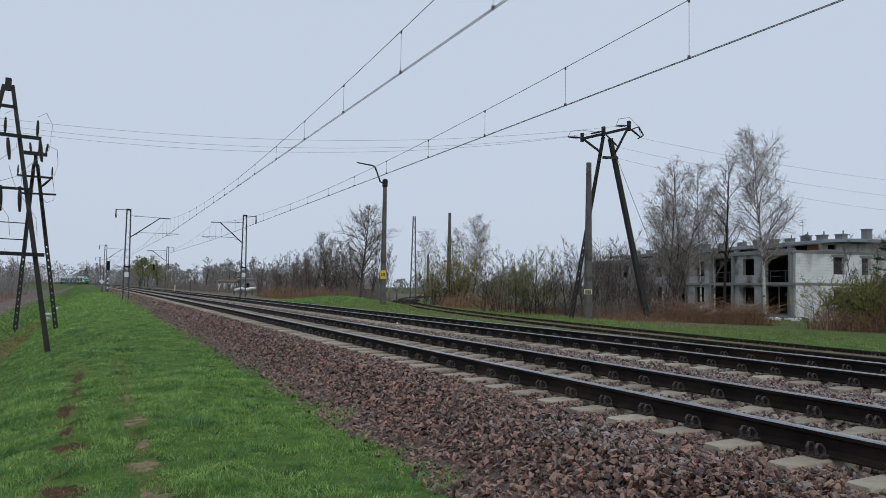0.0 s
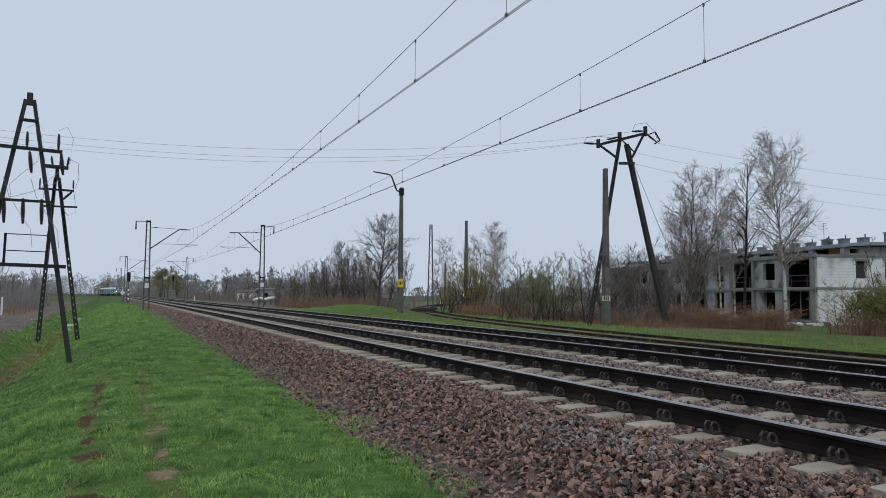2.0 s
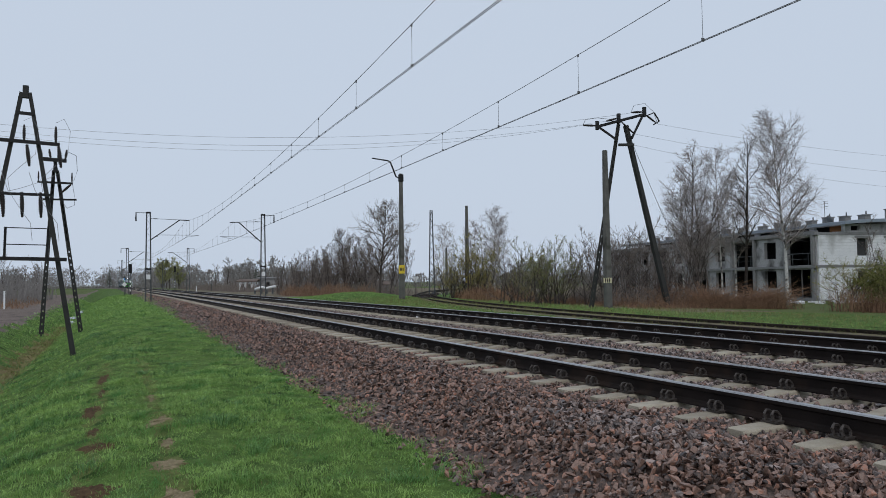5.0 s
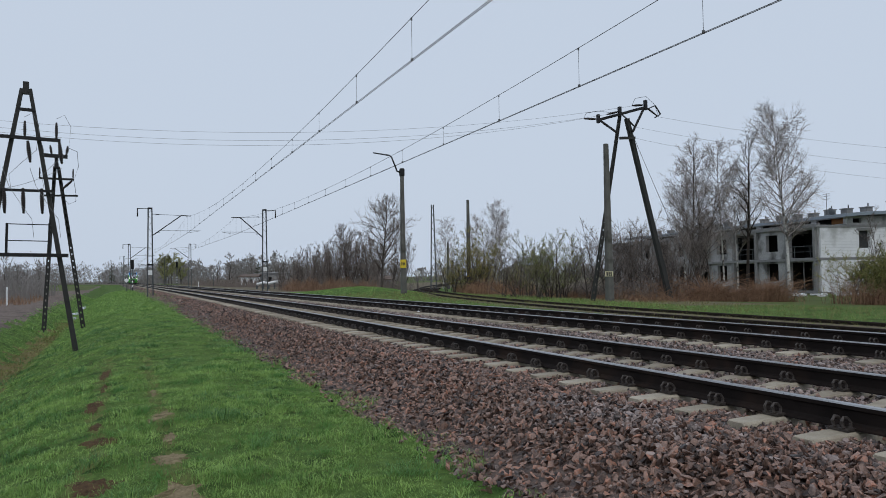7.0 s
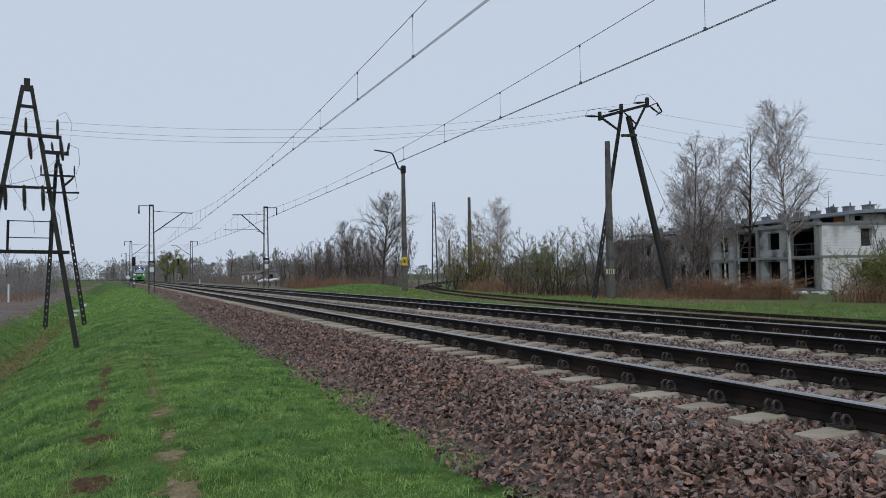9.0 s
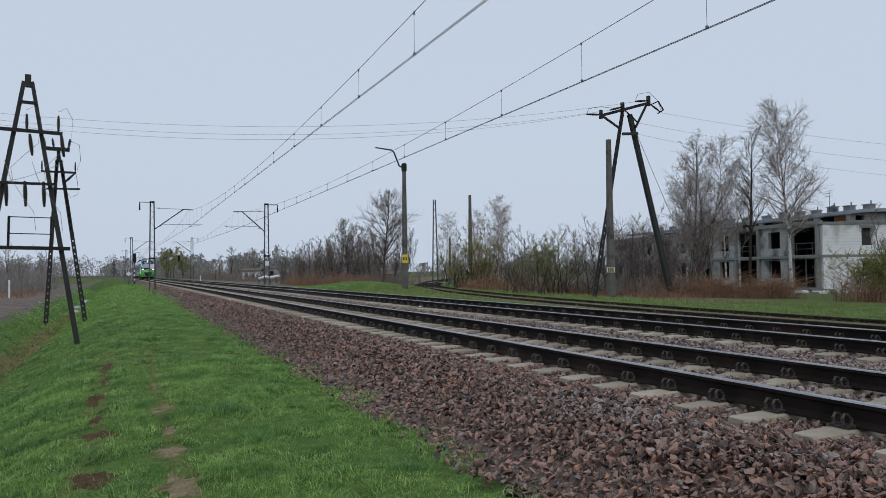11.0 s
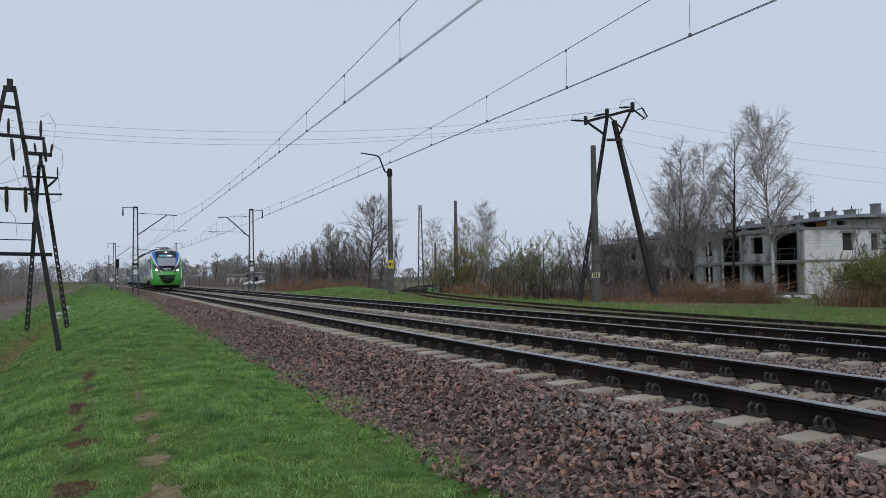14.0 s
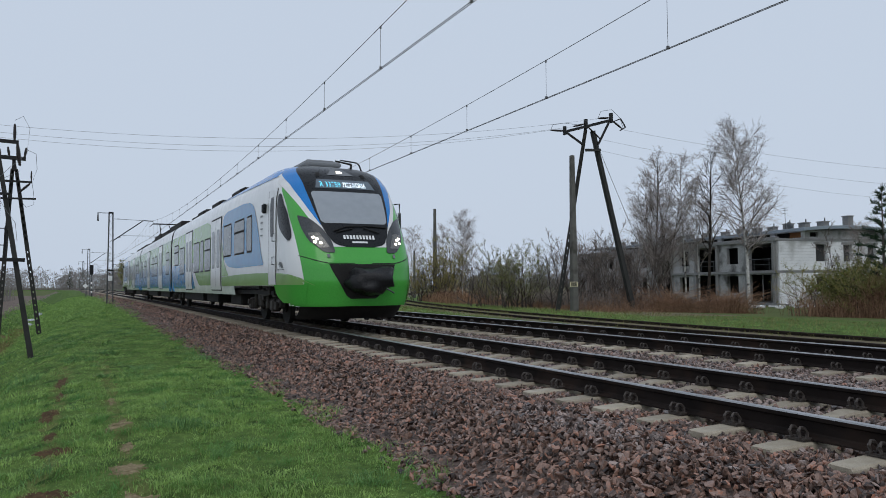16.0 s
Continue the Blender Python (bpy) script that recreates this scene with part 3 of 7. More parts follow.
# ---- power line frames ----
def slotted_leg(bm, a, b, wide, slots, dark_out=0.0):
    """A tapered concrete leg with a ladder of slots through it: two rails and rungs."""
    a, b = Vector(a), Vector(b)
    if not slots:
        c = (b - a).cross(Vector((0, 1, 0))).normalized() * wide / 2
        e = Vector((0, wide * 0.45, 0))
        lo = [bm.verts.new(a + p * c * 1.15 + q * e) for p, q in ((-1, -1), (1, -1), (1, 1), (-1, 1))]
        hi = [bm.verts.new(b + p * c * 0.75 + q * e) for p, q in ((-1, -1), (1, -1), (1, 1), (-1, 1))]
        for k in range(4):
            bm.faces.new((lo[k], lo[(k + 1) % 4], hi[(k + 1) % 4], hi[k]))
        bm.faces.new(hi)
        return
    n = 26
    side = (b - a).cross(Vector((0, 1, 0))).normalized()
    for s in (-1, 1):
        beam(bm, a + side * s * wide * 0.46, b + side * s * wide * 0.28, wide * 0.24, wide * 0.5)
    for k in range(n):
        f = k / (n - 1)
        p = a.lerp(b, f)
        solid = 0.72
        length = (b - a).length / n
        d = (b - a).normalized() * length * solid / 2 * (2.2 if not slots or f > 0.55 else 1)
        beam(bm, p - d, p + d, wide * 0.66, wide * 0.4)


def string_insulator(parent, a, b, r=0.06, name="insulator"):
    a, b = Vector(a), Vector(b)
    bm = bmesh.new()
    n = max(4, int((b - a).length / 0.06))
    pts, rad = [], []
    for k in range(n):
        for f, q in ((0.0, 0.7), (0.4, 1.0), (0.7, 0.75)):
            along = (k + f) / n
            pts.append(a.lerp(b, along)), rad.append(0.62 * r * q * (0.45 + 0.75 * math.sin(math.pi * min(1, 0.12 + 0.8 * along))))
    pts.append(b), rad.append(r * 0.3)
    tube(bm, pts, rad, 8)
    return part(name, bm, M_PORCELAIN, parent)


def switch_frame():
    """The near A-shaped frame with three cross-beams."""
    g = -1.15
    base = thing("power_pole", (-2.5, 23.0, g), "dark concrete A-frame power pole with switchgear crossarms and insulators", "power pole", "power line frames")
    o = lambda x, y, z: (x + 2.5, y - 23.0, z - g)
    for foot, head in (((-3.95, 23.0, -1.5), (-2.62, 23.0, 6.32)), ((-1.2, 23.0, -1.5), (-2.42, 23.0, 6.32))):
        bm = bmesh.new()
        slotted_leg(bm, o(*foot), o(*head), 0.122, False)
        part("leg", bm, M_DARKPOLE, base)
    part("apex_cap", boxed((o(-2.52, 23.0, 6.34), (0.14, 0.14, 0.34))), M_DARKPOLE, base)
    for a, b, w in (((-2.72, 22.95, 5.74), (-2.3, 22.95, 5.72), 0.08), ((-3.95, 22.85, 4.98), (-1.66, 22.85, 4.90), 0.09), ((-4.0, 22.85, 3.50), (-1.82, 22.85, 3.48), 0.07), ((-4.3, 22.85, 1.76), (-1.46, 22.85, 1.70), 0.10)):
        bm = bmesh.new()
        beam(bm, o(*a), o(*b), w, w)
        part("crossarm", bm, M_DARKSTEEL, base)
    for x in (-3.4, -2.53, -1.76):
        string_insulator(base, o(x, 22.85, 4.95), o(x, 22.85, 5.4), 0.065)
        string_insulator(base, o(x + 0.07, 22.85, 4.85), o(x + 0.14, 22.8, 4.25), 0.085)
    for x in (-3.75, -3.0, -2.55, -2.08 - 0.02):
        string_insulator(base, o(x - 0.02, 22.85, 3.55), o(x, 22.85, 2.85), 0.085)
    for x in (-2.55, -1.76):
        bm = bmesh.new()
        pts = [(x, 22.85, 5.5), (x + 0.2, 22.85, 5.62), (x + 0.36, 22.85, 5.3), (x + 0.3, 22.85, 4.6), (x - 0.1, 22.85, 4.2), (x - 0.35, 22.8, 3.9), (x - 0.3, 22.8, 3.55)]
        tube(bm, [o(*p) for p in pts], 0.006, 5)
        part("jumper_wire", bm, M_THINWIRE, base)
    for x in (-2.45, -3.1):
        bm = bmesh.new()
        pts = [(x + 0.05, 22.8, 4.1), (x + 0.2, 22.8, 3.6), (x + 0.55, 22.8, 3.0), (x + 0.75, 22.8, 2.7), (x + 0.8, 22.8, 2.2)]
        tube(bm, [o(*p) for p in pts], 0.006, 5)
        part("jumper_wire", bm, M_THINWIRE, base)
    for x0, x1, z in ((-3.02, -1.98, 2.6), (-3.0, -1.98, 2.14)):
        bm = bmesh.new()
        tube(bm, [o(x0, 23.3, z), o(x1, 23.3, z - 0.02)], 0.014, 5)
        part("guard_wire", bm, M_DARKSTEEL, base)
    for x in (-3.02, -1.98):
        bm = bmesh.new()
        beam(bm, o(x, 23.3, 1.75), o(x + 0.02, 23.3, 2.62), 0.06, 0.06)
        part("guard_post", bm, M_DARKSTEEL, base)


switch_frame()


def terminal_frame():
    """The second frame, farther along the ditch."""
    g = -0.85
    base = thing("power_pole", (-2.7, 38.0, g), "dark slotted concrete A-frame pole with small crossarms", "power pole", "power line frames")
    o = lambda x, y, z: (x + 2.7, y - 38.0, z - g)
    for foot, head in (((-3.42, 38.0, -1.2), (-2.98, 38.0, 6.3)), ((-1.80, 38.0, -1.2), (-2.84, 38.0, 6.3))):
        bm = bmesh.new()
        slotted_leg(bm, o(*foot), o(*head), 0.14, True)
        part("leg", bm, M_DARKPOLE, base)
    for a, b, w in (((-3.5, 37.8, 6.78), (-2.45, 37.8, 6.74), 0.16), ((-3.62, 37.8, 5.72), (-2.18, 37.8, 5.70), 0.09), ((-3.4, 37.8, 4.93), (-2.02, 37.8, 4.95), 0.08)):
        bm = bmesh.new()
        beam(bm, o(*a), o(*b), w, w)
        part("crossarm", bm, M_DARKSTEEL, base)
    bm = bmesh.new()
    beam(bm, o(-2.9, 37.9, 6.2), o(-2.92, 37.9, 6.75), 0.14, 0.14)
    part("post", bm, M_DARKSTEEL, base)
    for x in (-3.45, -3.1, -2.8, -2.5):
        string_insulator(base, o(x, 37.8, 6.82), o(x + 0.06 * (1 if x > -3 else -1), 37.8, 7.25), 0.09)
    for x in (-3.58, -2.22):
        string_insulator(base, o(x, 37.8, 5.76), o(x, 37.8, 6.2), 0.06)
    string_insulator(base, o(-2.26, 37.8, 5.65), o(-2.7, 37.8, 5.2), 0.09)
    for pts in ([(-2.5, 37.8, 7.2), (-2.05, 37.8, 7.0), (-2.0, 37.8, 6.3), (-2.15, 37.8, 5.8)], [(-2.2, 37.8, 5.7), (-2.12, 37.8, 5.2), (-2.1, 37.8, 4.7), (-2.4, 37.8, 4.55), (-2.75, 37.8, 5.0)]):
        bm = bmesh.new()
        tube(bm, [o(*p) for p in pts], 0.010, 5)
        part("jumper_wire", bm, M_DARKSTEEL, base)


terminal_frame()


def junction_frame():
    """The frame across the railway, beside a stout pole."""
    g = -0.5
    base = thing("power_pole", (22.1, 29.2, g), "dark A-frame concrete power pole with slanting steel crossarm", "power pole", "power line frames")
    o = lambda x, y, z: (x - 22.1, y - 29.2, z - g)
    for foot, head, slots in (((20.62, 29.8, -0.9), (21.98, 29.0, 8.5), True), ((24.85, 29.0, -0.9), (22.28, 28.85, 8.4), False)):
        bm = bmesh.new()
        slotted_leg(bm, o(*foot), o(*head), 0.23 if not slots else 0.18, slots)
        part("leg", bm, M_DARKPOLE, base)
    bm = bmesh.new()
    beam(bm, o(21.8, 28.8, 7.42), o(22.55, 28.6, 7.44), 0.12, 0.12)
    part("brace", bm, M_DARKPOLE, base)
    for a, b, w in (((20.98, 29.35, 8.35), (23.15, 28.45, 8.95), 0.12), ((21.05, 29.3, 8.32), (21.75, 29.0, 7.75), 0.09), ((23.05, 28.5, 8.9), (22.5, 28.7, 7.75), 0.1), ((20.98, 29.35, 8.2), (20.98, 29.35, 8.62), 0.13), ((21.95, 28.95, 8.5), (21.95, 28.95, 8.98), 0.14), ((23.1, 28.45, 8.8), (23.1, 28.45, 9.28), 0.14)):
        bm = bmesh.new()
        beam(bm, o(*a), o(*b), w, w)
        part("crossarm", bm, M_DARKSTEEL, base)
    for a, b in (((20.9, 29.3, 8.38), (20.05, 29.2, 8.32)), ((21.9, 29.0, 8.75), (21.2, 28.95, 8.55)), ((23.0, 28.5, 9.05), (22.3, 28.45, 8.95)), ((23.2, 28.45, 8.9), (23.75, 28.4, 8.55)), ((22.0, 28.8, 8.55), (22.7, 28.75, 8.0)), ((21.1, 29.2, 8.2), (21.8, 29.1, 7.8))):
        string_insulator(base, o(*a), o(*b), 0.08)
    for pts in ([(20.05, 29.2, 8.32), (20.2, 29.2, 8.6), (20.9, 29.25, 8.75), (21.6, 29.1, 8.7)], [(22.3, 28.45, 8.95), (22.45, 28.4, 9.3), (23.1, 28.4, 9.45), (23.6, 28.4, 9.1), (23.85, 28.4, 8.5)]):
        bm = bmesh.new()
        tube(bm, [o(*p) for p in pts], 0.010, 5)
        part("jumper_wire", bm, M_DARKSTEEL, base)
    bm = bmesh.new()
    beam(bm, o(23.2, 28.5, 8.85), o(23.65, 28.4, 9.05), 0.05, 0.05)
    beam(bm, o(23.65, 28.4, 9.05), o(23.95, 28.4, 8.65), 0.05, 0.05)
    beam(bm, o(23.95, 28.4, 8.65), o(23.6, 28.4, 8.45), 0.05, 0.05)
    part("arcing_horn", bm, M_DARKSTEEL, base)


junction_frame()
concrete_pole(21.35, 29.3, 7.2, 0.34, "stout weathered concrete pole beside an A-frame power pole", M_CREAM, False, 1.32, "", 0.24)


def hang(name, label, a, b, sag, r, mat, n=24):
    a, b = Vector(a), Vector(b)
    ob = thing(name, a, label, "power line", "power lines")
    bm = bmesh.new()
    tube(bm, [(b - a) * (k / n) - Vector((0, 0, 4 * sag * (k / n) * (1 - k / n))) for k in range(n + 1)], r, 5)
    part("conductor", bm, mat, ob)


for a, b in (((-6.3, 34.9, 7.75), (22.4, 28.45, 8.95)), ((-6.0, 34.4, 7.38), (21.2, 28.95, 8.55)), ((-5.7, 34.4, 7.18), (20.05, 29.2, 8.32))):
    hang("power_line", "thin grey power line conductor crossing above the tracks", a, b, 0.95, 0.0055, M_THINWIRE)
for a, b, sag in (((23.85, 28.4, 8.5), (62, 24.0, 8.0), 0.9), ((22.7, 28.75, 8.0), (62, 27.0, 7.4), 0.9), ((22.4, 28.8, 7.5), (62, 30.0, 6.8), 0.9)):
    hang("power_line", "thin grey power line conductor over bare trees", a, b, sag, 0.0055, M_THINWIRE)
hang("stay_wire", "thin stay wire from the power pole to ground", (22.45, 28.7, 7.7), (25.9, 28.2, 0.2), 0.1, 0.012, M_THINWIRE)
hang("power_line", "thin drop cable beside the switchgear frame", (-2.7, 37.9, 6.2), (-6.0, 34.0, 4.6), 0.3, 0.01, M_THINWIRE)


# ---- railway signals and boards ----
def signal(x, y, top, facing, label, lamp=None):
    g = float(ground_z(x, y))
    base = thing("railway_signal", (x, y, g), label, "railway signal", "railway signals")
    h = top - g
    part("post", rod([(0, 0, -0.2), (0, 0, h)], 0.09, 10), M_STEEL, base)
    part("signal_head", boxed(((0, -0.12, h - 0.1), (0.5, 0.14, 1.5)), bevel=0.06), M_DARKSTEEL, base)
    for k in range(3):
        bm = bmesh.new()
        bmesh.ops.create_cone(bm, cap_ends=True, segments=12, radius1=0.11, radius2=0.13, depth=0.18, matrix=Matrix.Translation((0, -0.27, h + 0.35 - 0.42 * k)) @ Matrix.Rotation(math.pi / 2, 4, "X"))
        part("lamp_hood", bm, M_DARKSTEEL, base)
    for k in range(3):
        part("white_band", rod([(0, 0, 0.6 + 0.7 * k), (0, 0, 0.9 + 0.7 * k)], 0.096, 10), M_WHITE, base)
    part("ladder", boxed(((0.2, 0.15, h / 2), (0.04, 0.04, h)), ((-0.2, 0.15, h / 2), (0.04, 0.04, h))), M_STEEL, base)
    return base


signal(1.02, 128.0, 3.75, -1, "dark railway signal on a banded post by the track")
signal(12.4, 205.0, 5.2, -1, "dark railway signal on a banded post by the track")


def diamond_board(x, y, z):
    g = float(ground_z(x, y))
    base = thing("trackside_board", (x, y, g), "white diamond trackside board on a thin post", "railway sign")
    part("post", rod([(0, 0, -0.2), (0, 0, z - g)], 0.04, 8), M_STEEL, base)
    bm = bmesh.new()
    box(bm, (0, -0.06, z - g), (0.5, 0.02, 0.5), 0.0)
    bmesh.ops.rotate(bm, verts=bm.verts[:], cent=(0, 0, z - g), matrix=Matrix.Rotation(math.pi / 4, 3, "Y"))
    part("board", bm, M_WHITE, base)


diamond_board(0.15, 118.0, 1.1)


def zigzag_board():
    x, y = 14.8, 140.0
    g = float(ground_z(x, y))
    base = thing("trackside_board", (x, y, g), "white zigzag trackside marker on a thin post", "railway sign")
    part("post", rod([(0, 0, -0.2), (0, 0, 3.2)], 0.05, 8), M_STEEL, base)
    bm = bmesh.new()
    for a, b in (((0.35, 0, 3.5), (-0.35, 0, 2.8)), ((-0.35, 0, 2.8), (0.35, 0, 2.4)), ((0.3, 0, 2.6), (-0.35, 0, 1.9)), ((-0.3, 0, 3.3), (0.35, 0, 2.0))):
        beam(bm, a, b, 0.04, 0.12)
    part("marker", bm, M_WHITE, base)


zigzag_board()


def small_sign(x, y, z, label, mat):
    g = float(ground_z(x, y))
    base = thing("trackside_board", (x, y, g), label, "railway sign")
    part("post", rod([(0, 0, -0.2), (0, 0, z - g)], 0.045, 8), M_STEEL, base)
    bm = bmesh.new()
    bmesh.ops.create_cone(bm, cap_ends=True, segments=3, radius1=0.45, radius2=0.45, depth=0.03, matrix=Matrix.Translation((0, -0.06, z - g)) @ Matrix.Rotation(math.pi / 2, 4, "X") @ Matrix.Rotation(math.pi, 4, "Z"))
    part("board", bm, mat, base)


small_sign(29.5, 75.5, 1.25, "white triangular board on a short post by the siding", M_WHITE)


def marker_post(x, y, h, label):
    g = float(ground_z(x, y))
    base = thing("marker_post", (x, y, g), label, "marker post")
    bm = bmesh.new()
    box(bm, (0, 0, h / 2), (0.14, 0.14, h), 0.03)
    part("post", bm, M_WHITE, base)


marker_post(8.62, 21.9, 0.16, "small white marker beside the rail")
marker_post(13.0, 150.0, 1.0, "short pale marker post beside the track")
marker_post(-9.5, 74.0, 1.6, "pale marker post at the field edge")


# ---- worn patches and puddles in the grass ----
M_WATER = material("ditch_water", (0.05, 0.06, 0.05), (0.09, 0.10, 0.09), 0.12, 0, 2, 20, 0.05, 0.004, spec=0.8)


def blob(name, label, x, y, rx, ry, mat, lift, seed, category):
    rng = np.random.default_rng(seed)
    n = 44
    a = np.linspace(0, 2 * np.pi, n, endpoint=False)
    r = 1 + 0.22 * np.sin(2 * a + rng.uniform(0, 6)) + 0.16 * np.sin(5 * a + rng.uniform(0, 6)) + rng.normal(0, 0.15, n)
    verts, faces = [(x, y, float(ground_z(x, y)) + lift)], []
    for k, f in enumerate((0.35, 0.7, 1.0)):
        for i in range(n):
            px, py = x + rx * r[i] * f * math.cos(a[i]), y + ry * r[i] * f * math.sin(a[i])
            verts.append((px, py, float(ground_z(px, py)) + lift * (1 if k < 2 else -0.4)))
    for i in range(n):
        j = (i + 1) % n
        faces.append((0, 1 + i, 1 + j))
        for k in (0, 1):
            faces.append((1 + k * n + i, 1 + (k + 1) * n + i, 1 + (k + 1) * n + j, 1 + k * n + j))
    tagged(new(name, mesh_of(name, verts, faces, mat, None, True)), label, category, kind="structure")


M_THIN = material("thin_trodden_grass", (0.045, 0.075, 0.018), (0.18, 0.195, 0.07), 0.95, 0, 8, 50, 1.0, 0.02, spec=0.06, stain=(0.05, 0.085, 0.02), stain_scale=4)
PATHWAY = [(0.38, 4.9, 0.17, 0.5), (0.37, 5.9, 0.17, 0.38), (0.36, 7.15, 0.13, 0.3), (0.38, 9.4, 0.13, 0.26), (0.41, 8.2, 0.08, 0.28), (0.37, 11.6, 0.07, 0.4)]
MUDDY = [(-0.26, 6.75, 0.20, 0.30), (-0.48, 6.2, 0.14, 0.25), (-0.24, 8.7, 0.18, 0.24), (-0.33, 9.6, 0.08, 0.3), (-0.40, 11.1, 0.13, 0.5), (-0.34, 14.6, 0.10, 0.9), (-0.72, 5.5, 0.18, 0.25), (-0.32, 12.9, 0.06, 0.5)]
WORN = PATHWAY + MUDDY
for k, b in enumerate(np.arange(4.4, 17.5, 0.7)):
    blob("thin_grass", "thin trodden grass along the path", 0.385 + 0.03 * math.sin(2.1 * b), float(b), 0.11, 0.42, M_THIN, 0.004, 60 + k, "thin grass")
    blob("thin_grass", "thin trodden grass along the path", -0.33 + 0.06 * math.sin(1.7 * b) - 0.03 * max(0, 7 - b), float(b) + 0.25, 0.1, 0.36, M_THIN, 0.004, 90 + k, "thin grass")
for k, (a, b, c, d) in enumerate(WORN):
    blob("worn_patch", "pale trodden bare earth in the grass" if k < len(PATHWAY) else "dark muddy bare earth in the grass", a, b, c, d, M_PATH if k < len(PATHWAY) else M_MUD, 0.009, k, "bare earth")
for k, (a, b, c, d) in enumerate(((-3.2, 62, 0.35, 1.6), (-3.3, 70, 0.4, 2.6), (-3.4, 84, 0.4, 5.0))):
    blob("puddle", "pale shining puddle in the ditch", a + float(bend(b)), b, c, d, M_WATER, 0.05, k + 40, "puddle")


# ---- grass blades ----
M_BLADE = material("grass_blade", (0.065, 0.17, 0.033), (0.38, 0.56, 0.16), 0.65, 0, 1.6, 9, 0.0, spec=0.3, island=0.16, stain=(0.085, 0.215, 0.05), stain_scale=1.5)
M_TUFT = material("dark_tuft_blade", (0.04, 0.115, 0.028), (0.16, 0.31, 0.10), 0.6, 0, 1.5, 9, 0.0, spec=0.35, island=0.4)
M_BLADEDRY = material("dry_blade", (0.12, 0.13, 0.04), (0.30, 0.27, 0.12), 0.8, 0, 0.9, 6, 0.0, spec=0.2, island=0.5)


def blades(name, label, n, xs, ys, tall, wide, mat, seed, keep=None, power=1.0, lean=0.9, clump=0, single=False):
    rng = np.random.default_rng(seed)
    y = ys[0] + (ys[1] - ys[0]) * rng.uniform(size=n) ** power
    x = rng.uniform(xs[0], xs[1], n)
    tuft, out = np.ones(n), None
    if clump:
        lead = (np.arange(n) // clump) * clump
        tuft = rng.lognormal(0, 0.35, n)[lead]
        out = rng.uniform(0, 2 * np.pi, n)
        r = rng.uniform(0, 1, n) ** 0.7 * 0.08 * tuft * np.maximum(1, y[lead] / 9)
        x, y = x[lead] + r * np.cos(out), y[lead] + r * np.sin(out)
    if keep is not None:
        k = keep(x, y, rng)
        x, y, tuft, out = x[k], y[k], tuft[k], out[k] if clump else None
    n = len(x)
    x = x + bend(y)
    z = ground_z(x, y) - 0.01
    patch = 0.8 + 0.35 * np.sin(4.3 * x + 2 * np.sin(1.7 * y)) * np.sin(3.1 * y + 1.5 * np.sin(2.3 * x)) + 0.2 * np.sin(9.1 * x + 1.3 * y) * np.sin(7.7 * y - 2 * x)
    h = rng.uniform(tall[0], tall[1], n) * patch * tuft
    far = np.maximum(1, y / 7)
    w = rng.uniform(wide * 0.6, wide * 1.3, n) * far ** 0.75
    a = rng.uniform(0, 2 * np.pi, n)
    t = rng.uniform(0.05, lean, n)
    b = out + rng.normal(0, 0.5, n) if clump else rng.uniform(0, 2 * np.pi, n)
    side = np.stack([np.cos(a), np.sin(a), 0 * a], -1) * w[:, None] / 2
    over = np.stack([np.cos(b), np.sin(b), 0 * b], -1) * (h * t)[:, None]
    p = np.stack([x, y, z], -1)
    up = np.stack([0 * h, 0 * h, h], -1)
    V = np.stack([p - side, p + side, p + 0.6 * up + 0.35 * over - 0.7 * side, p + 0.6 * up + 0.35 * over + 0.7 * side, p + up * 0.95 + over * 1.4], 1)
    if single:
        V = V[:, [0, 1, 4]]
        T = np.arange(n * 3).reshape(-1, 3)
        tagged(new(name, tris_of(name, V.reshape(-1, 3), T, mat)), label, "grass", kind="stuff")
        return
    i = np.arange(n)[:, None] * 5
    T = np.concatenate([i + [0, 1, 3], i + [0, 3, 2], i + [2, 3, 4]], 1).reshape(-1, 3)
    tagged(new(name, tris_of(name, V.reshape(-1, 3), T, mat)), label, "grass", kind="stuff")


def off_worn(x, y, rng):
    k = (rng.uniform(size=len(x)) < np.clip((2.72 + 0.12 * np.sin(2.3 * y) + 0.08 * np.sin(6.1 * y) - x) / 0.25, 0, 1)) & (x > -4.9)
    k &= (np.abs(x + 3.25) > 0.3) | (rng.uniform(size=len(x)) < 0.3)
    k &= rng.uniform(size=len(x)) > 0.62 * np.clip((19 - y) / 4, 0, 1) * np.maximum(np.exp(-((x - 0.385) / 0.14) ** 2), np.exp(-((x + 0.33) / 0.15) ** 2))
    for a, b, c, d in WORN:
        far_out = ((x - a) / c) ** 2 + ((y - b) / d) ** 2
        k &= rng.uniform(size=len(x)) < np.clip(0.2 + 0.75 * far_out, 0, 1)
    return k


blades("grass_blades", "short bright green spring grass on the verge", 235000, (-4.6, 2.9), (2.6, 14), (0.02, 0.062), 0.0062, M_BLADE, 11, off_worn, 1.2, 1.1, 20)
blades("grass_blades", "short bright green spring grass farther on", 90000, (-4.9, 2.8), (14, 42), (0.025, 0.065), 0.0075, M_BLADE, 12, off_worn, 1.3, 1.0, 14, True)
blades("grass_blades", "short green grass of the far verge", 34000, (-4.9, 2.7), (42, 130), (0.05, 0.12), 0.013, M_BLADE, 17, None, 1.4, 1.0, 8, True)
blades("dry_grass_blades", "dry straw-coloured blades among the grass", 16000, (-5.0, 2.7), (2.6, 26), (0.02, 0.06), 0.005, M_BLADEDRY, 13, off_worn, 1.3, 1.2, 0, True)
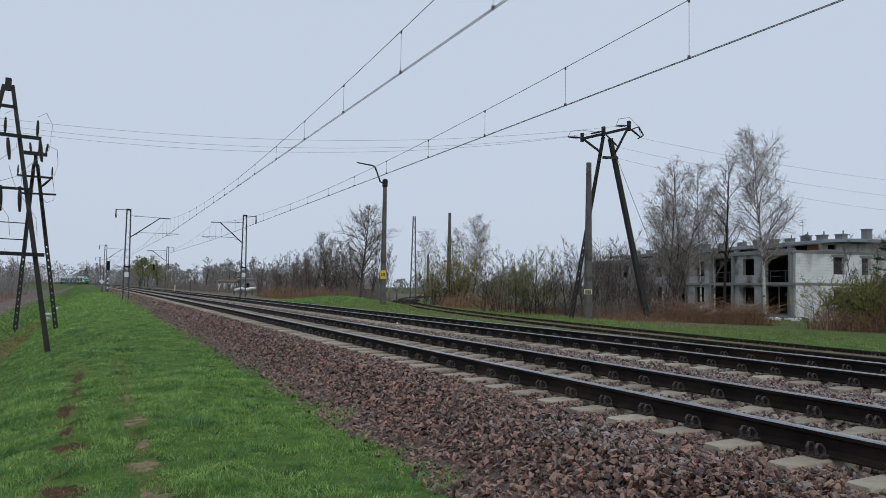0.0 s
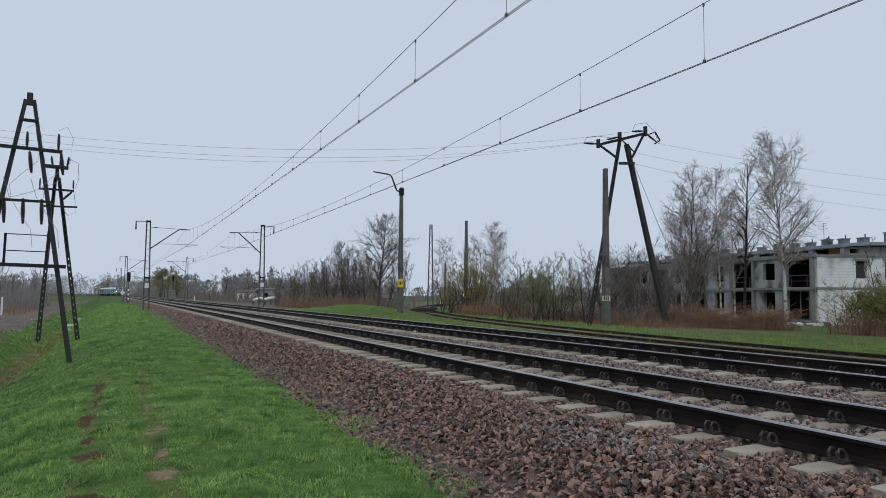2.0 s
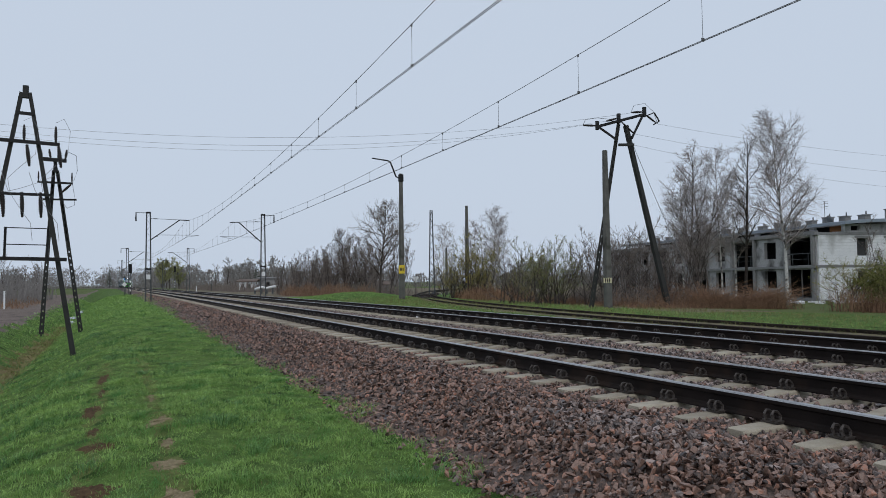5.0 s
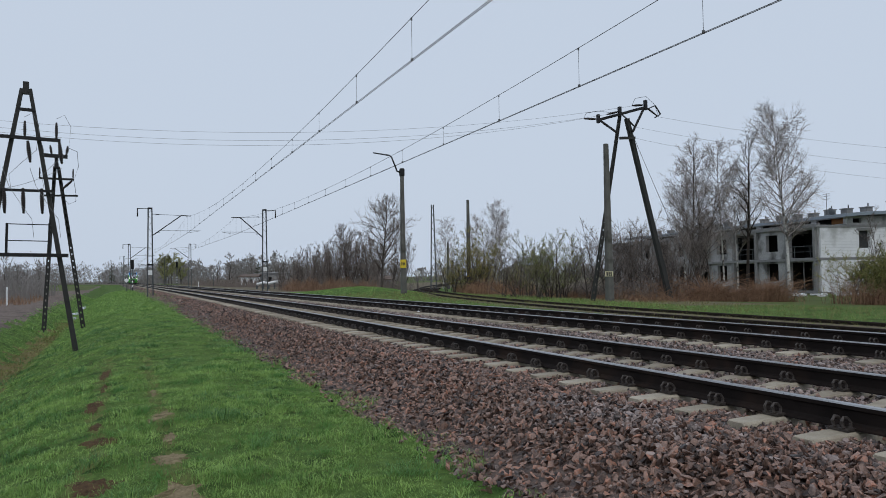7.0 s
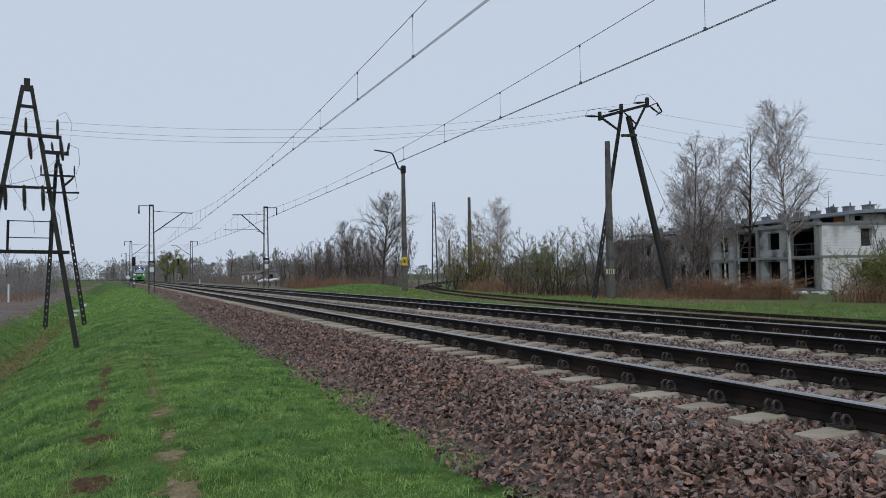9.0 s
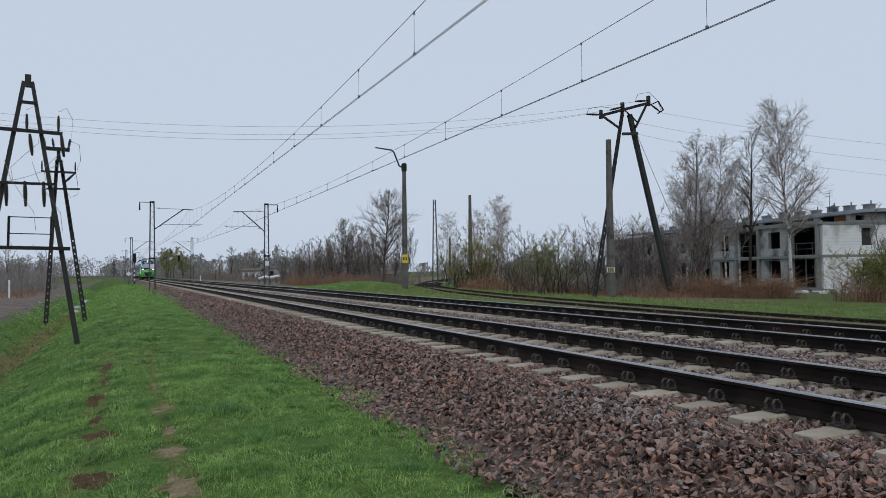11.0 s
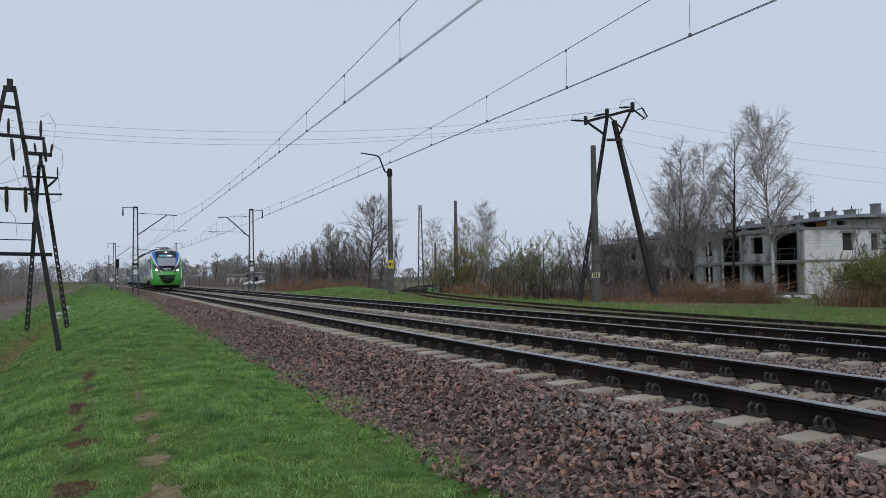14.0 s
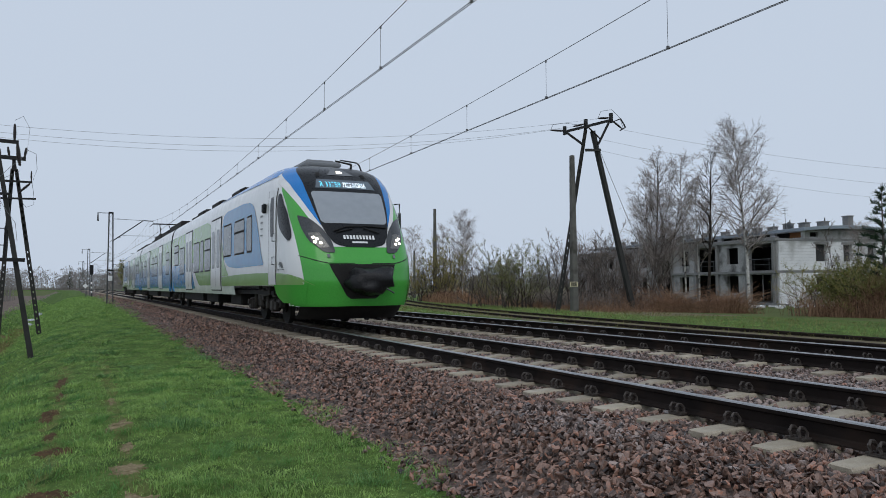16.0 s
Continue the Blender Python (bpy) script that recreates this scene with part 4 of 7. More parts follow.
blades("dry_path_blades", "flattened straw beside the trodden path", 22000, (-0.85, 0.85), (4.2, 18), (0.012, 0.045), 0.005, M_BLADEDRY, 18,
       lambda x, y, rng: rng.uniform(size=len(x)) < np.maximum(np.exp(-((x - 0.38) / 0.2) ** 2), 0.8 * np.exp(-((x + 0.33) / 0.22) ** 2)), 1.1, 1.6, 0, True)
blades("ditch_straw", "dry straw lying in the ditch", 12000, (-3.9, -2.6), (9, 55), (0.04, 0.14), 0.009, M_BLADEDRY, 19, lambda x, y, rng: rng.uniform(size=len(x)) < np.exp(-((x + 3.25) / 0.35) ** 2), 1.2, 1.4, 0, True)


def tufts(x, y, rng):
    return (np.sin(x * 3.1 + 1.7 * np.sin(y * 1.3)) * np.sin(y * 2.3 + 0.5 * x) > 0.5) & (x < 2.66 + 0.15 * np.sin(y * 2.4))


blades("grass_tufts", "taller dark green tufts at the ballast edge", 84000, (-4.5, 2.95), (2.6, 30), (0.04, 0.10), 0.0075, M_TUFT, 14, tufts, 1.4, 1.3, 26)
blades("siding_grass", "rough grass between and beyond the tracks", 75000, (12.5, 26), (6, 66), (0.04, 0.11), 0.006, M_BLADE, 15,
       lambda x, y, rng: (np.abs(np.abs(x - siding(y)) - 0.75) > 0.12) & (x < siding(y) + 5.3 + 0.4 * np.sin(y)) & (rng.uniform(size=len(x)) < np.where(np.abs(x - siding(y)) < 1.3, 0.2, 1)), 1.0, 0.9, 0, True)
blades("siding_dry_grass", "dry yellow grass along the siding", 26000, (12.6, 24), (6, 50), (0.05, 0.2), 0.006, M_BLADEDRY, 16, lambda x, y, rng: np.abs(np.abs(x - siding(y)) - 0.75) > 0.12, 1.0, 0.9, 0, True)


# ---- trees and shrubs ----
M_BARK = material("grey_bark", (0.035, 0.029, 0.025), (0.12, 0.10, 0.088), 0.9, 0, 3, 30, 0.5, 0.02)
M_BIRCH = material("birch_bark", (0.32, 0.31, 0.29), (0.62, 0.61, 0.58), 0.8, 0, 4, 14, 0.3, 0.01, stain=(0.05, 0.045, 0.04), stain_scale=2.2)
M_ALDER = material("dark_wet_bark", (0.018, 0.015, 0.013), (0.06, 0.05, 0.044), 0.9, 0, 3, 30, 0.5, 0.02, spec=0.1)
M_TWIG = material("grey_twig", (0.11, 0.091, 0.08), (0.26, 0.22, 0.195), 0.9, 0, 1, 10, 0.0)
# far twigs: distance haze put into a paler base colour
M_FARTWIG = material("haze_paled_twig", (0.16, 0.148, 0.138), (0.29, 0.272, 0.258), 0.9, 0, 0.2, 2, 0.0)
M_BIRCHTWIG = material("birch_twig", (0.21, 0.178, 0.165), (0.40, 0.35, 0.325), 0.9, 0, 1, 10, 0.0)
M_WILLOW = material("budding_twig", (0.19, 0.155, 0.06), (0.35, 0.29, 0.12), 0.9, 0, 1, 10, 0.0)
M_OLIVE = material("olive_catkin", (0.18, 0.185, 0.075), (0.36, 0.36, 0.16), 0.9, 0, 1, 10, 0.0)
M_BUD = material("young_leaf", (0.10, 0.13, 0.02), (0.26, 0.30, 0.07), 0.8, 0, 1, 10, 0.0, island=0.5)
M_BRAMBLE = material("red_brown_cane", (0.11, 0.06, 0.038), (0.34, 0.205, 0.125), 0.9, 0, 0.8, 10, 0.0, island=0.6)
M_REED = material("dry_reed", (0.17, 0.10, 0.065), (0.32, 0.21, 0.14), 0.9, 0, 0.8, 10, 0.0, island=0.6)
M_NEEDLE = material("dark_needles", (0.008, 0.022, 0.010), (0.03, 0.058, 0.026), 0.8, 0, 1, 10, 0.0, island=0.5)


def sticks(P, Q, r0, r1, sides):
    """Many tapered sticks at once: vertices and triangles."""
    P, Q = np.asarray(P, float), np.asarray(Q, float)
    d = Q - P
    d /= np.linalg.norm(d, axis=1, keepdims=True) + 1e-9
    ref = np.where(np.abs(d[:, 2:3]) > 0.9, np.array([[1.0, 0, 0]]), np.array([[0, 0, 1.0]]))
    u = np.cross(d, ref)
    u /= np.linalg.norm(u, axis=1, keepdims=True)
    v = np.cross(d, u)
    a = np.arange(sides) * 2 * np.pi / sides
    ring = np.cos(a)[None, :, None] * u[:, None] + np.sin(a)[None, :, None] * v[:, None]
    V = np.concatenate([P[:, None] + ring * np.asarray(r0)[:, None, None], Q[:, None] + ring * np.asarray(r1)[:, None, None]], 1)
    k = np.arange(sides)
    q = (k + 1) % sides
    T = np.concatenate([np.stack([k, q, q + sides], 1), np.stack([k, q + sides, k + sides], 1)])
    return V.reshape(-1, 3), (T[None] + (np.arange(len(P)) * 2 * sides)[:, None, None]).reshape(-1, 3)


def grow(seed, height, spread, stems, limbs, twigs, twigs2, droop, radius, low=0.25, tip_r=0.004, pale=False, oval=False, rise=(0.5, 1.2), tilt=0.0, fuzz=0.42):
    """Sticks of a bare tree: (trunk and limbs, twigs)."""
    rng = np.random.default_rng(seed)
    wood, thin = [], []

    def run(p, d, length, r, n, pull, wob, out, end=0.25):
        pts = [p]
        for k in range(n):
            d = d + rng.normal(0, wob, 3) + np.array([0, 0, pull])
            d = d / np.linalg.norm(d)
            q = p + d * length / n
            a, b = r * (1 - (1 - end) * k / n), r * (1 - (1 - end) * (k + 1) / n)
            out.append((p, q, a, b))
            p = q
            pts.append(p)
        return pts, d

    for s in range(stems):
        lean = np.array([*rng.normal(0, 0.05 if stems == 1 else 0.22, 2), 1.0]) + np.array([tilt, 0, 0])
        base = np.array([*rng.normal(0, 0.0 if stems == 1 else 0.35, 2), -0.3])
        h = height * (1 if s == 0 else rng.uniform(0.6, 0.98))
        pts, _ = run(base, lean / np.linalg.norm(lean), h, radius * (1 if s == 0 else rng.uniform(0.6, 1)), 9, 0.04, 0.03, wood, 0.12)
        for k in range(limbs):
            f = low + (1 - low) * (k + rng.uniform()) / limbs * 0.97
            i = min(int(f * 9), 8)
            p = pts[i] + (pts[i + 1] - pts[i]) * (f * 9 - i)
            a = rng.uniform(0, 2 * np.pi)
            up = rng.uniform(*rise)
            d = np.array([math.cos(a), math.sin(a), up])
            size = spread * (0.3 + 2.5 * f * (1 - f) if oval else 1.1 - 0.7 * f) * rng.uniform(0.65, 1.15) + 0.3
            r = radius * 0.34 * (1.1 - f) + 0.009
            lp, ld = run(p, d / np.linalg.norm(d), size, r, 5, 0.06, 0.12, thin if pale else wood, 0.3)
            for t in range(twigs):
                g = rng.uniform(0.2, 1.0)
                j = min(int(g * 5), 4)
                q = lp[j] + (lp[j + 1] - lp[j]) * (g * 5 - j)
                e = ld * 0.9 + rng.normal(0, fuzz, 3) + np.array([0, 0, 0.3])
                tp, td = run(q, e / np.linalg.norm(e), size * rng.uniform(0.25, 0.5), max(tip_r * 1.3, r * 0.35), 2, -droop * 0.4, 0.16, thin, 0.4)
                for w in range(twigs2):
                    m = rng.integers(0, 2)
                    q2 = tp[m] + (tp[m + 1] - tp[m]) * rng.uniform()
                    e2 = td * 0.9 + rng.normal(0, 0.4, 3) + np.array([0, 0, 0.2 - droop])
                    run(q2, e2 / np.linalg.norm(e2), size * rng.uniform(0.12, 0.3), tip_r, 1, -droop * 0.5, 0.15, thin, 0.6)
    return wood, thin


def pack(name, segs, sides, mat):
    P, Q, a, b = zip(*segs)
    v, t = sticks(np.array(P), np.array(Q), np.array(a), np.array(b), sides)
    return tris_of(name, v, t, mat, sides > 4)


def buds_of(thin, n, size, seed, mat):
    """Small young leaves strewn along the twigs."""
    rng = np.random.default_rng(seed)
    pick = rng.integers(0, len(thin), n)
    c = np.array([np.asarray(thin[i][0]) + (np.asarray(thin[i][1]) - np.asarray(thin[i][0])) * rng.uniform() for i in pick]) + rng.normal(0, 0.03, (n, 3))
    a, b = rng.normal(0, 1, (2, n, 3))
    a /= np.linalg.norm(a, axis=1, keepdims=True)
    b /= np.linalg.norm(b, axis=1, keepdims=True)
    s = size * rng.uniform(0.6, 1.4, (n, 1))
    V = np.stack([c - a * s, c + b * s * 0.6, c + a * s, c - b * s * 0.6], 1)
    i = np.arange(n)[:, None] * 4
    T = np.concatenate([i + [0, 1, 2], i + [0, 2, 3]], 1).reshape(-1, 3)
    return tris_of("leaves", V.reshape(-1, 3), T, mat)


M_OLIVELEAF = material("olive_leaf", (0.05, 0.058, 0.015), (0.16, 0.165, 0.045), 0.7, 0, 1, 10, 0.0, spec=0.2, island=0.5)
M_SHRUBTWIG = material("budding_grey_twig", (0.13, 0.11, 0.075), (0.30, 0.26, 0.175), 0.9, 0, 1, 10, 0.0, spec=0.1)
KINDS = {}


def tree_kind(key, bark, twig, buds=None, **g):
    wood, thin = grow(**g)
    KINDS[key] = (pack("trunk", wood, 6 if "birch" in key or key == "dark_tree" else 4, bark), pack("crown", thin, 3, twig), buds_of(thin, buds[0], buds[1], g["seed"], buds[2]) if buds else None)


tree_kind("birch_tall", M_BIRCH, M_BIRCHTWIG, seed=21, height=12.2, spread=2.7, stems=1, limbs=58, twigs=13, twigs2=8, droop=0.14, radius=0.13, low=0.3, tip_r=0.0042, pale=True, oval=True, rise=(0.5, 1.3), tilt=0.06, fuzz=0.75)
tree_kind("birch_low", M_BIRCH, M_BIRCHTWIG, seed=22, height=10.6, spread=2.3, stems=1, limbs=40, twigs=12, twigs2=7, droop=0.10, radius=0.08, low=0.3, tip_r=0.0042, pale=True, oval=True, rise=(0.5, 1.4), fuzz=0.75)
tree_kind("birch_grey", M_BARK, M_BIRCHTWIG, seed=31, height=10.6, spread=2.3, stems=2, limbs=24, twigs=11, twigs2=7, droop=0.08, radius=0.07, low=0.3, tip_r=0.0042, oval=True, rise=(0.6, 1.5), fuzz=0.7)
tree_kind("alder", M_ALDER, M_TWIG, seed=32, height=11.2, spread=1.7, stems=1, limbs=30, twigs=8, twigs2=5, droop=0.05, radius=0.15, low=0.35, tip_r=0.005, oval=True, rise=(0.6, 1.4), fuzz=0.6)
tree_kind("dark_tree", M_BARK, M_TWIG, seed=23, height=9.2, spread=2.5, stems=1, limbs=44, twigs=12, twigs2=8, droop=0.0, radius=0.15, low=0.2, tip_r=0.0065, oval=True, rise=(0.5, 1.3), fuzz=0.65)
tree_kind("sapling", M_BARK, M_TWIG, seed=24, height=7.4, spread=1.6, stems=3, limbs=14, twigs=7, twigs2=4, droop=0.03, radius=0.06, low=0.15, tip_r=0.0075, rise=(1.3, 2.6))
tree_kind("shrub", M_BARK, M_SHRUBTWIG, (3200, 0.026, M_BUD), seed=25, height=3.9, spread=1.3, stems=9, limbs=7, twigs=5, twigs2=4, droop=0.05, radius=0.035, low=0.12)
tree_kind("shrub_bare", M_BARK, M_TWIG, seed=26, height=4.3, spread=1.4, stems=9, limbs=7, twigs=5, twigs2=5, droop=0.05, radius=0.035, low=0.12)
tree_kind("willow", M_BARK, M_WILLOW, (1300, 0.04, M_BUD), seed=27, height=6.6, spread=1.2, stems=13, limbs=8, twigs=5, twigs2=5, droop=0.0, radius=0.05, low=0.12, tip_r=0.006)
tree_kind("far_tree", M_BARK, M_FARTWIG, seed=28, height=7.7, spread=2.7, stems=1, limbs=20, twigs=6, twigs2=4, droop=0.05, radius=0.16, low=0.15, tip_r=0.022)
tree_kind("far_green", M_BARK, M_OLIVE, (5500, 0.11, M_OLIVE), seed=29, height=8.0, spread=3.2, stems=2, limbs=18, twigs=7, twigs2=6, droop=0.2, radius=0.14, low=0.15, tip_r=0.014)
tree_kind("green_shrub", M_BARK, M_WILLOW, (3000, 0.03, M_BUD), seed=30, height=2.6, spread=1.2, stems=7, limbs=8, twigs=6, twigs2=5, droop=0.1, radius=0.025, low=0.1)


tree_kind("dense_shrub", M_BARK, M_OLIVE, (9000, 0.04, M_OLIVELEAF), seed=33, height=2.5, spread=1.3, stems=9, limbs=9, twigs=6, twigs2=6, droop=0.1, radius=0.025, low=0.1)


def plant(key, x, y, size=1.0, turn=0.0, label="", category="tree", group="", wide=1.0, name=None):
    t, c, l = KINDS[key]
    ob = thing(name or ("birch_tree" if "birch" in key else "shrub" if category == "shrub" else "bare_tree"), (x, y, float(ground_z(x, y))), label, category, group)
    ob.scale = (size * wide, size * wide, size)
    ob.rotation_euler = (0, 0, turn)
    part("trunk", t, None, ob)
    part("crown", c, None, ob)
    if l:
        part("leaves", l, None, ob, "small yellow-green young leaves")


BIRCH = "bare birch with white trunk and fine drooping twigs"
ROW = [("birch_tall", 39.85, 35.2, 1.05, 0.2), ("alder", 38.0, 36.9, 1.0, 1.4), ("birch_low", 37.0, 38.0, 1.0, 2.4), ("birch_grey", 35.95, 38.5, 0.98, 1.0), ("birch_grey", 35.0, 38.6, 1.0, 3.1), ("birch_low", 35.1, 39.4, 0.84, 5.0),
       ("birch_grey", 34.9, 38.9, 0.74, 4.2), ("birch_low", 38.6, 38.4, 0.84, 2.2), ("birch_low", 40.5, 27.5, 0.5, 2.9)]
for key, x, y, s, t in ROW:
    white = key in ("birch_tall", "birch_low")
    plant(key, x, y, s, t, BIRCH if white else "bare dark-stemmed tree with fine grey twigs", "birch tree" if white else "tree", "bare trees before the building")
BARE = "bare dark twiggy shrub beside the siding"
for key, x, y, s, t, w in (("shrub", 22.8, 36.9, 1.0, 0.0, 1.1), ("shrub", 21.6, 35.5, 0.9, 1.2, 1.1), ("shrub", 24.2, 37.3, 1.02, 2.1, 1.0), ("shrub_bare", 24.4, 34.8, 1.05, 0.4, 1.0), ("shrub_bare", 26.2, 35.6, 1.1, 1.9, 1.0),
                           ("shrub_bare", 26.6, 33.2, 1.1, 3.0, 1.1), ("shrub_bare", 28.4, 32.4, 1.15, 4.0, 1.1), ("shrub", 23.2, 40.5, 1.05, 3.3, 1.0),
                           ("shrub_bare", 29.0, 37.5, 1.3, 2.6, 1.0), ("shrub_bare", 21.0, 38.6, 0.8, 4.4, 1.0), ("shrub_bare", 25.6, 30.6, 0.75, 5.2, 1.2)):
    plant(key, x, y, s, t, BARE if key == "shrub_bare" else "budding shrub with grey stems and yellow-green tips", "shrub", "shrubs by the siding", w)
for x, y, s, t, w in ((28.0, 58.6, 0.95, 0.0, 1.0), (29.2, 59.4, 1.0, 1.0, 0.9), (30.6, 61.0, 1.0, 2.2, 0.9), (26.8, 60.0, 0.8, 3.1, 1.0), (32.8, 60.0, 0.62, 4.2, 1.2), (34.4, 60.8, 0.5, 5.0, 1.2)):
    plant("willow", x, y, s, t, "bushy willow of many olive budding stems", "shrub", "willows by the siding", w)
THICK = "slender bare young tree in a roadside thicket"
rng_t = random.Random(5)
for k in range(34):
    f = k / 33
    plant("sapling", 17.0 + 11.7 * f + rng_t.uniform(-0.8, 0.8), 83 - 3 * f + rng_t.uniform(-5, 10), rng_t.uniform(0.82, 1.05) * (0.52 + 0.46 * min(1, 1.7 * f)), rng_t.uniform(0, 6), THICK, "tree", "thicket beyond the tracks", 1.0)
plant("dark_tree", 22.3, 66.5, 0.98, 0.7, "bare spreading dark tree behind a concrete pole", "tree", "", 1.0)
plant("dark_tree", 20.4, 71.5, 0.72, 2.9, "bare spreading dark tree in a thicket", "tree", "", 0.8)
for x, y, s, t in ((43.2, 100.0, 0.98, 0.3), (49.3, 95.0, 1.2, 2.0), (51.2, 96.0, 1.1, 3.7), (47.6, 97.0, 1.0, 5.0)):
    plant("birch_low", x, y, s, t, "pale bare birch behind the siding curve", "birch tree", "far birches")
for k in range(26):
    a = k / 25
    plant("far_tree", -50 + 33 * a + rng_t.uniform(-3, 3), 112 + 60 * a + rng_t.uniform(-14, 22), rng_t.uniform(0.55, 0.9), rng_t.uniform(0, 6), "bare tree at the far edge of the field", "tree", "trees beyond the field")
plant("far_tree", -15.5, 120, 0.8, 1.0, "bare tree at the far edge of the field", "tree", "trees beyond the field", 0.8)
for x, y, s, key in ((10.5, 250, 1.12, "far_green"), (13.0, 246, 1.15, "far_green"), (16.0, 253, 1.0, "far_green"), (24, 186, 1.0, "far_tree"), (28.5, 184, 0.92, "far_tree"), (21, 192, 0.8, "far_tree"), (34, 190, 0.72, "far_tree"), (33.0, 170, 0.6, "far_tree"), (40, 180, 0.6, "far_tree"),
                     (44, 172, 0.7, "far_tree"), (46, 160, 0.66, "far_tree"), (30, 150, 0.55, "far_tree"), (36, 140, 0.6, "far_tree"), (24, 128, 0.55, "far_tree"), (60, 125, 0.66, "far_tree"), (66, 118, 0.6, "far_tree"), (58, 110, 0.55, "far_tree"), (74, 112, 0.7, "far_tree")):
    plant(key, x + rng_t.uniform(-1, 1), y, s, rng_t.uniform(0, 6), "yellow-green budding tree beyond the railway" if key == "far_green" else "bare grey tree beyond the railway", "tree", "trees beyond the railway")
for x, y, s, w in ((31.5, 21.9, 1.0, 1.0), (32.4, 21.3, 1.1, 1.0), (31.6, 20.7, 0.9, 1.1)):
    plant("dense_shrub", x, y, s, x, "dense olive-green shrub over dry canes", "shrub", "green shrubs", w)
plant("sapling", 33.4, 23.9, 0.62, 1.0, "slender bare young tree before the white gable", "tree")
for x, y, s in ((30.6, 23.4, 0.9), (30.9, 20.8, 0.9)):
    plant("green_shrub", x, y, s, x, "yellow-green flowering shrub over dry canes", "shrub", "green shrubs", 1.1)


def conifer(x, y, h, seed, label, wide=0.28, n=70):
    """A spruce or pine: trunk, whorls of boughs and short needles."""
    rng = np.random.default_rng(seed)
    ob = thing("conifer_tree", (x, y, float(ground_z(x, y))), label, "conifer", "conifers")
    part("trunk", pack("trunk", [((0, 0, -0.3), (0, 0, h), 0.05 * h / 3, 0.01)], 7, M_BARK), None, ob)
    P, Q, R = [], [], []
    for k in range(n):
        f = 0.08 + 0.9 * (k / n)
        a = k * 2.4 + rng.uniform(-0.3, 0.3)
        r = wide * h * (1 - f) * rng.uniform(0.7, 1.1) + 0.08
        p0 = np.array([0, 0, f * h])
        p1 = p0 + np.array([math.cos(a) * r, math.sin(a) * r, 0.22 * r])
        P.append(p0), Q.append(p1), R.append(0.012)
        m = int(40 + 110 * r / (wide * h))
        g = rng.uniform(0.15, 1.0, m)
        q0 = p0 + (p1 - p0) * g[:, None]
        d = (p1 - p0) / r * 0.6 + rng.normal(0, 0.55, (m, 3)) + np.array([0, 0, 0.35])
        d *= (0.045 * h ** 0.5) * rng.uniform(0.8, 1.7, (m, 1))
        P.extend(q0), Q.extend(q0 + d), R.extend([0.006 * h ** 0.5] * m)
    v, t = sticks(np.array(P), np.array(Q), np.array(R), np.array(R) * 0.5, 3)
    part("crown", tris_of("crown", v, t, M_NEEDLE), None, ob)


conifer(32.3, 21.0, 6.0, 1, "dark green young pine among dry canes", 0.32, 56)
conifer(34.2, 20.4, 4.6, 2, "dark green young pine among dry canes", 0.32, 56)
conifer(-7.0, 450, 10.7, 3, "dark spruce far beyond the bend", 0.24, 44)
conifer(34.5, 176, 6.2, 4, "small dark spruce beyond the railway", 0.22, 26)
conifer(29.0, 178, 6.0, 5, "dark spruce beyond the railway", 0.24, 26)
conifer(37.0, 120, 6.2, 6, "small dark spruce behind the thicket", 0.24, 26)


def canes(name, label, n, place, tall, lean, r, mat, seed, category="undergrowth"):
    """A thicket of arching canes; place(rng, n) gives the feet."""
    rng = np.random.default_rng(seed)
    x, y = place(rng, n)
    z = ground_z(x, y) - 0.03
    a = rng.uniform(0, 2 * np.pi, n)
    clump = 0.5 + 0.5 * np.sin(1.9 * x + 1.1 * np.sin(0.9 * y)) * np.sin(1.6 * y + 0.8 * np.sin(1.3 * x))
    h = rng.uniform(tall[0], tall[1], n) * (0.22 + 0.85 * clump ** 1.4)
    l = rng.uniform(0.05, lean, n) * h
    d = np.stack([np.cos(a) * l, np.sin(a) * l, 0 * a], -1)
    p0 = np.stack([x, y, z], -1)
    p1 = p0 + d * 0.3 + np.stack([0 * h, 0 * h, 0.6 * h], -1)
    p2 = p0 + d + np.stack([0 * h, 0 * h, h * rng.uniform(0.75, 1.0, n)], -1)
    k = rng.integers(0, n, n)
    p3 = p1[k] + rng.normal(0, 0.28, (n, 3)) * h[k][:, None] * 0.6 + np.array([0, 0, 0.12])
    P, Q = np.concatenate([p0, p1, p1[k]]), np.concatenate([p1, p2, p3])
    R0 = np.concatenate([np.full(n, r), np.full(n, r * 0.8), np.full(n, r * 0.6)])
    v, t = sticks(P, Q, R0, R0 * 0.7, 3)
    tagged(new(name, tris_of(name, v, t, mat)), label, category, kind="stuff")


def along_siding(y0, y1, near, deep):
    def place(rng, n):
        y = rng.uniform(y0, y1, n)
        return siding(y) + near + deep * rng.uniform(size=n) ** 1.4 + 0.5 * np.sin(y * 1.7), y
    return place


def patches(list_of):
    def place(rng, n):
        k = rng.integers(0, len(list_of), n)
        c = np.array(list_of)[k]
        d = rng.normal(0, 0.5, (n, 2))
        return c[:, 0] + d[:, 0] * c[:, 2], c[:, 1] + d[:, 1] * c[:, 3]
    return place


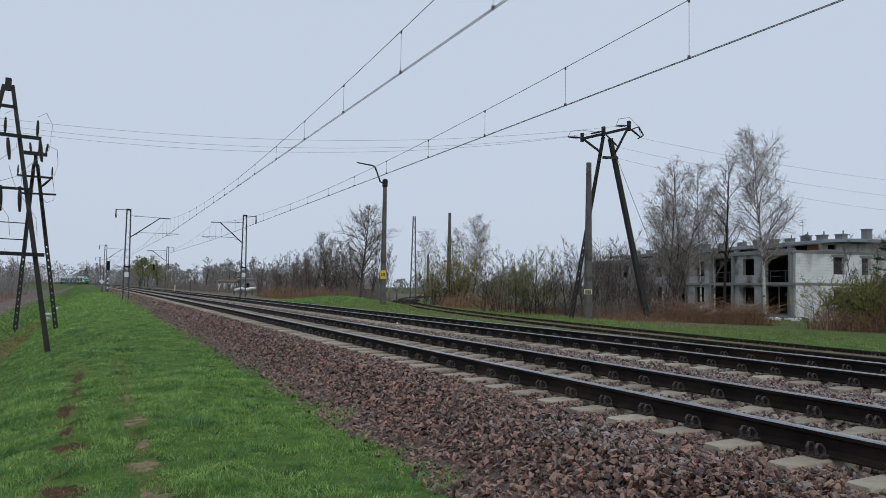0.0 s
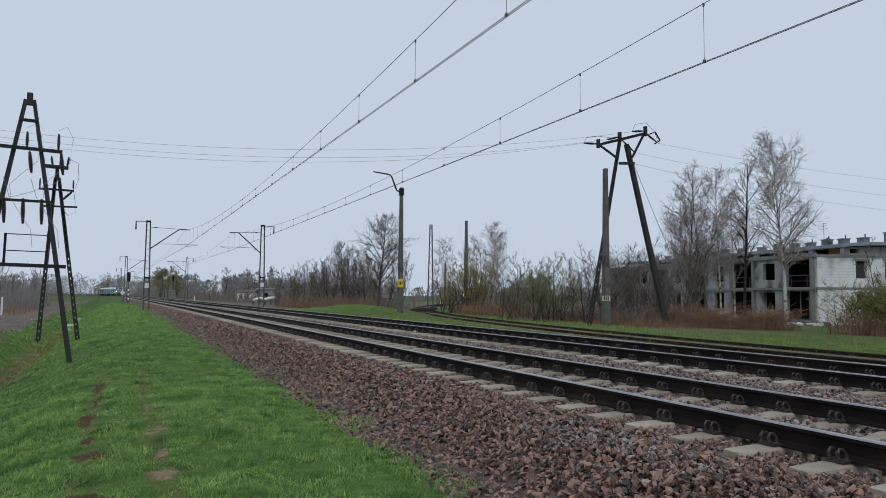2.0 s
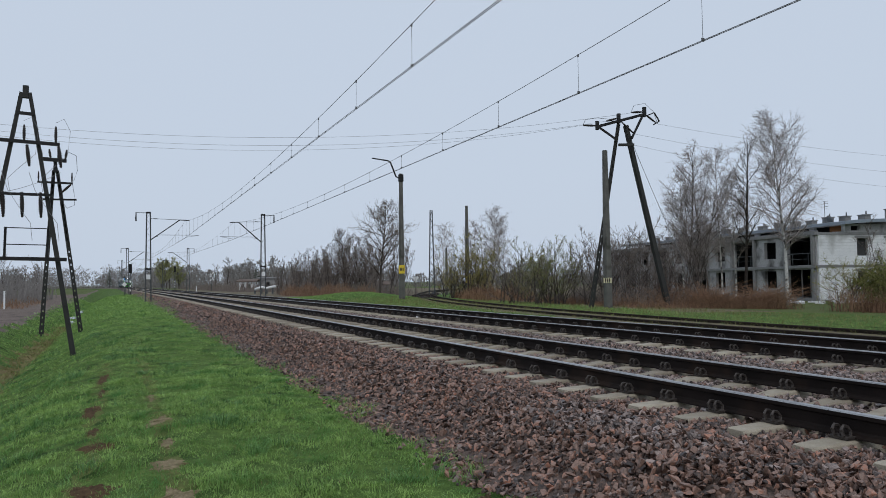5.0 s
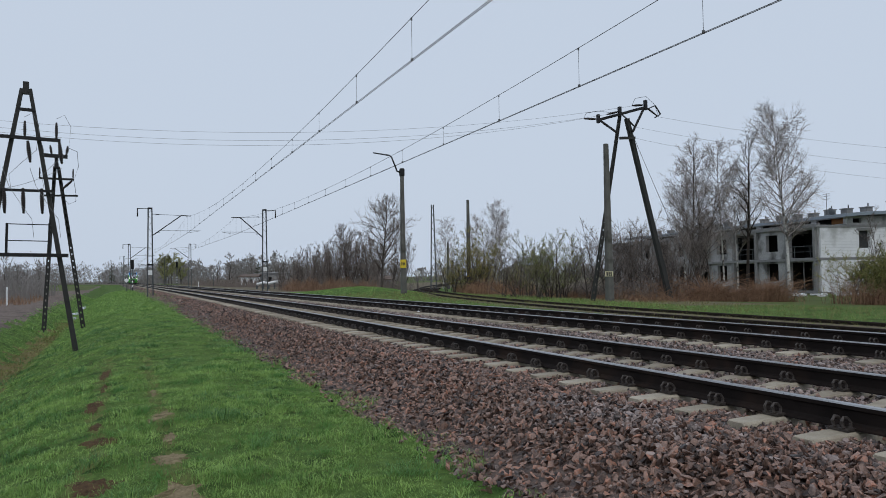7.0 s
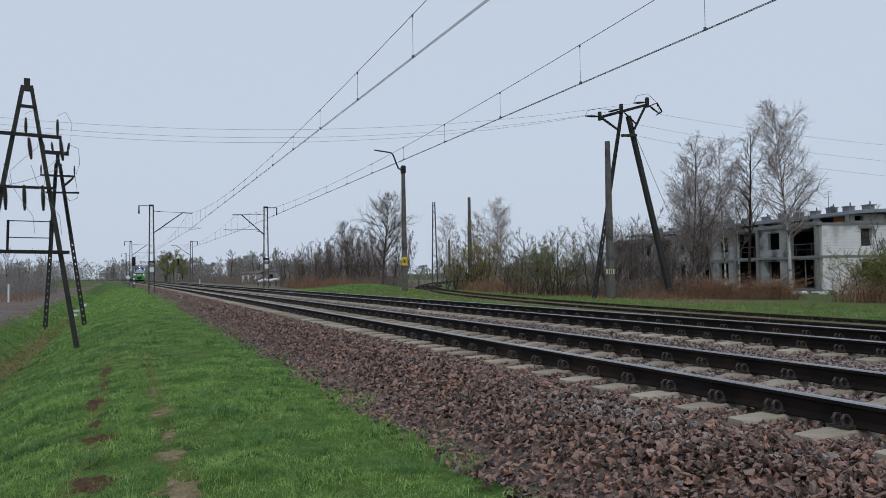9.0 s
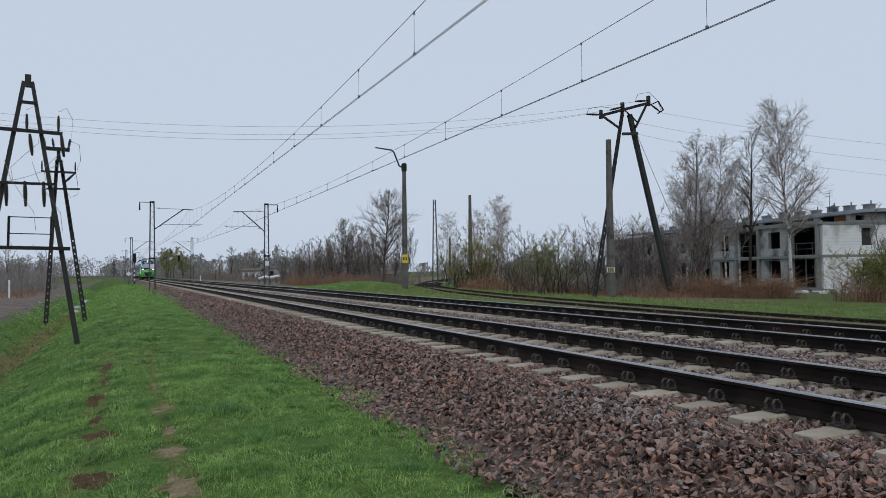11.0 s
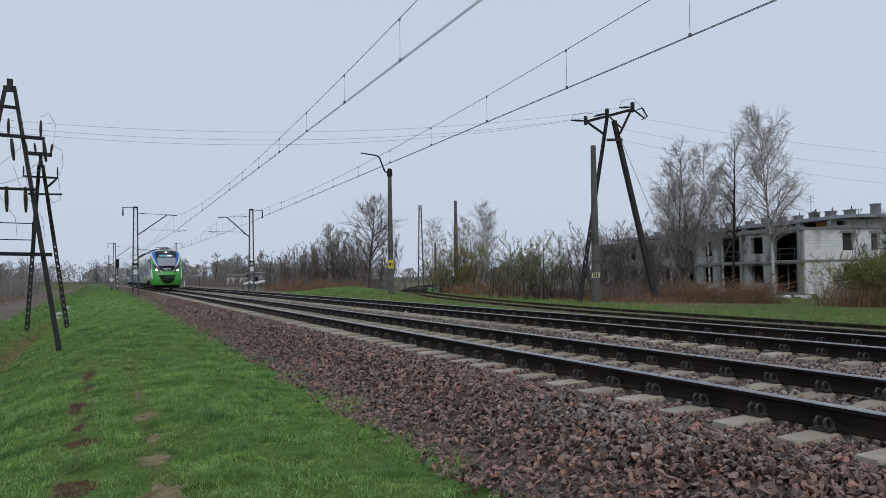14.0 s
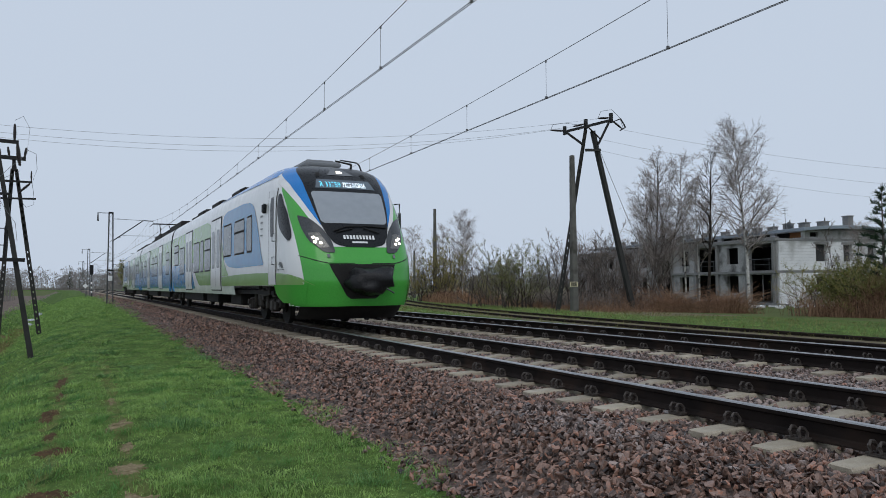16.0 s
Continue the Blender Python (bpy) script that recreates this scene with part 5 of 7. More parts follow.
canes("bramble_thicket", "tangled red-brown brambles along the siding", 4600, along_siding(27, 44, 6.4, 5.5), (0.12, 0.7), 1.6, 0.007, M_BRAMBLE, 31)
canes("bramble_thicket", "tangled red-brown brambles before the building", 5200, patches([(27.6, 29.6, 2.2, 1.8), (28.6, 28.4, 2.0, 1.5), (26.4, 30.8, 2.2, 2.0), (29.4, 27.4, 1.4, 1.2)]), (0.4, 1.7), 1.7, 0.007, M_BRAMBLE, 32)
canes("dry_cane_thicket", "dense dry brown canes under a green shrub", 3600, patches([(30.2, 21.9, 1.6, 1.4), (31.6, 20.9, 1.8, 1.5), (33.2, 19.8, 2.0, 1.6), (31.2, 20.0, 1.0, 1.0)]), (0.7, 2.3), 0.7, 0.008, M_BRAMBLE, 33)
canes("grey_undergrowth", "grey leafless undergrowth below the shrubs", 2600, along_siding(29, 48, 7.0, 7.0), (0.5, 2.0), 0.6, 0.009, M_TWIG, 34)
canes("reed_bed", "rust-brown dry reeds beside the tracks", 4000, lambda rng, n: (lambda f: (15.2 + 5.4 * f + rng.uniform(0, 1.2, n), 72 - 9 * f + rng.uniform(0, 9, n)))(rng.uniform(0, 1, n)), (0.7, 1.7), 0.35, 0.012, M_REED, 35)
canes("thicket_undergrowth", "grey-brown undergrowth in the thicket", 3800, lambda rng, n: (lambda f: (17.2 + 11.8 * f + rng.uniform(-1, 1, n), 82 - 3 * f + rng.uniform(-6, 10, n)))(rng.uniform(0, 1, n)), (0.8, 3.0), 0.4, 0.012, M_TWIG, 36)
canes("reed_bed", "rust-brown dry reeds under the willows", 3800, lambda rng, n: (lambda y: (siding(y) + 2.8 + rng.uniform(0, 6, n), y))(rng.uniform(46, 66, n)), (0.5, 1.6), 0.4, 0.012, M_BRAMBLE, 37)
canes("field_edge_reeds", "brown dry reeds at the far field edge", 3000, lambda rng, n: (rng.uniform(-48, -8.0, n), 74 + rng.uniform(0, 1, n) ** 1.5 * 26), (0.3, 1.1), 0.3, 0.022, M_REED, 38)
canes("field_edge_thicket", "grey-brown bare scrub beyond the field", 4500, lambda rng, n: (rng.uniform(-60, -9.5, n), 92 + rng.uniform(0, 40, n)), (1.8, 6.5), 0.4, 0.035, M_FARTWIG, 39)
canes("scrub", "grey-brown scrub beyond the railway", 3500, lambda rng, n: (lambda y: (17.5 + bend(y) + rng.uniform(0, 1, n) ** 1.2 * (18 + 0.2 * (y - 100)), y))(rng.uniform(118, 235, n)), (0.6, 2.8), 0.4, 0.045, M_TWIG, 40)


def far_woods():
    """Hazy bare woods that close the view all round."""
    rng = np.random.default_rng(50)
    P, Q, R, C = [], [], [], []
    for k in range(640):
        a = rng.uniform(-1.5, 1.5)
        d = rng.uniform(270, 430) if abs(a) < 0.9 else rng.uniform(150, 420)
        x, y = d * math.sin(a), d * math.cos(a)
        u = x - float(bend(y))
        if -16 < u < 17 and 0 < y < 400:
            continue
        if y < 420 and -26 < u < 0:
            continue
        h = rng.uniform(5.0, 10.0) * (1 + 0.25 * math.sin(a * 9))
        m = 300
        g = rng.uniform(0, 1, m) ** 1.15
        c = np.clip(rng.normal(0, 1, (m, 3)), -1.7, 1.7) * (np.sqrt(1.04 - g) * 2.6)[:, None] * np.array([1, 1, 0]) + np.stack([x + 0 * g, y + 0 * g, -1 + g * h], -1)
        C.append(c)
        s = rng.normal(0, 1.2, (5, 2))
        P.append(np.stack([x + s[:, 0], y + s[:, 1], np.full(5, -1.2)], -1)), Q.append(np.stack([x + s[:, 0] * 1.3, y + s[:, 1] * 1.3, np.full(5, 0.75 * h - 1)], -1)), R.append(np.full(5, 0.08))
    for k in range(460):
        a, d = rng.uniform(-0.75, 0.25), rng.uniform(500, 640)
        x, y, h, m = d * math.sin(a), d * math.cos(a), rng.uniform(9, 15), 240
        g = rng.uniform(0, 1, m) ** 1.15
        c = np.clip(rng.normal(0, 1, (m, 3)), -1.7, 1.7) * (np.sqrt(1.04 - g) * 3.4)[:, None] * np.array([1, 1, 0]) + np.stack([x + 0 * g, y + 0 * g, -1 + g * h], -1)
        C.append(c)
    P, Q, R = np.concatenate(P), np.concatenate(Q), np.concatenate(R)
    v, t = sticks(P, Q, R, R * 0.6, 3)
    C = np.concatenate(C)
    e, f = rng.normal(0, 0.4, (2, len(C), 3)) * np.array([0.6, 0.6, 1.3])
    n = np.arange(len(C))[:, None] * 3
    t = np.concatenate([t, n + [0, 1, 2] + len(v)])
    v = np.concatenate([v, np.stack([C - 0.5 * e, C + e, C + f], 1).reshape(-1, 3)])
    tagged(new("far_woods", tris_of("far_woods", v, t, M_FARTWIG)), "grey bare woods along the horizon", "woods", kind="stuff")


far_woods()

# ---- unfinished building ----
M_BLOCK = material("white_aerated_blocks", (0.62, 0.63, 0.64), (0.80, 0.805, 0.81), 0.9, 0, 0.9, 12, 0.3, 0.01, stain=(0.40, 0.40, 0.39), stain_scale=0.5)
M_GREYBLOCK = material("grey_blocks", (0.21, 0.21, 0.21), (0.43, 0.427, 0.42), 0.9, 0, 0.7, 10, 0.4, 0.01, stain=(0.09, 0.087, 0.083), stain_scale=0.6)
M_SLAB = material("raw_concrete", (0.15, 0.15, 0.15), (0.27, 0.27, 0.265), 0.9, 0, 1.5, 12, 0.3, 0.01)
M_ROOFMETAL = material("blue_grey_roof_sheet", (0.20, 0.235, 0.27), (0.29, 0.33, 0.37), 0.4, 0.3, 0.6, 10, 0.1, 0.005)
M_TIMBER = material("orange_timber", (0.30, 0.13, 0.05), (0.45, 0.21, 0.08), 0.8, 0, 2, 20, 0.2, 0.004)
# indoor shade put into a near-black colour for the inner walls
M_VOID = material("interior_shade", (0.03, 0.03, 0.031), (0.07, 0.07, 0.07), 0.95, 0, 1, 8, 0.2, 0.01, spec=0.1)
M_JOINT = material("mortar_grey", (0.36, 0.37, 0.37), (0.5, 0.5, 0.5), 0.95, 0, 3, 20, 0.0, spec=0.1)


def pieces(along, length, z0, z1, thick, holes, at=0.0):
    """The solid boxes of a wall along u or v with openings (start, end, sill, head)."""
    out = []
    cuts = sorted({0.0, length, *[h[0] for h in holes], *[h[1] for h in holes]})
    for a, b in zip(cuts, cuts[1:]):
        levels = [(z0, z1)]
        for h0, h1, s, t in holes:
            if h0 <= a + 1e-6 and h1 >= b - 1e-6:
                levels = [q for lo, hi in levels for q in ((lo, min(hi, s)), (max(lo, t), hi)) if q[1] - q[0] > 0.02]
        for lo, hi in levels:
            c, s = ((a + b) / 2, at, (lo + hi) / 2), (b - a, thick, hi - lo)
            out.append(((c[1], c[0], c[2]), (s[1], s[0], s[2])) if along == "v" else (c, s))
    return out


def pierced(bm, along, length, z0, z1, thick, holes, at=0.0):
    """A wall along u or v with openings cut through it."""
    for c, s in pieces(along, length, z0, z1, thick, holes, at):
        box(bm, c, s)


def building():
    ob = thing("unfinished_house_row", (50.26, 41.42, -0.85), "unfinished two-storey terrace of grey and white blocks under a metal roof", "building")
    ob.rotation_euler = (0, 0, -radians(10))
    deep, unit, n = 11.0, 7.2, 5
    long = unit * n
    F1, F2, TOP = 2.62, 5.13, 6.0
    holes = [(h0, h1, z0, z1) for h0, h1 in ((3.6, 4.7), (6.4, 7.3), (8.9, 9.8)) for z0, z1 in ((1.05, 2.2), (3.45, 4.85))]
    bm = bmesh.new()
    pierced(bm, "u", deep, 0.0, F2, 0.3, holes)
    gable = part("gable_wall", bm, M_BLOCK, ob, "pale white block gable wall with empty windows")
    # block courses showing on the gable
    bm = bmesh.new()
    for z in np.arange(0.25, F2, 0.25):
        for a, b in ((0.0, 3.5), (4.8, 6.3), (7.4, 8.8)):
            box(bm, ((a + b) / 2 + 0.04, -0.151, z), (b - a - 0.1, 0.006, 0.012))
    part("mortar_joint", bm, M_JOINT, gable)["kind"] = "stuff"
    part("floor_band", boxed(((deep / 2, -0.16, F1), (deep + 0.3, 0.06, 0.2))), M_SLAB, gable, "grey concrete band between storeys")
    part("floor_band", boxed(((deep / 2, -0.16, F2 + 0.03), (deep + 0.3, 0.06, 0.12))), M_SLAB, gable, "grey concrete band between storeys")
    for h0, h1, z0, z1 in holes:
        part("lintel", boxed((((h0 + h1) / 2, -0.155, z1 + 0.1), (h1 - h0 + 0.4, 0.03, 0.2))), M_SLAB, gable)
    holes = []
    for k in range(n):
        v = k * unit
        holes += [(v + 0.35, v + 3.3, 0.05, F1 - 0.22), (v + 0.35, v + 3.3, F1 + 0.12, F2 - 0.15), (v + 4.7, v + 6.2, 0.85, F1 - 0.3), (v + 4.7, v + 6.2, F1 + 0.75, F2 - 0.35)]
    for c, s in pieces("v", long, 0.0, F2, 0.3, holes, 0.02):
        part("wall_panel", boxed((c, s)), M_GREYBLOCK, ob, "grey block wall")
    bm = bmesh.new()
    box(bm, (deep / 2, long, F2 / 2), (deep, 0.3, F2))
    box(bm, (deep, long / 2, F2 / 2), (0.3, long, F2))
    part("rear_wall", bm, M_GREYBLOCK, ob)
    for z in (0.0, F1 - 0.02, F2 + 0.09):
        part("floor_slab", boxed(((deep / 2 - 0.1, long / 2, z), (deep + 0.5, long + 0.25, 0.2))), M_SLAB, ob, "raw concrete floor slab")
    for k in range(n + 1):
        part("party_wall", boxed(((deep / 2 + 0.1, k * unit + (0.22 if k == 0 else 0.0), F2 / 2), (deep - 0.6, 0.16, F2 - 0.2))), M_VOID, ob)
    part("inner_wall", boxed(((4.6, long / 2, F2 / 2), (0.2, long - 1.0, F2 - 0.3))), M_VOID, ob, "inner wall coloured dark for the shade behind openings")
    for k in range(n):
        for dv in (0.22, 3.45):
            part("concrete_post", boxed(((-0.2, k * unit + dv, F2 / 2), (0.28, 0.26, F2)), bevel=0.01), M_SLAB, ob, "raw concrete post")
        for dv in (1.1, 2.1):
            part("prop", rod([(0.25, k * unit + dv, 0.1), (0.25, k * unit + dv, F1 - 0.1)], 0.05, 8), M_SLAB, ob, "pale steel building prop")
        z = F1 + 0.12
        part("balcony_rail", boxed(((-0.1, k * unit + 1.8, z + 0.95), (0.05, 2.9, 0.05)), ((-0.1, k * unit + 1.8, z + 0.5), (0.04, 2.9, 0.03)), ((-0.1, k * unit + 0.9, z + 0.5), (0.04, 0.04, 0.95)), ((-0.1, k * unit + 2.7, z + 0.5), (0.04, 0.04, 0.95))), M_STEEL, ob)
    # attic storey, set back behind a terrace, with low openings
    back = 2.7
    holes = [(0.3 + 3.6 * k, 3.3 + 3.6 * k, F2 + 0.3, TOP - 0.1) for k in range(n * 2)]
    bm = bmesh.new()
    pierced(bm, "v", long, F2 + 0.19, TOP, 0.25, holes, back)
    part("attic_wall", bm, M_BLOCK, ob, "white block piers of the attic storey")
    bm = bmesh.new()
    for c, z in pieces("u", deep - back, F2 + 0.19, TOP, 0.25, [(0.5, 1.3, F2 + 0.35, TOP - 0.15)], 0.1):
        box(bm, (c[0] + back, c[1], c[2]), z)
    part("attic_gable", bm, M_GREYBLOCK, ob)
    part("attic_boarding", boxed(((back + 0.35, 1.3, F2 + 0.6), (0.06, 1.5, 0.62))), M_TIMBER, ob, "orange timber boarding under the eave")
    part("attic_partition", boxed(((back + 1.6, long / 2, F2 + 0.6), (0.2, long - 1, 0.82))), M_VOID, ob)
    part("terrace_edge", boxed(((0.05, long / 2, F2 + 0.26), (0.16, long, 0.14))), M_SLAB, ob)
    # low curved sheet roof with standing seams
    us = np.linspace(back - 0.7, deep + 0.6, 9)
    rise = lambda u: TOP + 0.12 + 0.26 * (1 - ((u - 6.6) / 5.0) ** 2)
    verts, faces = [], []
    for v in (-0.75, long + 0.6):
        verts += [(u, v, rise(u)) for u in us] + [(u, v, rise(u) - 0.24) for u in us]
    m = len(us)
    for k in range(m - 1):
        faces += [(k, k + 1, 2 * m + k + 1, 2 * m + k), (m + k, 3 * m + k, 3 * m + k + 1, m + k + 1), (k, m + k, m + k + 1, k + 1), (2 * m + k, 2 * m + k + 1, 3 * m + k + 1, 3 * m + k)]
    faces += [(0, 2 * m, 3 * m, m), (m - 1, 2 * m - 1, 4 * m - 1, 3 * m - 1)]
    roof = part("roof", mesh_of("roof", verts, faces, M_ROOFMETAL), None, ob, "blue-grey sheet metal roof")
    for v in np.arange(-0.7, long + 0.6, 0.6):
        part("seam", rod([(u, v, rise(u) + 0.01) for u in us[:6]], 0.016, 4), M_ROOFMETAL, roof)
    for k, v in enumerate((0.9, 3.0, 4.9, 6.9, 9.0, 11.2, 13.6, 16.6, 19.5, 21.5, 25.0, 28.0, 31.0, 34.0)):
        u, h = 5.4, 0.5 + 0.07 * (k % 3)
        z = rise(u)
        c = part("chimney", boxed(((u, v, z + h / 2 - 0.1), (0.55, 0.75, h))), M_SLAB, roof, "grey block chimney")
        part("chimney_cap", boxed(((u, v, z + h - 0.05), (0.66, 0.88, 0.08))), M_SLAB, c)
        part("chimney_pipe", rod([(u, v - 0.2, z + h), (u, v - 0.2, z + h + 0.28)], 0.05, 8), M_STEEL, c)
    tall = part("chimney", boxed(((8.0, 0.9, rise(8.0) + 0.4), (0.55, 0.6, 1.1))), M_SLAB, roof, "tall grey block chimney")
    part("chimney_cap", boxed(((8.0, 0.9, rise(8.0) + 0.97), (0.66, 0.72, 0.08))), M_SLAB, tall)
    bm = bmesh.new()
    tube(bm, [(4.3, 4.0, TOP + 0.3), (4.3, 4.0, TOP + 2.3)], 0.025, 6)
    for z in (1.8, 2.05, 2.25):
        tube(bm, [(4.3, 3.6, TOP + z), (4.3, 4.4, TOP + z)], 0.015, 5)
    part("aerial", bm, M_STEEL, roof, "thin television aerial")
    bm = bmesh.new()
    bmesh.ops.create_uvsphere(bm, u_segments=14, v_segments=6, radius=0.36)
    bmesh.ops.delete(bm, geom=[v for v in bm.verts if v.co.z > 0.01], context="VERTS")
    bmesh.ops.transform(bm, matrix=Matrix.Translation((4.4, 3.6, TOP + 0.68)) @ Matrix.Rotation(radians(70), 4, "Y") @ Matrix.Diagonal((1, 1, 0.4, 1)), verts=bm.verts[:])
    part("satellite_dish", bm, M_ROOFGREY2, roof, "grey satellite dish")
    # rubble by the corner
    rng = random.Random(9)
    for k in range(16):
        bm = bmesh.new()
        box(bm, (0, 0, 0), (rng.uniform(0.3, 0.9), rng.uniform(0.25, 0.6), rng.uniform(0.12, 0.28)), 0.02)
        x, y = 50.2 + rng.uniform(-5.5, 1.0), 41.5 + rng.uniform(-5.0, -0.8)
        r = part("rubble_block", bm, M_BLOCK)
        r.location, r.rotation_euler = (x, y, float(ground_z(x, y)) + 0.08), (rng.uniform(-0.1, 0.1), rng.uniform(-0.1, 0.1), rng.uniform(0, 3))
        tagged(r, "broken white building block lying on the ground", "rubble", "rubble by the building")


M_ROOFGREY2 = material("dish_grey", (0.10, 0.105, 0.11), (0.16, 0.165, 0.17), 0.5, 0.2, 4, 30, 0.0)
building()


# ---- far sheds, pipe and houses ----
def shed(x, y, w, d, h, turn, wall, roof_mat, label, pitch=0.0):
    ob = thing("shed", (x, y, float(ground_z(x, y))), label, "shed", "far sheds and houses")
    ob.rotation_euler = (0, 0, radians(turn))
    bm = bmesh.new()
    pierced(bm, "u", w, 0, h, 0.2, [(w * 0.2, w * 0.35, h * 0.3, h * 0.75), (w * 0.6, w * 0.75, 0.05, h * 0.8)])
    box(bm, (w / 2, d, h / 2), (w, 0.2, h))
    box(bm, (0.1, d / 2, h / 2), (0.2, d - 0.2, h))
    box(bm, (w - 0.1, d / 2, h / 2), (0.2, d - 0.2, h))
    part("walls", bm, wall, ob)
    o = 0.4
    verts = [(-o, -o, h), (w + o, -o, h), (w + o, d / 2, h + pitch), (-o, d / 2, h + pitch), (-o, d + o, h), (w + o, d + o, h)]
    verts += [(a, b, c + 0.18) for a, b, c in verts]
    faces = [(6, 7, 8, 9), (9, 8, 11, 10), (0, 3, 2, 1), (3, 4, 5, 2), (0, 1, 7, 6), (4, 10, 11, 5), (0, 6, 9, 3), (3, 9, 10, 4), (1, 2, 8, 7), (2, 5, 11, 8)]
    part("roof", mesh_of("roof", verts, faces, roof_mat), None, ob)


M_BROWNROOF = material("brown_roof", (0.10, 0.075, 0.06), (0.17, 0.13, 0.11), 0.8, 0, 1, 12, 0.2, 0.01)
shed(25.0, 151.0, 6.5, 5.0, 2.5, -20, M_GREYBLOCK, M_SLAB, "low grey shed with a flat roof beyond the railway", 0.1)
shed(21.0, 150.0, 3.2, 3.0, 1.8, -25, M_BLOCK, M_BROWNROOF, "small pale hut beyond the railway", 0.4)
shed(104.0, 185.0, 9.0, 8.0, 4.6, -30, M_GREYBLOCK, M_ROOFMETAL, "far house with a dark pitched roof", 2.2)
shed(46.0, 142.0, 3.4, 3.0, 1.3, -18, M_GREYBLOCK, M_BROWNROOF, "far low hut with a brown roof", 0.7)


def pipe_run():
    pts = [(15.8, 98.2), (16.6, 97.9), (17.3, 98.0), (18.0, 97.7), (18.8, 97.6)]
    base = thing("white_pipe", (15.8, 98.2, float(ground_z(15.8, 98.2))), "white crooked pipe lying on low supports", "pipe")
    zs = (0.55, 0.82, 0.68, 0.86, 0.92)
    part("pipe", rod([(x - 15.8, y - 98.2, z) for (x, y), z in zip(pts, zs)], 0.18, 12), M_WHITE, base)
    for (x, y), z in zip(pts, zs):
        part("support", boxed(((x - 15.8, y - 98.2, z / 2 - 0.2), (0.2, 0.2, z + 0.2))), M_STEEL, base)


pipe_run()


# ---- the train ----
M_BODY = material("train_grey_white", (0.74, 0.755, 0.76), (0.80, 0.81, 0.81), 0.16, 0, 0.4, 3, 0.0, 0.001, spec=0.5)
M_GREEN = material("train_green", (0.06, 0.36, 0.05), (0.08, 0.42, 0.065), 0.16, 0, 0.8, 30, 0.0, 0.001, spec=0.5)
M_SAGE = material("train_sage_green", (0.20, 0.37, 0.12), (0.24, 0.41, 0.145), 0.16, 0, 0.5, 3, 0.0, 0.001)
M_BLUE = material("train_blue", (0.006, 0.165, 0.50), (0.010, 0.215, 0.60), 0.16, 0, 0.8, 30, 0.0, 0.001, spec=0.5)
M_SIDEBLUE = material("train_side_blue", (0.028, 0.19, 0.42), (0.042, 0.235, 0.47), 0.16, 0, 0.5, 3, 0.0, 0.001)
M_BLACK = material("train_black_gloss", (0.008, 0.009, 0.011), (0.016, 0.018, 0.021), 0.3, 0, 2, 30, 0.0, spec=0.2)
M_MATTE = material("underframe_black", (0.010, 0.010, 0.010), (0.03, 0.028, 0.026), 0.8, 0.1, 4, 40, 0.3, 0.01)
M_BOGIE = material("grimy_bogie_steel", (0.018, 0.016, 0.014), (0.075, 0.068, 0.06), 0.7, 0.2, 5, 30, 0.4, 0.01)
M_BAG = material("black_tarpaulin", (0.008, 0.008, 0.009), (0.02, 0.02, 0.022), 0.45, 0, 4, 20, 0.6, 0.03)
# window tint; reflected sky and trees put into a lighter base colour
M_PANE = material("tinted_reflection_pane", (0.07, 0.085, 0.09), (0.13, 0.15, 0.155), 0.2, 0, 0.5, 6, 0.0, spec=0.5)
# pale base colour stands in for the sky mirrored in the windscreen
M_SCREEN = material("sky_toned_windscreen", (0.27, 0.30, 0.33), (0.33, 0.36, 0.39), 0.12, 0, 0.5, 6, 0.0, spec=0.7)
M_LENS = material("headlight_glass", (0.03, 0.034, 0.037), (0.075, 0.08, 0.085), 0.2, 0.0, 3, 30, 0.0, spec=0.4)
M_ROOFGREY = material("roof_grey", (0.13, 0.14, 0.15), (0.22, 0.23, 0.24), 0.55, 0.1, 2, 30, 0.2, 0.005)
M_LAMP = glow("lamp_white", (1.0, 0.93, 0.78), 7.0)
M_LAMPSOFT = material("lamp_reflector", (0.10, 0.10, 0.095), (0.24, 0.235, 0.22), 0.3, 0.6, 6, 30, 0.0)
M_LED = glow("display_white", (0.80, 0.92, 1.0), 1.5)
M_LEDBLUE = glow("display_cyan", (0.10, 0.55, 0.75), 1.1)
M_DISPLAY = material("display_glass", (0.10, 0.13, 0.16), (0.14, 0.17, 0.20), 0.2, 0, 1, 10, 0.0)

LONG = 66.2
ZK = (0.25, 0.5, 1.0, 1.43, 1.75, 1.94, 2.4, 2.8, 3.3, 3.63, 3.8, 3.92, 3.98)
HW = (1.22, 1.34, 1.43, 1.43, 1.43, 1.43, 1.43, 1.43, 1.405, 1.325, 1.19, 0.94, 0.5)
TIP = (0.35, 0.2, 0.12, 0.15, 0.30, 0.42, 0.72, 1.0, 1.42, 1.83, 2.2, 2.7, 3.3)
DEEP, SHARP = 1.1, 4.0


def eased(z, values):
    """The section's value at a height, rounded over a hand's width."""
    o = np.linspace(-0.09, 0.09, 7)
    return np.mean([np.interp(np.asarray(z, float) + d, ZK, values) for d in o], axis=0)


def nose_s(w, z):
    q = np.clip(np.abs(w) / eased(z, HW), 0, 1)
    return eased(z, TIP) + DEEP * (1 - np.sqrt(np.clip(1 - q ** SHARP, 0, 1)))


def side_w(s, z):
    q = np.clip(1 - (np.asarray(s, float) - eased(z, TIP)) / DEEP, 0, 1)
    return eased(z, HW) * np.clip(1 - q ** 2, 0, 1) ** (1 / SHARP)


def flipped(p, back):
    p = np.asarray(p, float)
    return np.stack([-p[..., 0], LONG - p[..., 1], p[..., 2]], -1) if back else p


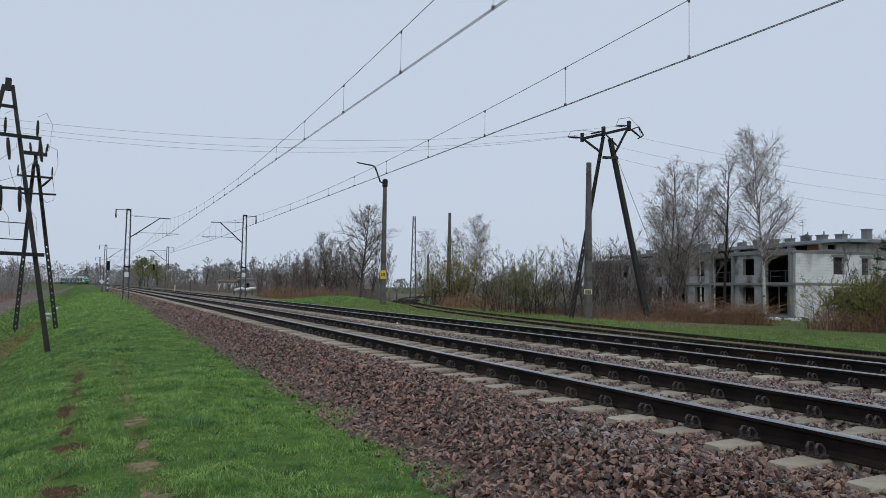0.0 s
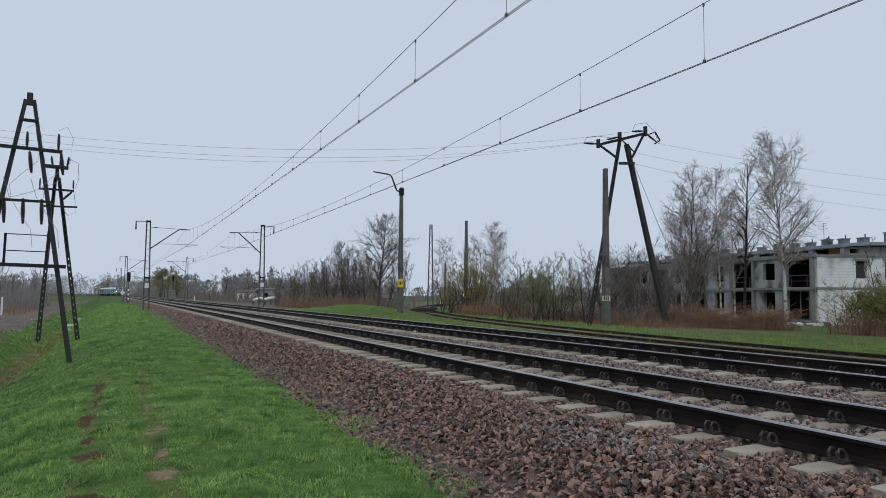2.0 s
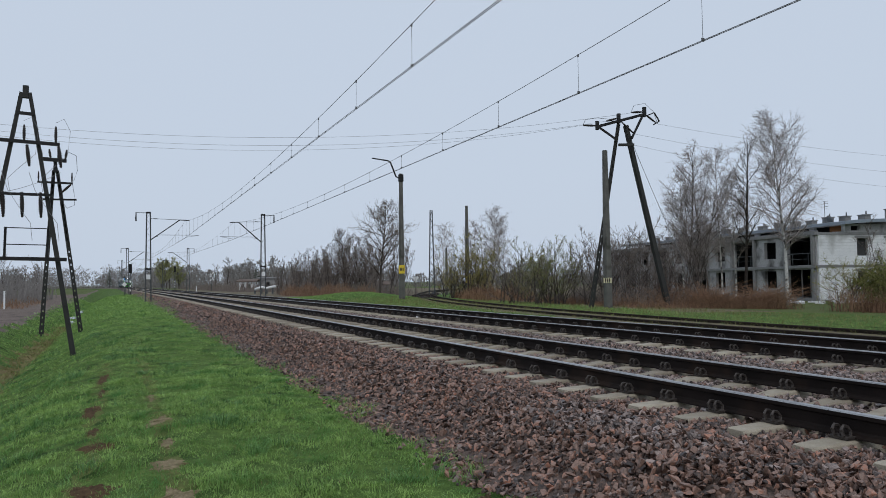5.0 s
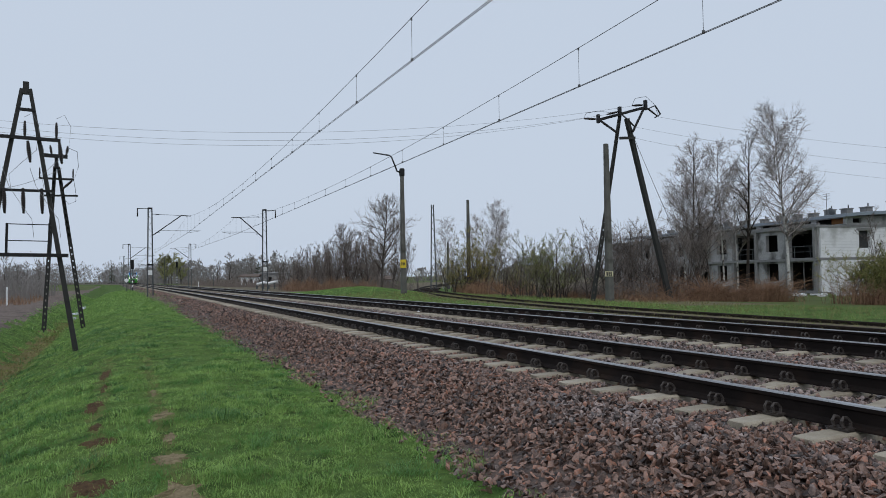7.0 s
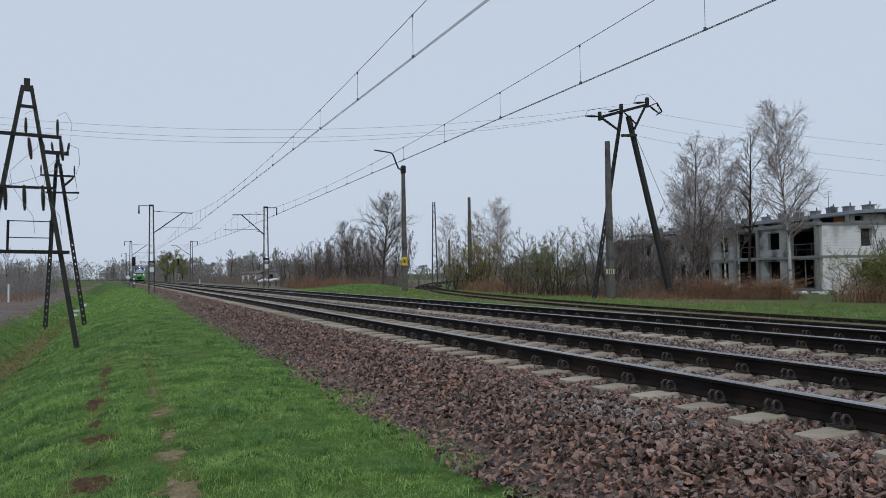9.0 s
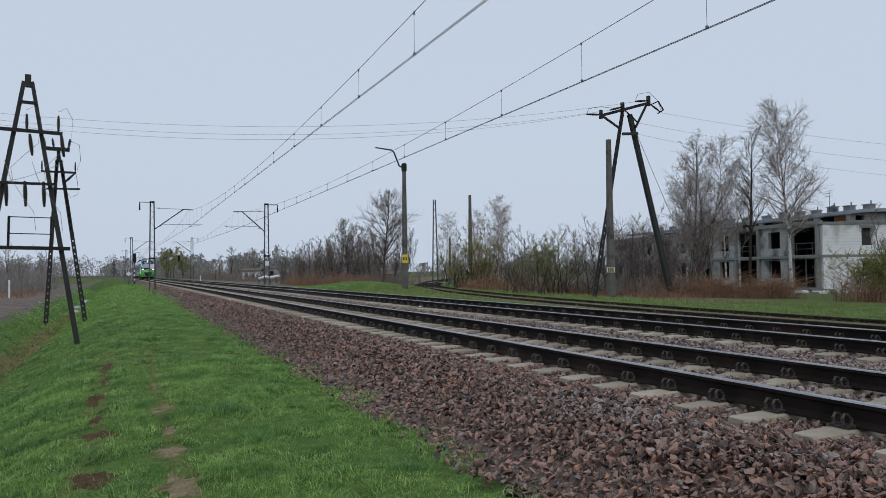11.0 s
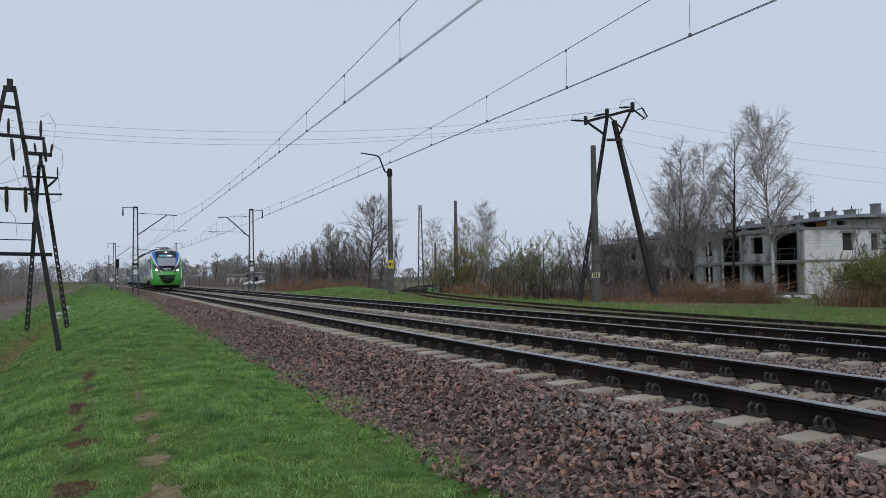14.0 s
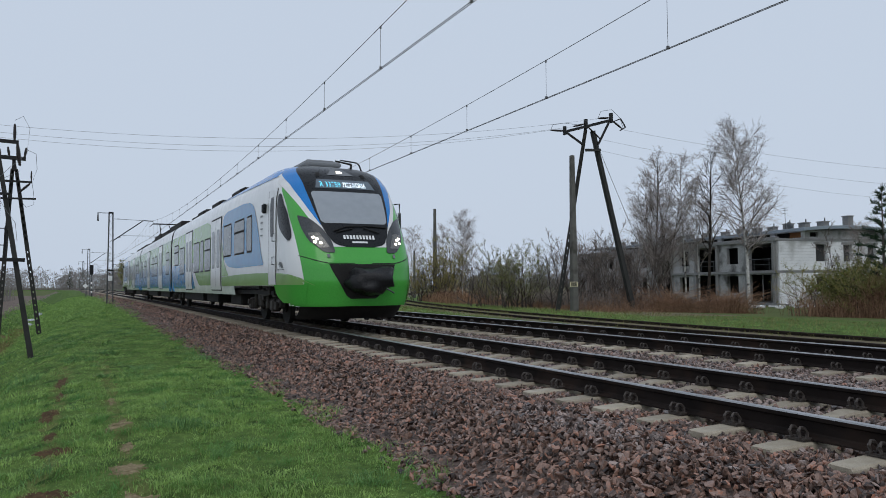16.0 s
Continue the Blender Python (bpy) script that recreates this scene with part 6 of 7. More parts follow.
def grid_part(name, P, mat, parent, back=False, label="", hide=None):
    n, m = P.shape[:2]
    i = (np.arange(n - 1)[:, None] * m + np.arange(m - 1)[None]).ravel()
    f = np.stack([i, i + 1, i + m + 1, i + m], 1)
    if hide is not None:
        f = f[~hide.ravel()]
    me = mesh_of(name, flipped(P.reshape(-1, 3), back), f, mat, None, True)
    return part(name, me, None, parent, label)


def front_patch(name, rows, mat, parent, off=0.006, cols=18, back=False, fine=26, label=""):
    """A panel on the nose, from rows of height, left edge and right edge across."""
    zs, a, b = np.array(rows, float).T
    z = np.linspace(zs[0], zs[-1], fine)
    if zs[0] > zs[-1]:
        zs, a, b = zs[::-1], a[::-1], b[::-1]
    k = np.linspace(0, 1, cols)[None]
    w = np.interp(z, zs, a)[:, None] * (1 - k) + np.interp(z, zs, b)[:, None] * k
    lim = eased(z, HW)[:, None] * 0.998
    w = np.clip(w, -lim, lim)
    Z = np.repeat(z[:, None], cols, 1)
    e = 1e-3
    nw = (nose_s(np.clip(w + e, -lim, lim), Z) - nose_s(np.clip(w - e, -lim, lim), Z)) / (2 * e)
    nz = (nose_s(w, Z + e) - nose_s(w, Z - e)) / (2 * e)
    nw = np.clip(nw, -6, 6)
    N = np.stack([nw, -np.ones_like(nw), nz], -1)
    N /= np.linalg.norm(N, axis=-1, keepdims=True)
    P = np.stack([w, nose_s(w, Z), Z], -1) + off * N
    return grid_part(name, P, mat, parent, back, label)


def side_patch(name, rows, mat, parent, side, off=0.006, cols=14, back=False, fine=16, label=""):
    """A panel on the flank, from rows of height, front edge and rear edge along the train."""
    zs, a, b = np.array(rows, float).T
    z = np.linspace(zs[0], zs[-1], fine)
    k = np.linspace(0, 1, cols)[None]
    s = np.interp(z, zs, a)[:, None] * (1 - k) + np.interp(z, zs, b)[:, None] * k
    Z = np.repeat(z[:, None], cols, 1)
    w = side * (side_w(s, Z) + off)
    return grid_part(name, np.stack([w, s - off * 0.5, Z], -1), mat, parent, back, label)


def body_shell(parent, back):
    """The driving car's shell: nose and flanks up to the joint."""
    z = np.array([0.5, 0.6, 0.7, 0.72, 0.85, 0.95, 1.1, 1.3, 1.5, 1.75, 2.0, 2.25, 2.5, 2.75, 3.0, 3.2, 3.4, 3.55, 3.66, 3.76, 3.84, 3.9, 3.95, 3.985])
    t = np.concatenate([np.linspace(0, 0.8, 17), 1 - 0.2 * np.linspace(1, 0, 14)[1:] ** 2])
    fr = np.concatenate([-t[::-1], t[1:]])
    P, along = [], np.array([23.0, 15.0, 8.0, 7.3, 5.0, 3.6])
    for q in z:
        hw = float(eased(q, HW))
        w = fr * hw
        front = np.stack([w, nose_s(w, np.full_like(w, q)), np.full_like(w, q)], -1)
        tail = float(eased(q, TIP)) + DEEP
        a = np.where(along < tail, tail + 0.02, along)
        left = np.stack([np.full(6, -hw), a, np.full(6, q)], -1)
        right = np.stack([np.full(6, hw), a[::-1], np.full(6, q)], -1)
        P.append(np.concatenate([left, front, right]))
    P = np.array(P)
    c = (P[:-1, :-1] + P[1:, 1:]) / 2
    hide = ((c[..., 2] < 0.94) & (c[..., 1] > 2.35) & (c[..., 1] < 7.3)) | ((c[..., 2] < 0.71) & (c[..., 1] > 2.35))
    shell = grid_part("car_body", P, [M_BODY], parent, back, "grey white driving car body", hide)
    roof = np.stack([np.stack([np.linspace(-0.42, 0.42, 5), np.full(5, s), np.full(5, 3.985)], -1) for s in (3.35, 8.0, 23.0)])
    grid_part("roof_strip", roof, M_ROOFGREY, parent, back)
    return shell


def middle_shell(parent):
    z = np.array([0.7, 0.95, 1.5, 2.0, 2.5, 2.75, 3.0, 3.2, 3.4, 3.55, 3.66, 3.76, 3.84, 3.9, 3.95, 3.985])
    hw = eased(z, HW)
    ring = np.concatenate([np.stack([-hw, z], -1), np.stack([hw, z], -1)[::-1]])
    P = np.stack([np.stack([ring[:, 0], np.full(len(ring), s), ring[:, 1]], -1) for s in (23.5, 33.0, 42.7)])
    grid_part("car_body", P, [M_BODY], parent, False, "grey white middle car body")


def window(parent, side, s0, s1, z0, z1, back, bar=False):
    frame_ = side_patch("window_frame", [(z0 - 0.05, s0 + 0.0, s1 - 0.0), (z0, s0 - 0.05, s1 + 0.05), (z1, s0 - 0.05, s1 + 0.05), (z1 + 0.05, s0, s1)], M_MATTE, parent, side, 0.012, 5, back, 9)
    side_patch("pane", [(z0, s0 + 0.03, s1 - 0.03), (z0 + 0.04, s0, s1), (z1 - 0.04, s0, s1), (z1, s0 + 0.03, s1 - 0.03)], M_PANE, frame_, side, 0.018, 5, back, 9)
    if bar:
        zb = z0 + 0.66 * (z1 - z0)
        side_patch("transom", [(zb - 0.03, s0, s1), (zb + 0.03, s0, s1)], M_MATTE, frame_, side, 0.024, 3, back, 3)


def doorway(parent, side, s0, s1, back):
    mid = (s0 + s1) / 2
    side_patch("door_surround", [(0.8, s0 - 0.07, s1 + 0.07), (3.22, s0 - 0.07, s1 + 0.07)], M_MATTE, parent, side, 0.012, 5, back, 12)
    for a, b in ((s0, mid - 0.015), (mid + 0.015, s1)):
        leaf = side_patch("door_leaf", [(0.84, a, b), (3.16, a, b)], M_BODY, parent, side, 0.022, 4, back, 12, "pale grey sliding door leaf")
        side_patch("door_window", [(1.55, a + 0.24, b - 0.24), (1.6, a + 0.2, b - 0.2), (2.75, a + 0.2, b - 0.2), (2.8, a + 0.24, b - 0.24)], M_PANE, leaf, side, 0.03, 4, back, 9)


def wheels(parent, s, cover):
    bm = bmesh.new()
    for side in (-1, 1):
        box(bm, (side * 1.02, s, 0.52), (0.16, 3.5, 0.22), 0.03)
        box(bm, (side * 1.08, s, 0.72), (0.2, 0.7, 0.34), 0.05)
        for d in (-1.25, 1.25):
            box(bm, (side * 1.08, s + d, 0.46), (0.24, 0.34, 0.3), 0.05)
            tube(bm, [(side * 1.12, s + d * 0.55, 0.35), (side * 1.12, s + d * 0.55, 0.85)], 0.07, 8)
        tube(bm, [(side * 1.16, s - 0.25, 0.4), (side * 1.16, s + 0.1, 0.95)], 0.05, 8)
    box(bm, (0, s, 0.55), (2.0, 0.7, 0.3), 0.03)
    rng = random.Random(int(s * 10))
    for side in (-1, 1):
        for k in range(9):
            box(bm, (side * rng.uniform(1.05, 1.24), s + rng.uniform(-2.1, 2.1), rng.uniform(0.4, 0.85)), (rng.uniform(0.06, 0.2), rng.uniform(0.08, 0.4), rng.uniform(0.06, 0.3)), 0.015)
        tube(bm, [(side * 1.2, s - 2.0, 0.78), (side * 1.24, s - 0.6, 0.7), (side * 1.2, s + 0.7, 0.82), (side * 1.2, s + 2.0, 0.75)], 0.025, 6)
    bogie = part("bogie", bm, M_BOGIE, parent, "dark grimy bogie frame")
    for d in (-1.25, 1.25):
        for side in (-1, 1):
            bm = bmesh.new()
            m = Matrix.Translation((side * 0.74, s + d, 0.425)) @ Matrix.Rotation(math.pi / 2, 4, "Y")
            bmesh.ops.create_cone(bm, cap_ends=True, segments=28, radius1=0.425, radius2=0.425, depth=0.12, matrix=m)
            bmesh.ops.create_cone(bm, cap_ends=True, segments=28, radius1=0.14, radius2=0.14, depth=0.2, matrix=m)
            part("wheel", bm, M_MATTE, bogie)


def lettering(text, high, w0, w1, z, mat, parent, off, back=False):
    """Words laid on the nose, with Blender's own font."""
    cu = bpy.data.curves.new("words", "FONT")
    cu.body, cu.size, cu.resolution_u = text, 1.0, 2
    tmp = bpy.data.objects.new("words", cu)
    scene.collection.objects.link(tmp)
    bpy.context.view_layer.update()
    me = bpy.data.meshes.new_from_object(tmp.evaluated_get(bpy.context.evaluated_depsgraph_get()))
    bpy.data.objects.remove(tmp)
    co = np.array([v.co for v in me.vertices])
    co = (co - co.min(0)) / np.maximum(co.max(0) - co.min(0), 1e-6)
    W, Z = w0 + (w1 - w0) * co[:, 0], z + high * (co[:, 1] - 0.5)
    P = flipped(np.stack([W, nose_s(W, Z) - off, Z], -1), back)
    me.vertices.foreach_set("co", P.astype(np.float32).ravel())
    me.materials.clear()
    me.materials.append(mat)
    me.update()
    return part("lettering", me, None, parent)


def cab(train, back):
    body_shell(train, back)
    # the green front, from the bumper up to the roof pillars
    paint = [(0.5, -1.4, 1.4), (1.0, -1.22, 1.22), (1.4, -1.265, 1.265), (1.78, -1.29, 1.29), (2.04, -1.30, 1.30), (2.51, -1.33, 1.33), (2.73, -1.335, 1.335), (3.13, -1.345, 1.345), (3.4, -1.315, 1.315)]
    front_patch("front_panel", paint, M_GREEN, train, 0.004, 90, back, 80, "bright green moulded front panel")
    MASK = [(1.785, 0.32), (1.81, 0.47), (1.87, 0.595), (2.05, 0.70), (2.29, 0.79), (2.7, 0.88), (3.13, 0.94), (3.62, 0.98), (3.76, 0.92), (3.84, 0.77)]
    mask = front_patch("front_mask", [(z, -w, w) for z, w in MASK], M_BLACK, train, 0.016, 40, back, 60, "glossy black windscreen surround")
    zs = np.linspace(2.28, 3.84, 20)
    mw = np.interp(zs, *zip(*MASK))
    bo = np.maximum(np.interp(zs, (2.28, 2.45, 2.7, 3.14, 3.46, 3.6, 3.84), (0.79, 0.88, 1.0, 1.16, 1.24, 1.24, 1.04)), mw + 0.005)
    zw = np.linspace(1.79, 3.62, 30)
    wo = np.interp(zw, (1.79, 2.18, 2.49, 2.97, 3.25, 3.41, 3.62), (0.61, 0.85, 1.03, 1.23, 1.325, 1.35, 1.27))
    wi = np.maximum(np.interp(zw, *zip(*MASK)) - 0.02, 0.3)
    for s in (-1, 1):
        a = lambda lo, hi: [(z, *(sorted((s * p, s * q)))) for z, p, q in zip(lo[0], lo[1], hi)]
        front_patch("white_stripe", a((zw, wi), wo), M_WHITE, train, 0.008, 10, back, 60, "white flash along the pillar")
        front_patch("blue_pillar", a((zs, mw - 0.01), bo), M_BLUE, train, 0.012, 10, back, 50, "bright blue corner pillar")
    ws = [(2.325, -0.70, 0.70), (2.37, -0.775, 0.775), (2.6, -0.81, 0.81), (3.05, -0.85, 0.85), (3.10, -0.80, 0.80)]
    front_patch("windscreen", ws, M_SCREEN, mask, 0.022, 24, back, 30, "large windscreen coloured pale for reflected sky")
    front_patch("display_panel", [(3.19, -0.72, 0.72), (3.42, -0.64, 0.64)], M_DISPLAY, mask, 0.022, 14, back, 8)
    front_patch("lamp_panel", [(3.55, -0.33, 0.33), (3.74, -0.13, 0.13)], M_ROOFGREY, mask, 0.024, 8, back, 8)
    front_patch("top_headlight", [(3.61, -0.075, 0.075), (3.66, -0.055, 0.055)], M_LAMP if not back else M_LENS, mask, 0.034, 6, back, 5, "lit upper headlight")
    for s in (-1, 1):
        front_patch("camera_eye", [(3.5, *sorted((s * 0.52, s * 0.61))), (3.6, *sorted((s * 0.50, s * 0.59)))], M_MATTE, mask, 0.03, 4, back, 4)
    if not back:
        lettering("R 33759", 0.135, -0.60, -0.10, 3.305, M_LEDBLUE, mask, 0.034)
        lettering("PRZEWORSK", 0.135, -0.05, 0.52, 3.305, M_LED, mask, 0.034)
        for k in range(10):
            front_patch("plate_mark", [(1.955, -0.36 + 0.075 * k, -0.31 + 0.075 * k), (2.045, -0.36 + 0.075 * k, -0.31 + 0.075 * k)], M_WHITE, mask, 0.03, 3, back, 3)
        front_patch("maker_plate", [(1.865, -0.18, 0.18), (1.905, -0.18, 0.18)], M_WHITE, mask, 0.03, 6, back, 3)
    # wiper
    bm = bmesh.new()
    for pts in ([(-0.55, 2.15), (-0.25, 2.26), (0.25, 2.28), (0.72, 2.25)], [(-0.50, 2.12), (-0.1, 2.22)], [(0.5, 2.12), (0.15, 2.24)]):
        q = [flipped((w, float(nose_s(w, z)) - 0.05, z), back) for w, z in pts]
        tube(bm, q, 0.014, 6)
    part("wiper", bm, M_MATTE, mask)
    for s in (-1, 1):
        L = [(1.655, 0.62, 0.78), (1.69, 0.60, 0.86), (1.9, 0.635, 1.07), (2.02, 0.68, 1.12), (2.22, 0.80, 1.175), (2.43, 0.99, 1.20), (2.51, 1.17, 1.20)]
        lamp = front_patch("headlight", [(z, *sorted((s * a, s * b))) for z, a, b in L], M_LENS, train, 0.02, 12, back, 26, "slanted headlight behind dark glass")
        front_patch("lamp_reflector", [(1.76, *sorted((s * 0.70, s * 0.92))), (1.9, *sorted((s * 0.76, s * 1.03))), (2.1, *sorted((s * 0.86, s * 1.08)))], M_LAMPSOFT if not back else M_ROOFGREY, lamp, 0.026, 5, back, 5)
        for z, w in ((1.86, 0.87), (1.95, 0.93), (1.88, 0.98), (1.99, 0.99)):
            front_patch("lamp_bulb", [(z - 0.025, *sorted((s * (w - 0.02), s * (w + 0.02)))), (z, *sorted((s * (w - 0.035), s * (w + 0.035)))), (z + 0.025, *sorted((s * (w - 0.02), s * (w + 0.02))))], M_LAMP if not back else M_ROOFGREY, lamp, 0.034, 4, back, 5, "small lit headlamp")
        front_patch("lifting_eye", [(1.54, *sorted((s * 0.72, s * 0.78))), (1.62, *sorted((s * 0.72, s * 0.78)))], M_ROOFGREY, train, 0.03, 3, back, 3)
        # the seam between bumper and front, and the bumper's edge
        front_patch("bumper_seam", [(1.42, *sorted((s * 0.2, s * 0.78))), (1.435, *sorted((s * 0.2, s * 0.80)))], M_MATTE, train, 0.012, 12, back, 3)
        q = np.linspace(0.78, 1.30, 14)
        zc = 1.43 + 0.17 * ((q - 0.78) / 0.52) ** 1.4
        W, Z = np.stack([q, q]) * s, np.stack([zc, zc + 0.018])
        grid_part("bumper_seam", np.stack([W * 1.003, nose_s(W, Z) - 0.012, Z], -1), M_MATTE, train, back)
        side_patch("cab_side_window", [(1.96, 1.12, 1.2), (2.02, 1.06, 1.33), (2.16, 1.12, 1.6), (2.31, 1.22, 1.85), (2.6, 1.42, 1.98), (2.85, 1.68, 2.02), (3.05, 1.86, 2.04), (3.1, 1.92, 2.02)], M_BLACK, train, s, 0.014, 10, back, 18, "dark curved cab side window")
        door = side_patch("cab_door", [(0.98, 2.15, 2.85), (3.25, 2.15, 2.85)], M_BODY, train, s, 0.016, 6, back, 14, "white cab door")
        side_patch("door_gap", [(0.98, 2.11, 2.15), (3.25, 2.11, 2.15)], M_MATTE, door, s, 0.012, 3, back, 14)
        side_patch("door_gap", [(0.98, 2.85, 2.89), (3.25, 2.85, 2.89)], M_MATTE, door, s, 0.012, 3, back, 14)
        side_patch("door_pane", [(2.12, 2.38, 2.62), (2.2, 2.34, 2.66), (2.98, 2.34, 2.66), (3.06, 2.38, 2.62)], M_BLACK, door, s, 0.022, 4, back, 10)
        for z in (1.45, 2.0):
            bm = bmesh.new()
            p = [flipped((s * (float(side_w(2.25, z)) + o), 2.25, z + d), back) for o, d in ((0.01, 0), (0.07, 0.0), (0.07, 0.18), (0.01, 0.18))]
            tube(bm, p, 0.014, 6)
            part("door_handle", bm, M_STEEL, door, "steel grab handle")
        # rear-view camera pod
        bm = bmesh.new()
        c = flipped((s * 1.47, 3.2, 2.86), back)
        box(bm, c, (0.12, 0.16, 0.24), 0.04)
        part("mirror_pod", bm, M_BLACK, train)
    # flank colours: low green band, crest
    for s in (-1, 1):
        side_patch("green_band", [(0.96, 0.30, 9.3), (1.0, 0.36, 9.3), (1.12, 0.55, 9.3), (1.2, 0.95, 9.3), (1.24, 1.7, 9.3), (1.27, 2.9, 8.2), (1.28, 4.5, 6.5)], M_SAGE, train, s, 0.009, 40, back, 14)
        side_patch("green_sweep", [(1.27, 8.1, 9.3), (1.45, 8.45, 9.3), (1.7, 8.9, 9.3), (2.1, 9.15, 9.3), (2.3, 9.27, 9.3)], M_SAGE, train, s, 0.009, 6, back, 14)
        side_patch("blue_field", [(1.47, 3.45, 6.9), (1.52, 3.45, 7.9), (1.62, 3.55, 8.5), (1.8, 3.7, 8.85), (2.2, 3.9, 9.1), (2.6, 4.15, 9.2), (2.9, 4.4, 9.2), (3.1, 4.7, 9.1), (3.2, 5.1, 8.9), (3.26, 5.9, 8.4)], M_SIDEBLUE, train, s, 0.009, 12, back, 30, "blue painted field round the windows")
        side_patch("roof_blue_edge", [(3.56, 2.55, 3.0), (3.62, 2.45, 5.0), (3.70, 2.4, 8.5), (3.78, 2.5, 11.5), (3.82, 2.7, 9.0)], M_BLUE, train, s, 0.01, 24, back, 12)
        side_patch("bumper_side", [(0.56, 0.55, 1.75), (0.72, 0.5, 2.2), (0.97, 0.4, 2.33)], M_GREEN, train, s, 0.012, 20, back, 8)
        for k, (a, b) in enumerate(((0.0, 0.5), (0.12, 0.44), (0.24, 0.38))):
            side_patch("crest", [(1.36 + 0.03 * k, 1.45 + a, 1.5 + a + 0.16), (1.5 + 0.0 * k, 1.62 + a * 0.5, 1.66 + a * 0.5)], M_ROOFGREY, train, s, 0.012, 3, back, 4)
        for k in range(6):
            side_patch("small_mark", [(1.31, 1.38 + 0.11 * k, 1.44 + 0.11 * k), (1.335, 1.38 + 0.11 * k, 1.44 + 0.11 * k)], M_ROOFGREY, train, s, 0.012, 3, back, 3)
        for k in range(4):
            side_patch("small_mark", [(2.2 + 0.16 * k, 3.5, 3.75), (2.24 + 0.16 * k, 3.5, 3.75)], M_ROOFGREY, train, s, 0.012, 3, back, 3)
        side_patch("sage_field", [(0.98, 11.45, 14.0), (1.2, 11.45, 14.7), (1.5, 11.45, 15.3), (1.9, 11.45, 15.75), (2.0, 11.45, 22.9), (2.9, 11.45, 22.9), (3.1, 11.6, 22.9), (3.22, 12.3, 22.9)], M_SAGE, train, s, 0.008, 16, back, 36, "soft green painted field")
        side_patch("blue_field", [(0.86, 15.2, 22.9), (1.2, 15.6, 22.9), (1.5, 16.0, 22.9), (1.92, 16.0, 22.9)], M_SIDEBLUE, train, s, 0.007, 12, back, 12)
        side_patch("white_sweep", [(0.78, 9.0, 22.9), (0.85, 9.0, 22.9)], M_BODY, train, s, 0.010, 12, back, 3)
        for s0, s1, bar in ((4.78, 5.40, False), (5.78, 7.15, True), (7.68, 8.92, False)):
            window(train, s, s0, s1, 1.9, 2.8, back, bar)
        for s0, s1, bar in ((11.55, 12.75, True), (13.1, 13.75, False), (14.1, 15.55, False), (18.4, 19.85, False)):
            window(train, s, s0, s1, 1.52, 2.6, back, bar)
        window(train, s, 20.4, 21.9, 1.95, 2.8, back, True)
        doorway(train, s, 9.45, 11.32, back)
        doorway(train, s, 16.05, 17.92, back)
    # air intake's shade as a flat black panel, coupler under its cover, apron
    front_patch("recess_shade", [(0.66, -0.28, 0.28), (0.72, -0.38, 0.38), (0.96, -0.52, 0.52), (1.27, -0.70, 0.70), (1.41, -0.76, 0.76)], M_MATTE, train, 0.010, 26, back, 18, "flat black panel for the shade of the coupler recess")
    rng = np.random.default_rng(7)
    bm = bmesh.new()
    bmesh.ops.create_icosphere(bm, subdivisions=3, radius=1.0)
    for v in bm.verts:
        d = v.co.normalized()
        r = 1 + 0.16 * math.sin(5 * d.x + 2 * d.z) * math.cos(4 * d.z) + 0.10 * math.sin(11 * d.z + 5 * d.x + 6 * d.y)
        c = Vector((abs(d.x) ** 0.6 * (1 if d.x > 0 else -1), d.y, abs(d.z) ** 0.65 * (1 if d.z > 0 else -1)))
        v.co = flipped((0.50 * c.x * r + 0.13, 0.05 + 0.46 * c.y * r, 1.06 + 0.28 * c.z * r + 0.04 * c.x), back)
    for f in bm.faces:
        f.smooth = True
    part("coupler_cover", bm, M_BAG, train, "black crumpled tarpaulin over the coupler")
    bm = bmesh.new()
    tube(bm, [flipped((0.3, -0.28, 0.92), back), flipped((0.52, -0.34, 0.78), back)], 0.02, 6)
    part("coupler_lever", bm, M_STEEL, train)
    W = np.linspace(-1.2, 1.2, 22)
    P = np.stack([np.stack([W, nose_s(W, np.full_like(W, 0.5)) + 0.14 + o, np.full_like(W, z)], -1) for z, o in ((0.55, 0), (0.38, 0.2), (0.2, 0.5))])
    grid_part("apron", P, M_MATTE, train, back, "black lower apron")
    bm = bmesh.new()
    for w in (0.35, 0.62):
        box(bm, flipped((w, 0.9, 0.26), back), (0.1, 0.1, 0.2), 0.02)
    part("rail_guard", bm, M_MATTE, train)
    wheels(train, LONG - 4.85 if back else 4.85, False)
    # roof fairing, air unit, gear boxes
    bm = bmesh.new()
    box(bm, flipped((0, 4.0, 4.04), back), (0.95, 2.0, 0.16), 0.06)
    box(bm, flipped((0, 4.0, 4.15), back), (0.75, 1.4, 0.08), 0.03)
    part("roof_air_unit", bm, M_ROOFGREY, train, "grey roof air-conditioning unit")
    for s0, s1, w, h in ((6.4, 7.2, 1.2, 0.14), (7.6, 9.4, 1.3, 0.2), (9.8, 11.4, 1.5, 0.26), (12.0, 13.6, 1.4, 0.2), (14.0, 15.6, 1.5, 0.28), (16.2, 17.2, 1.2, 0.16), (17.8, 19.4, 1.5, 0.28), (19.9, 21.8, 1.4, 0.24)):
        bm = bmesh.new()
        box(bm, flipped((0, (s0 + s1) / 2, 3.95 + h / 2), back), (w, s1 - s0, h), 0.05)
        for k in range(3):
            box(bm, flipped((0, s0 + (k + 0.5) * (s1 - s0) / 3, 3.95 + h + 0.02), back), (w * 0.8, (s1 - s0) * 0.22, 0.06), 0.0)
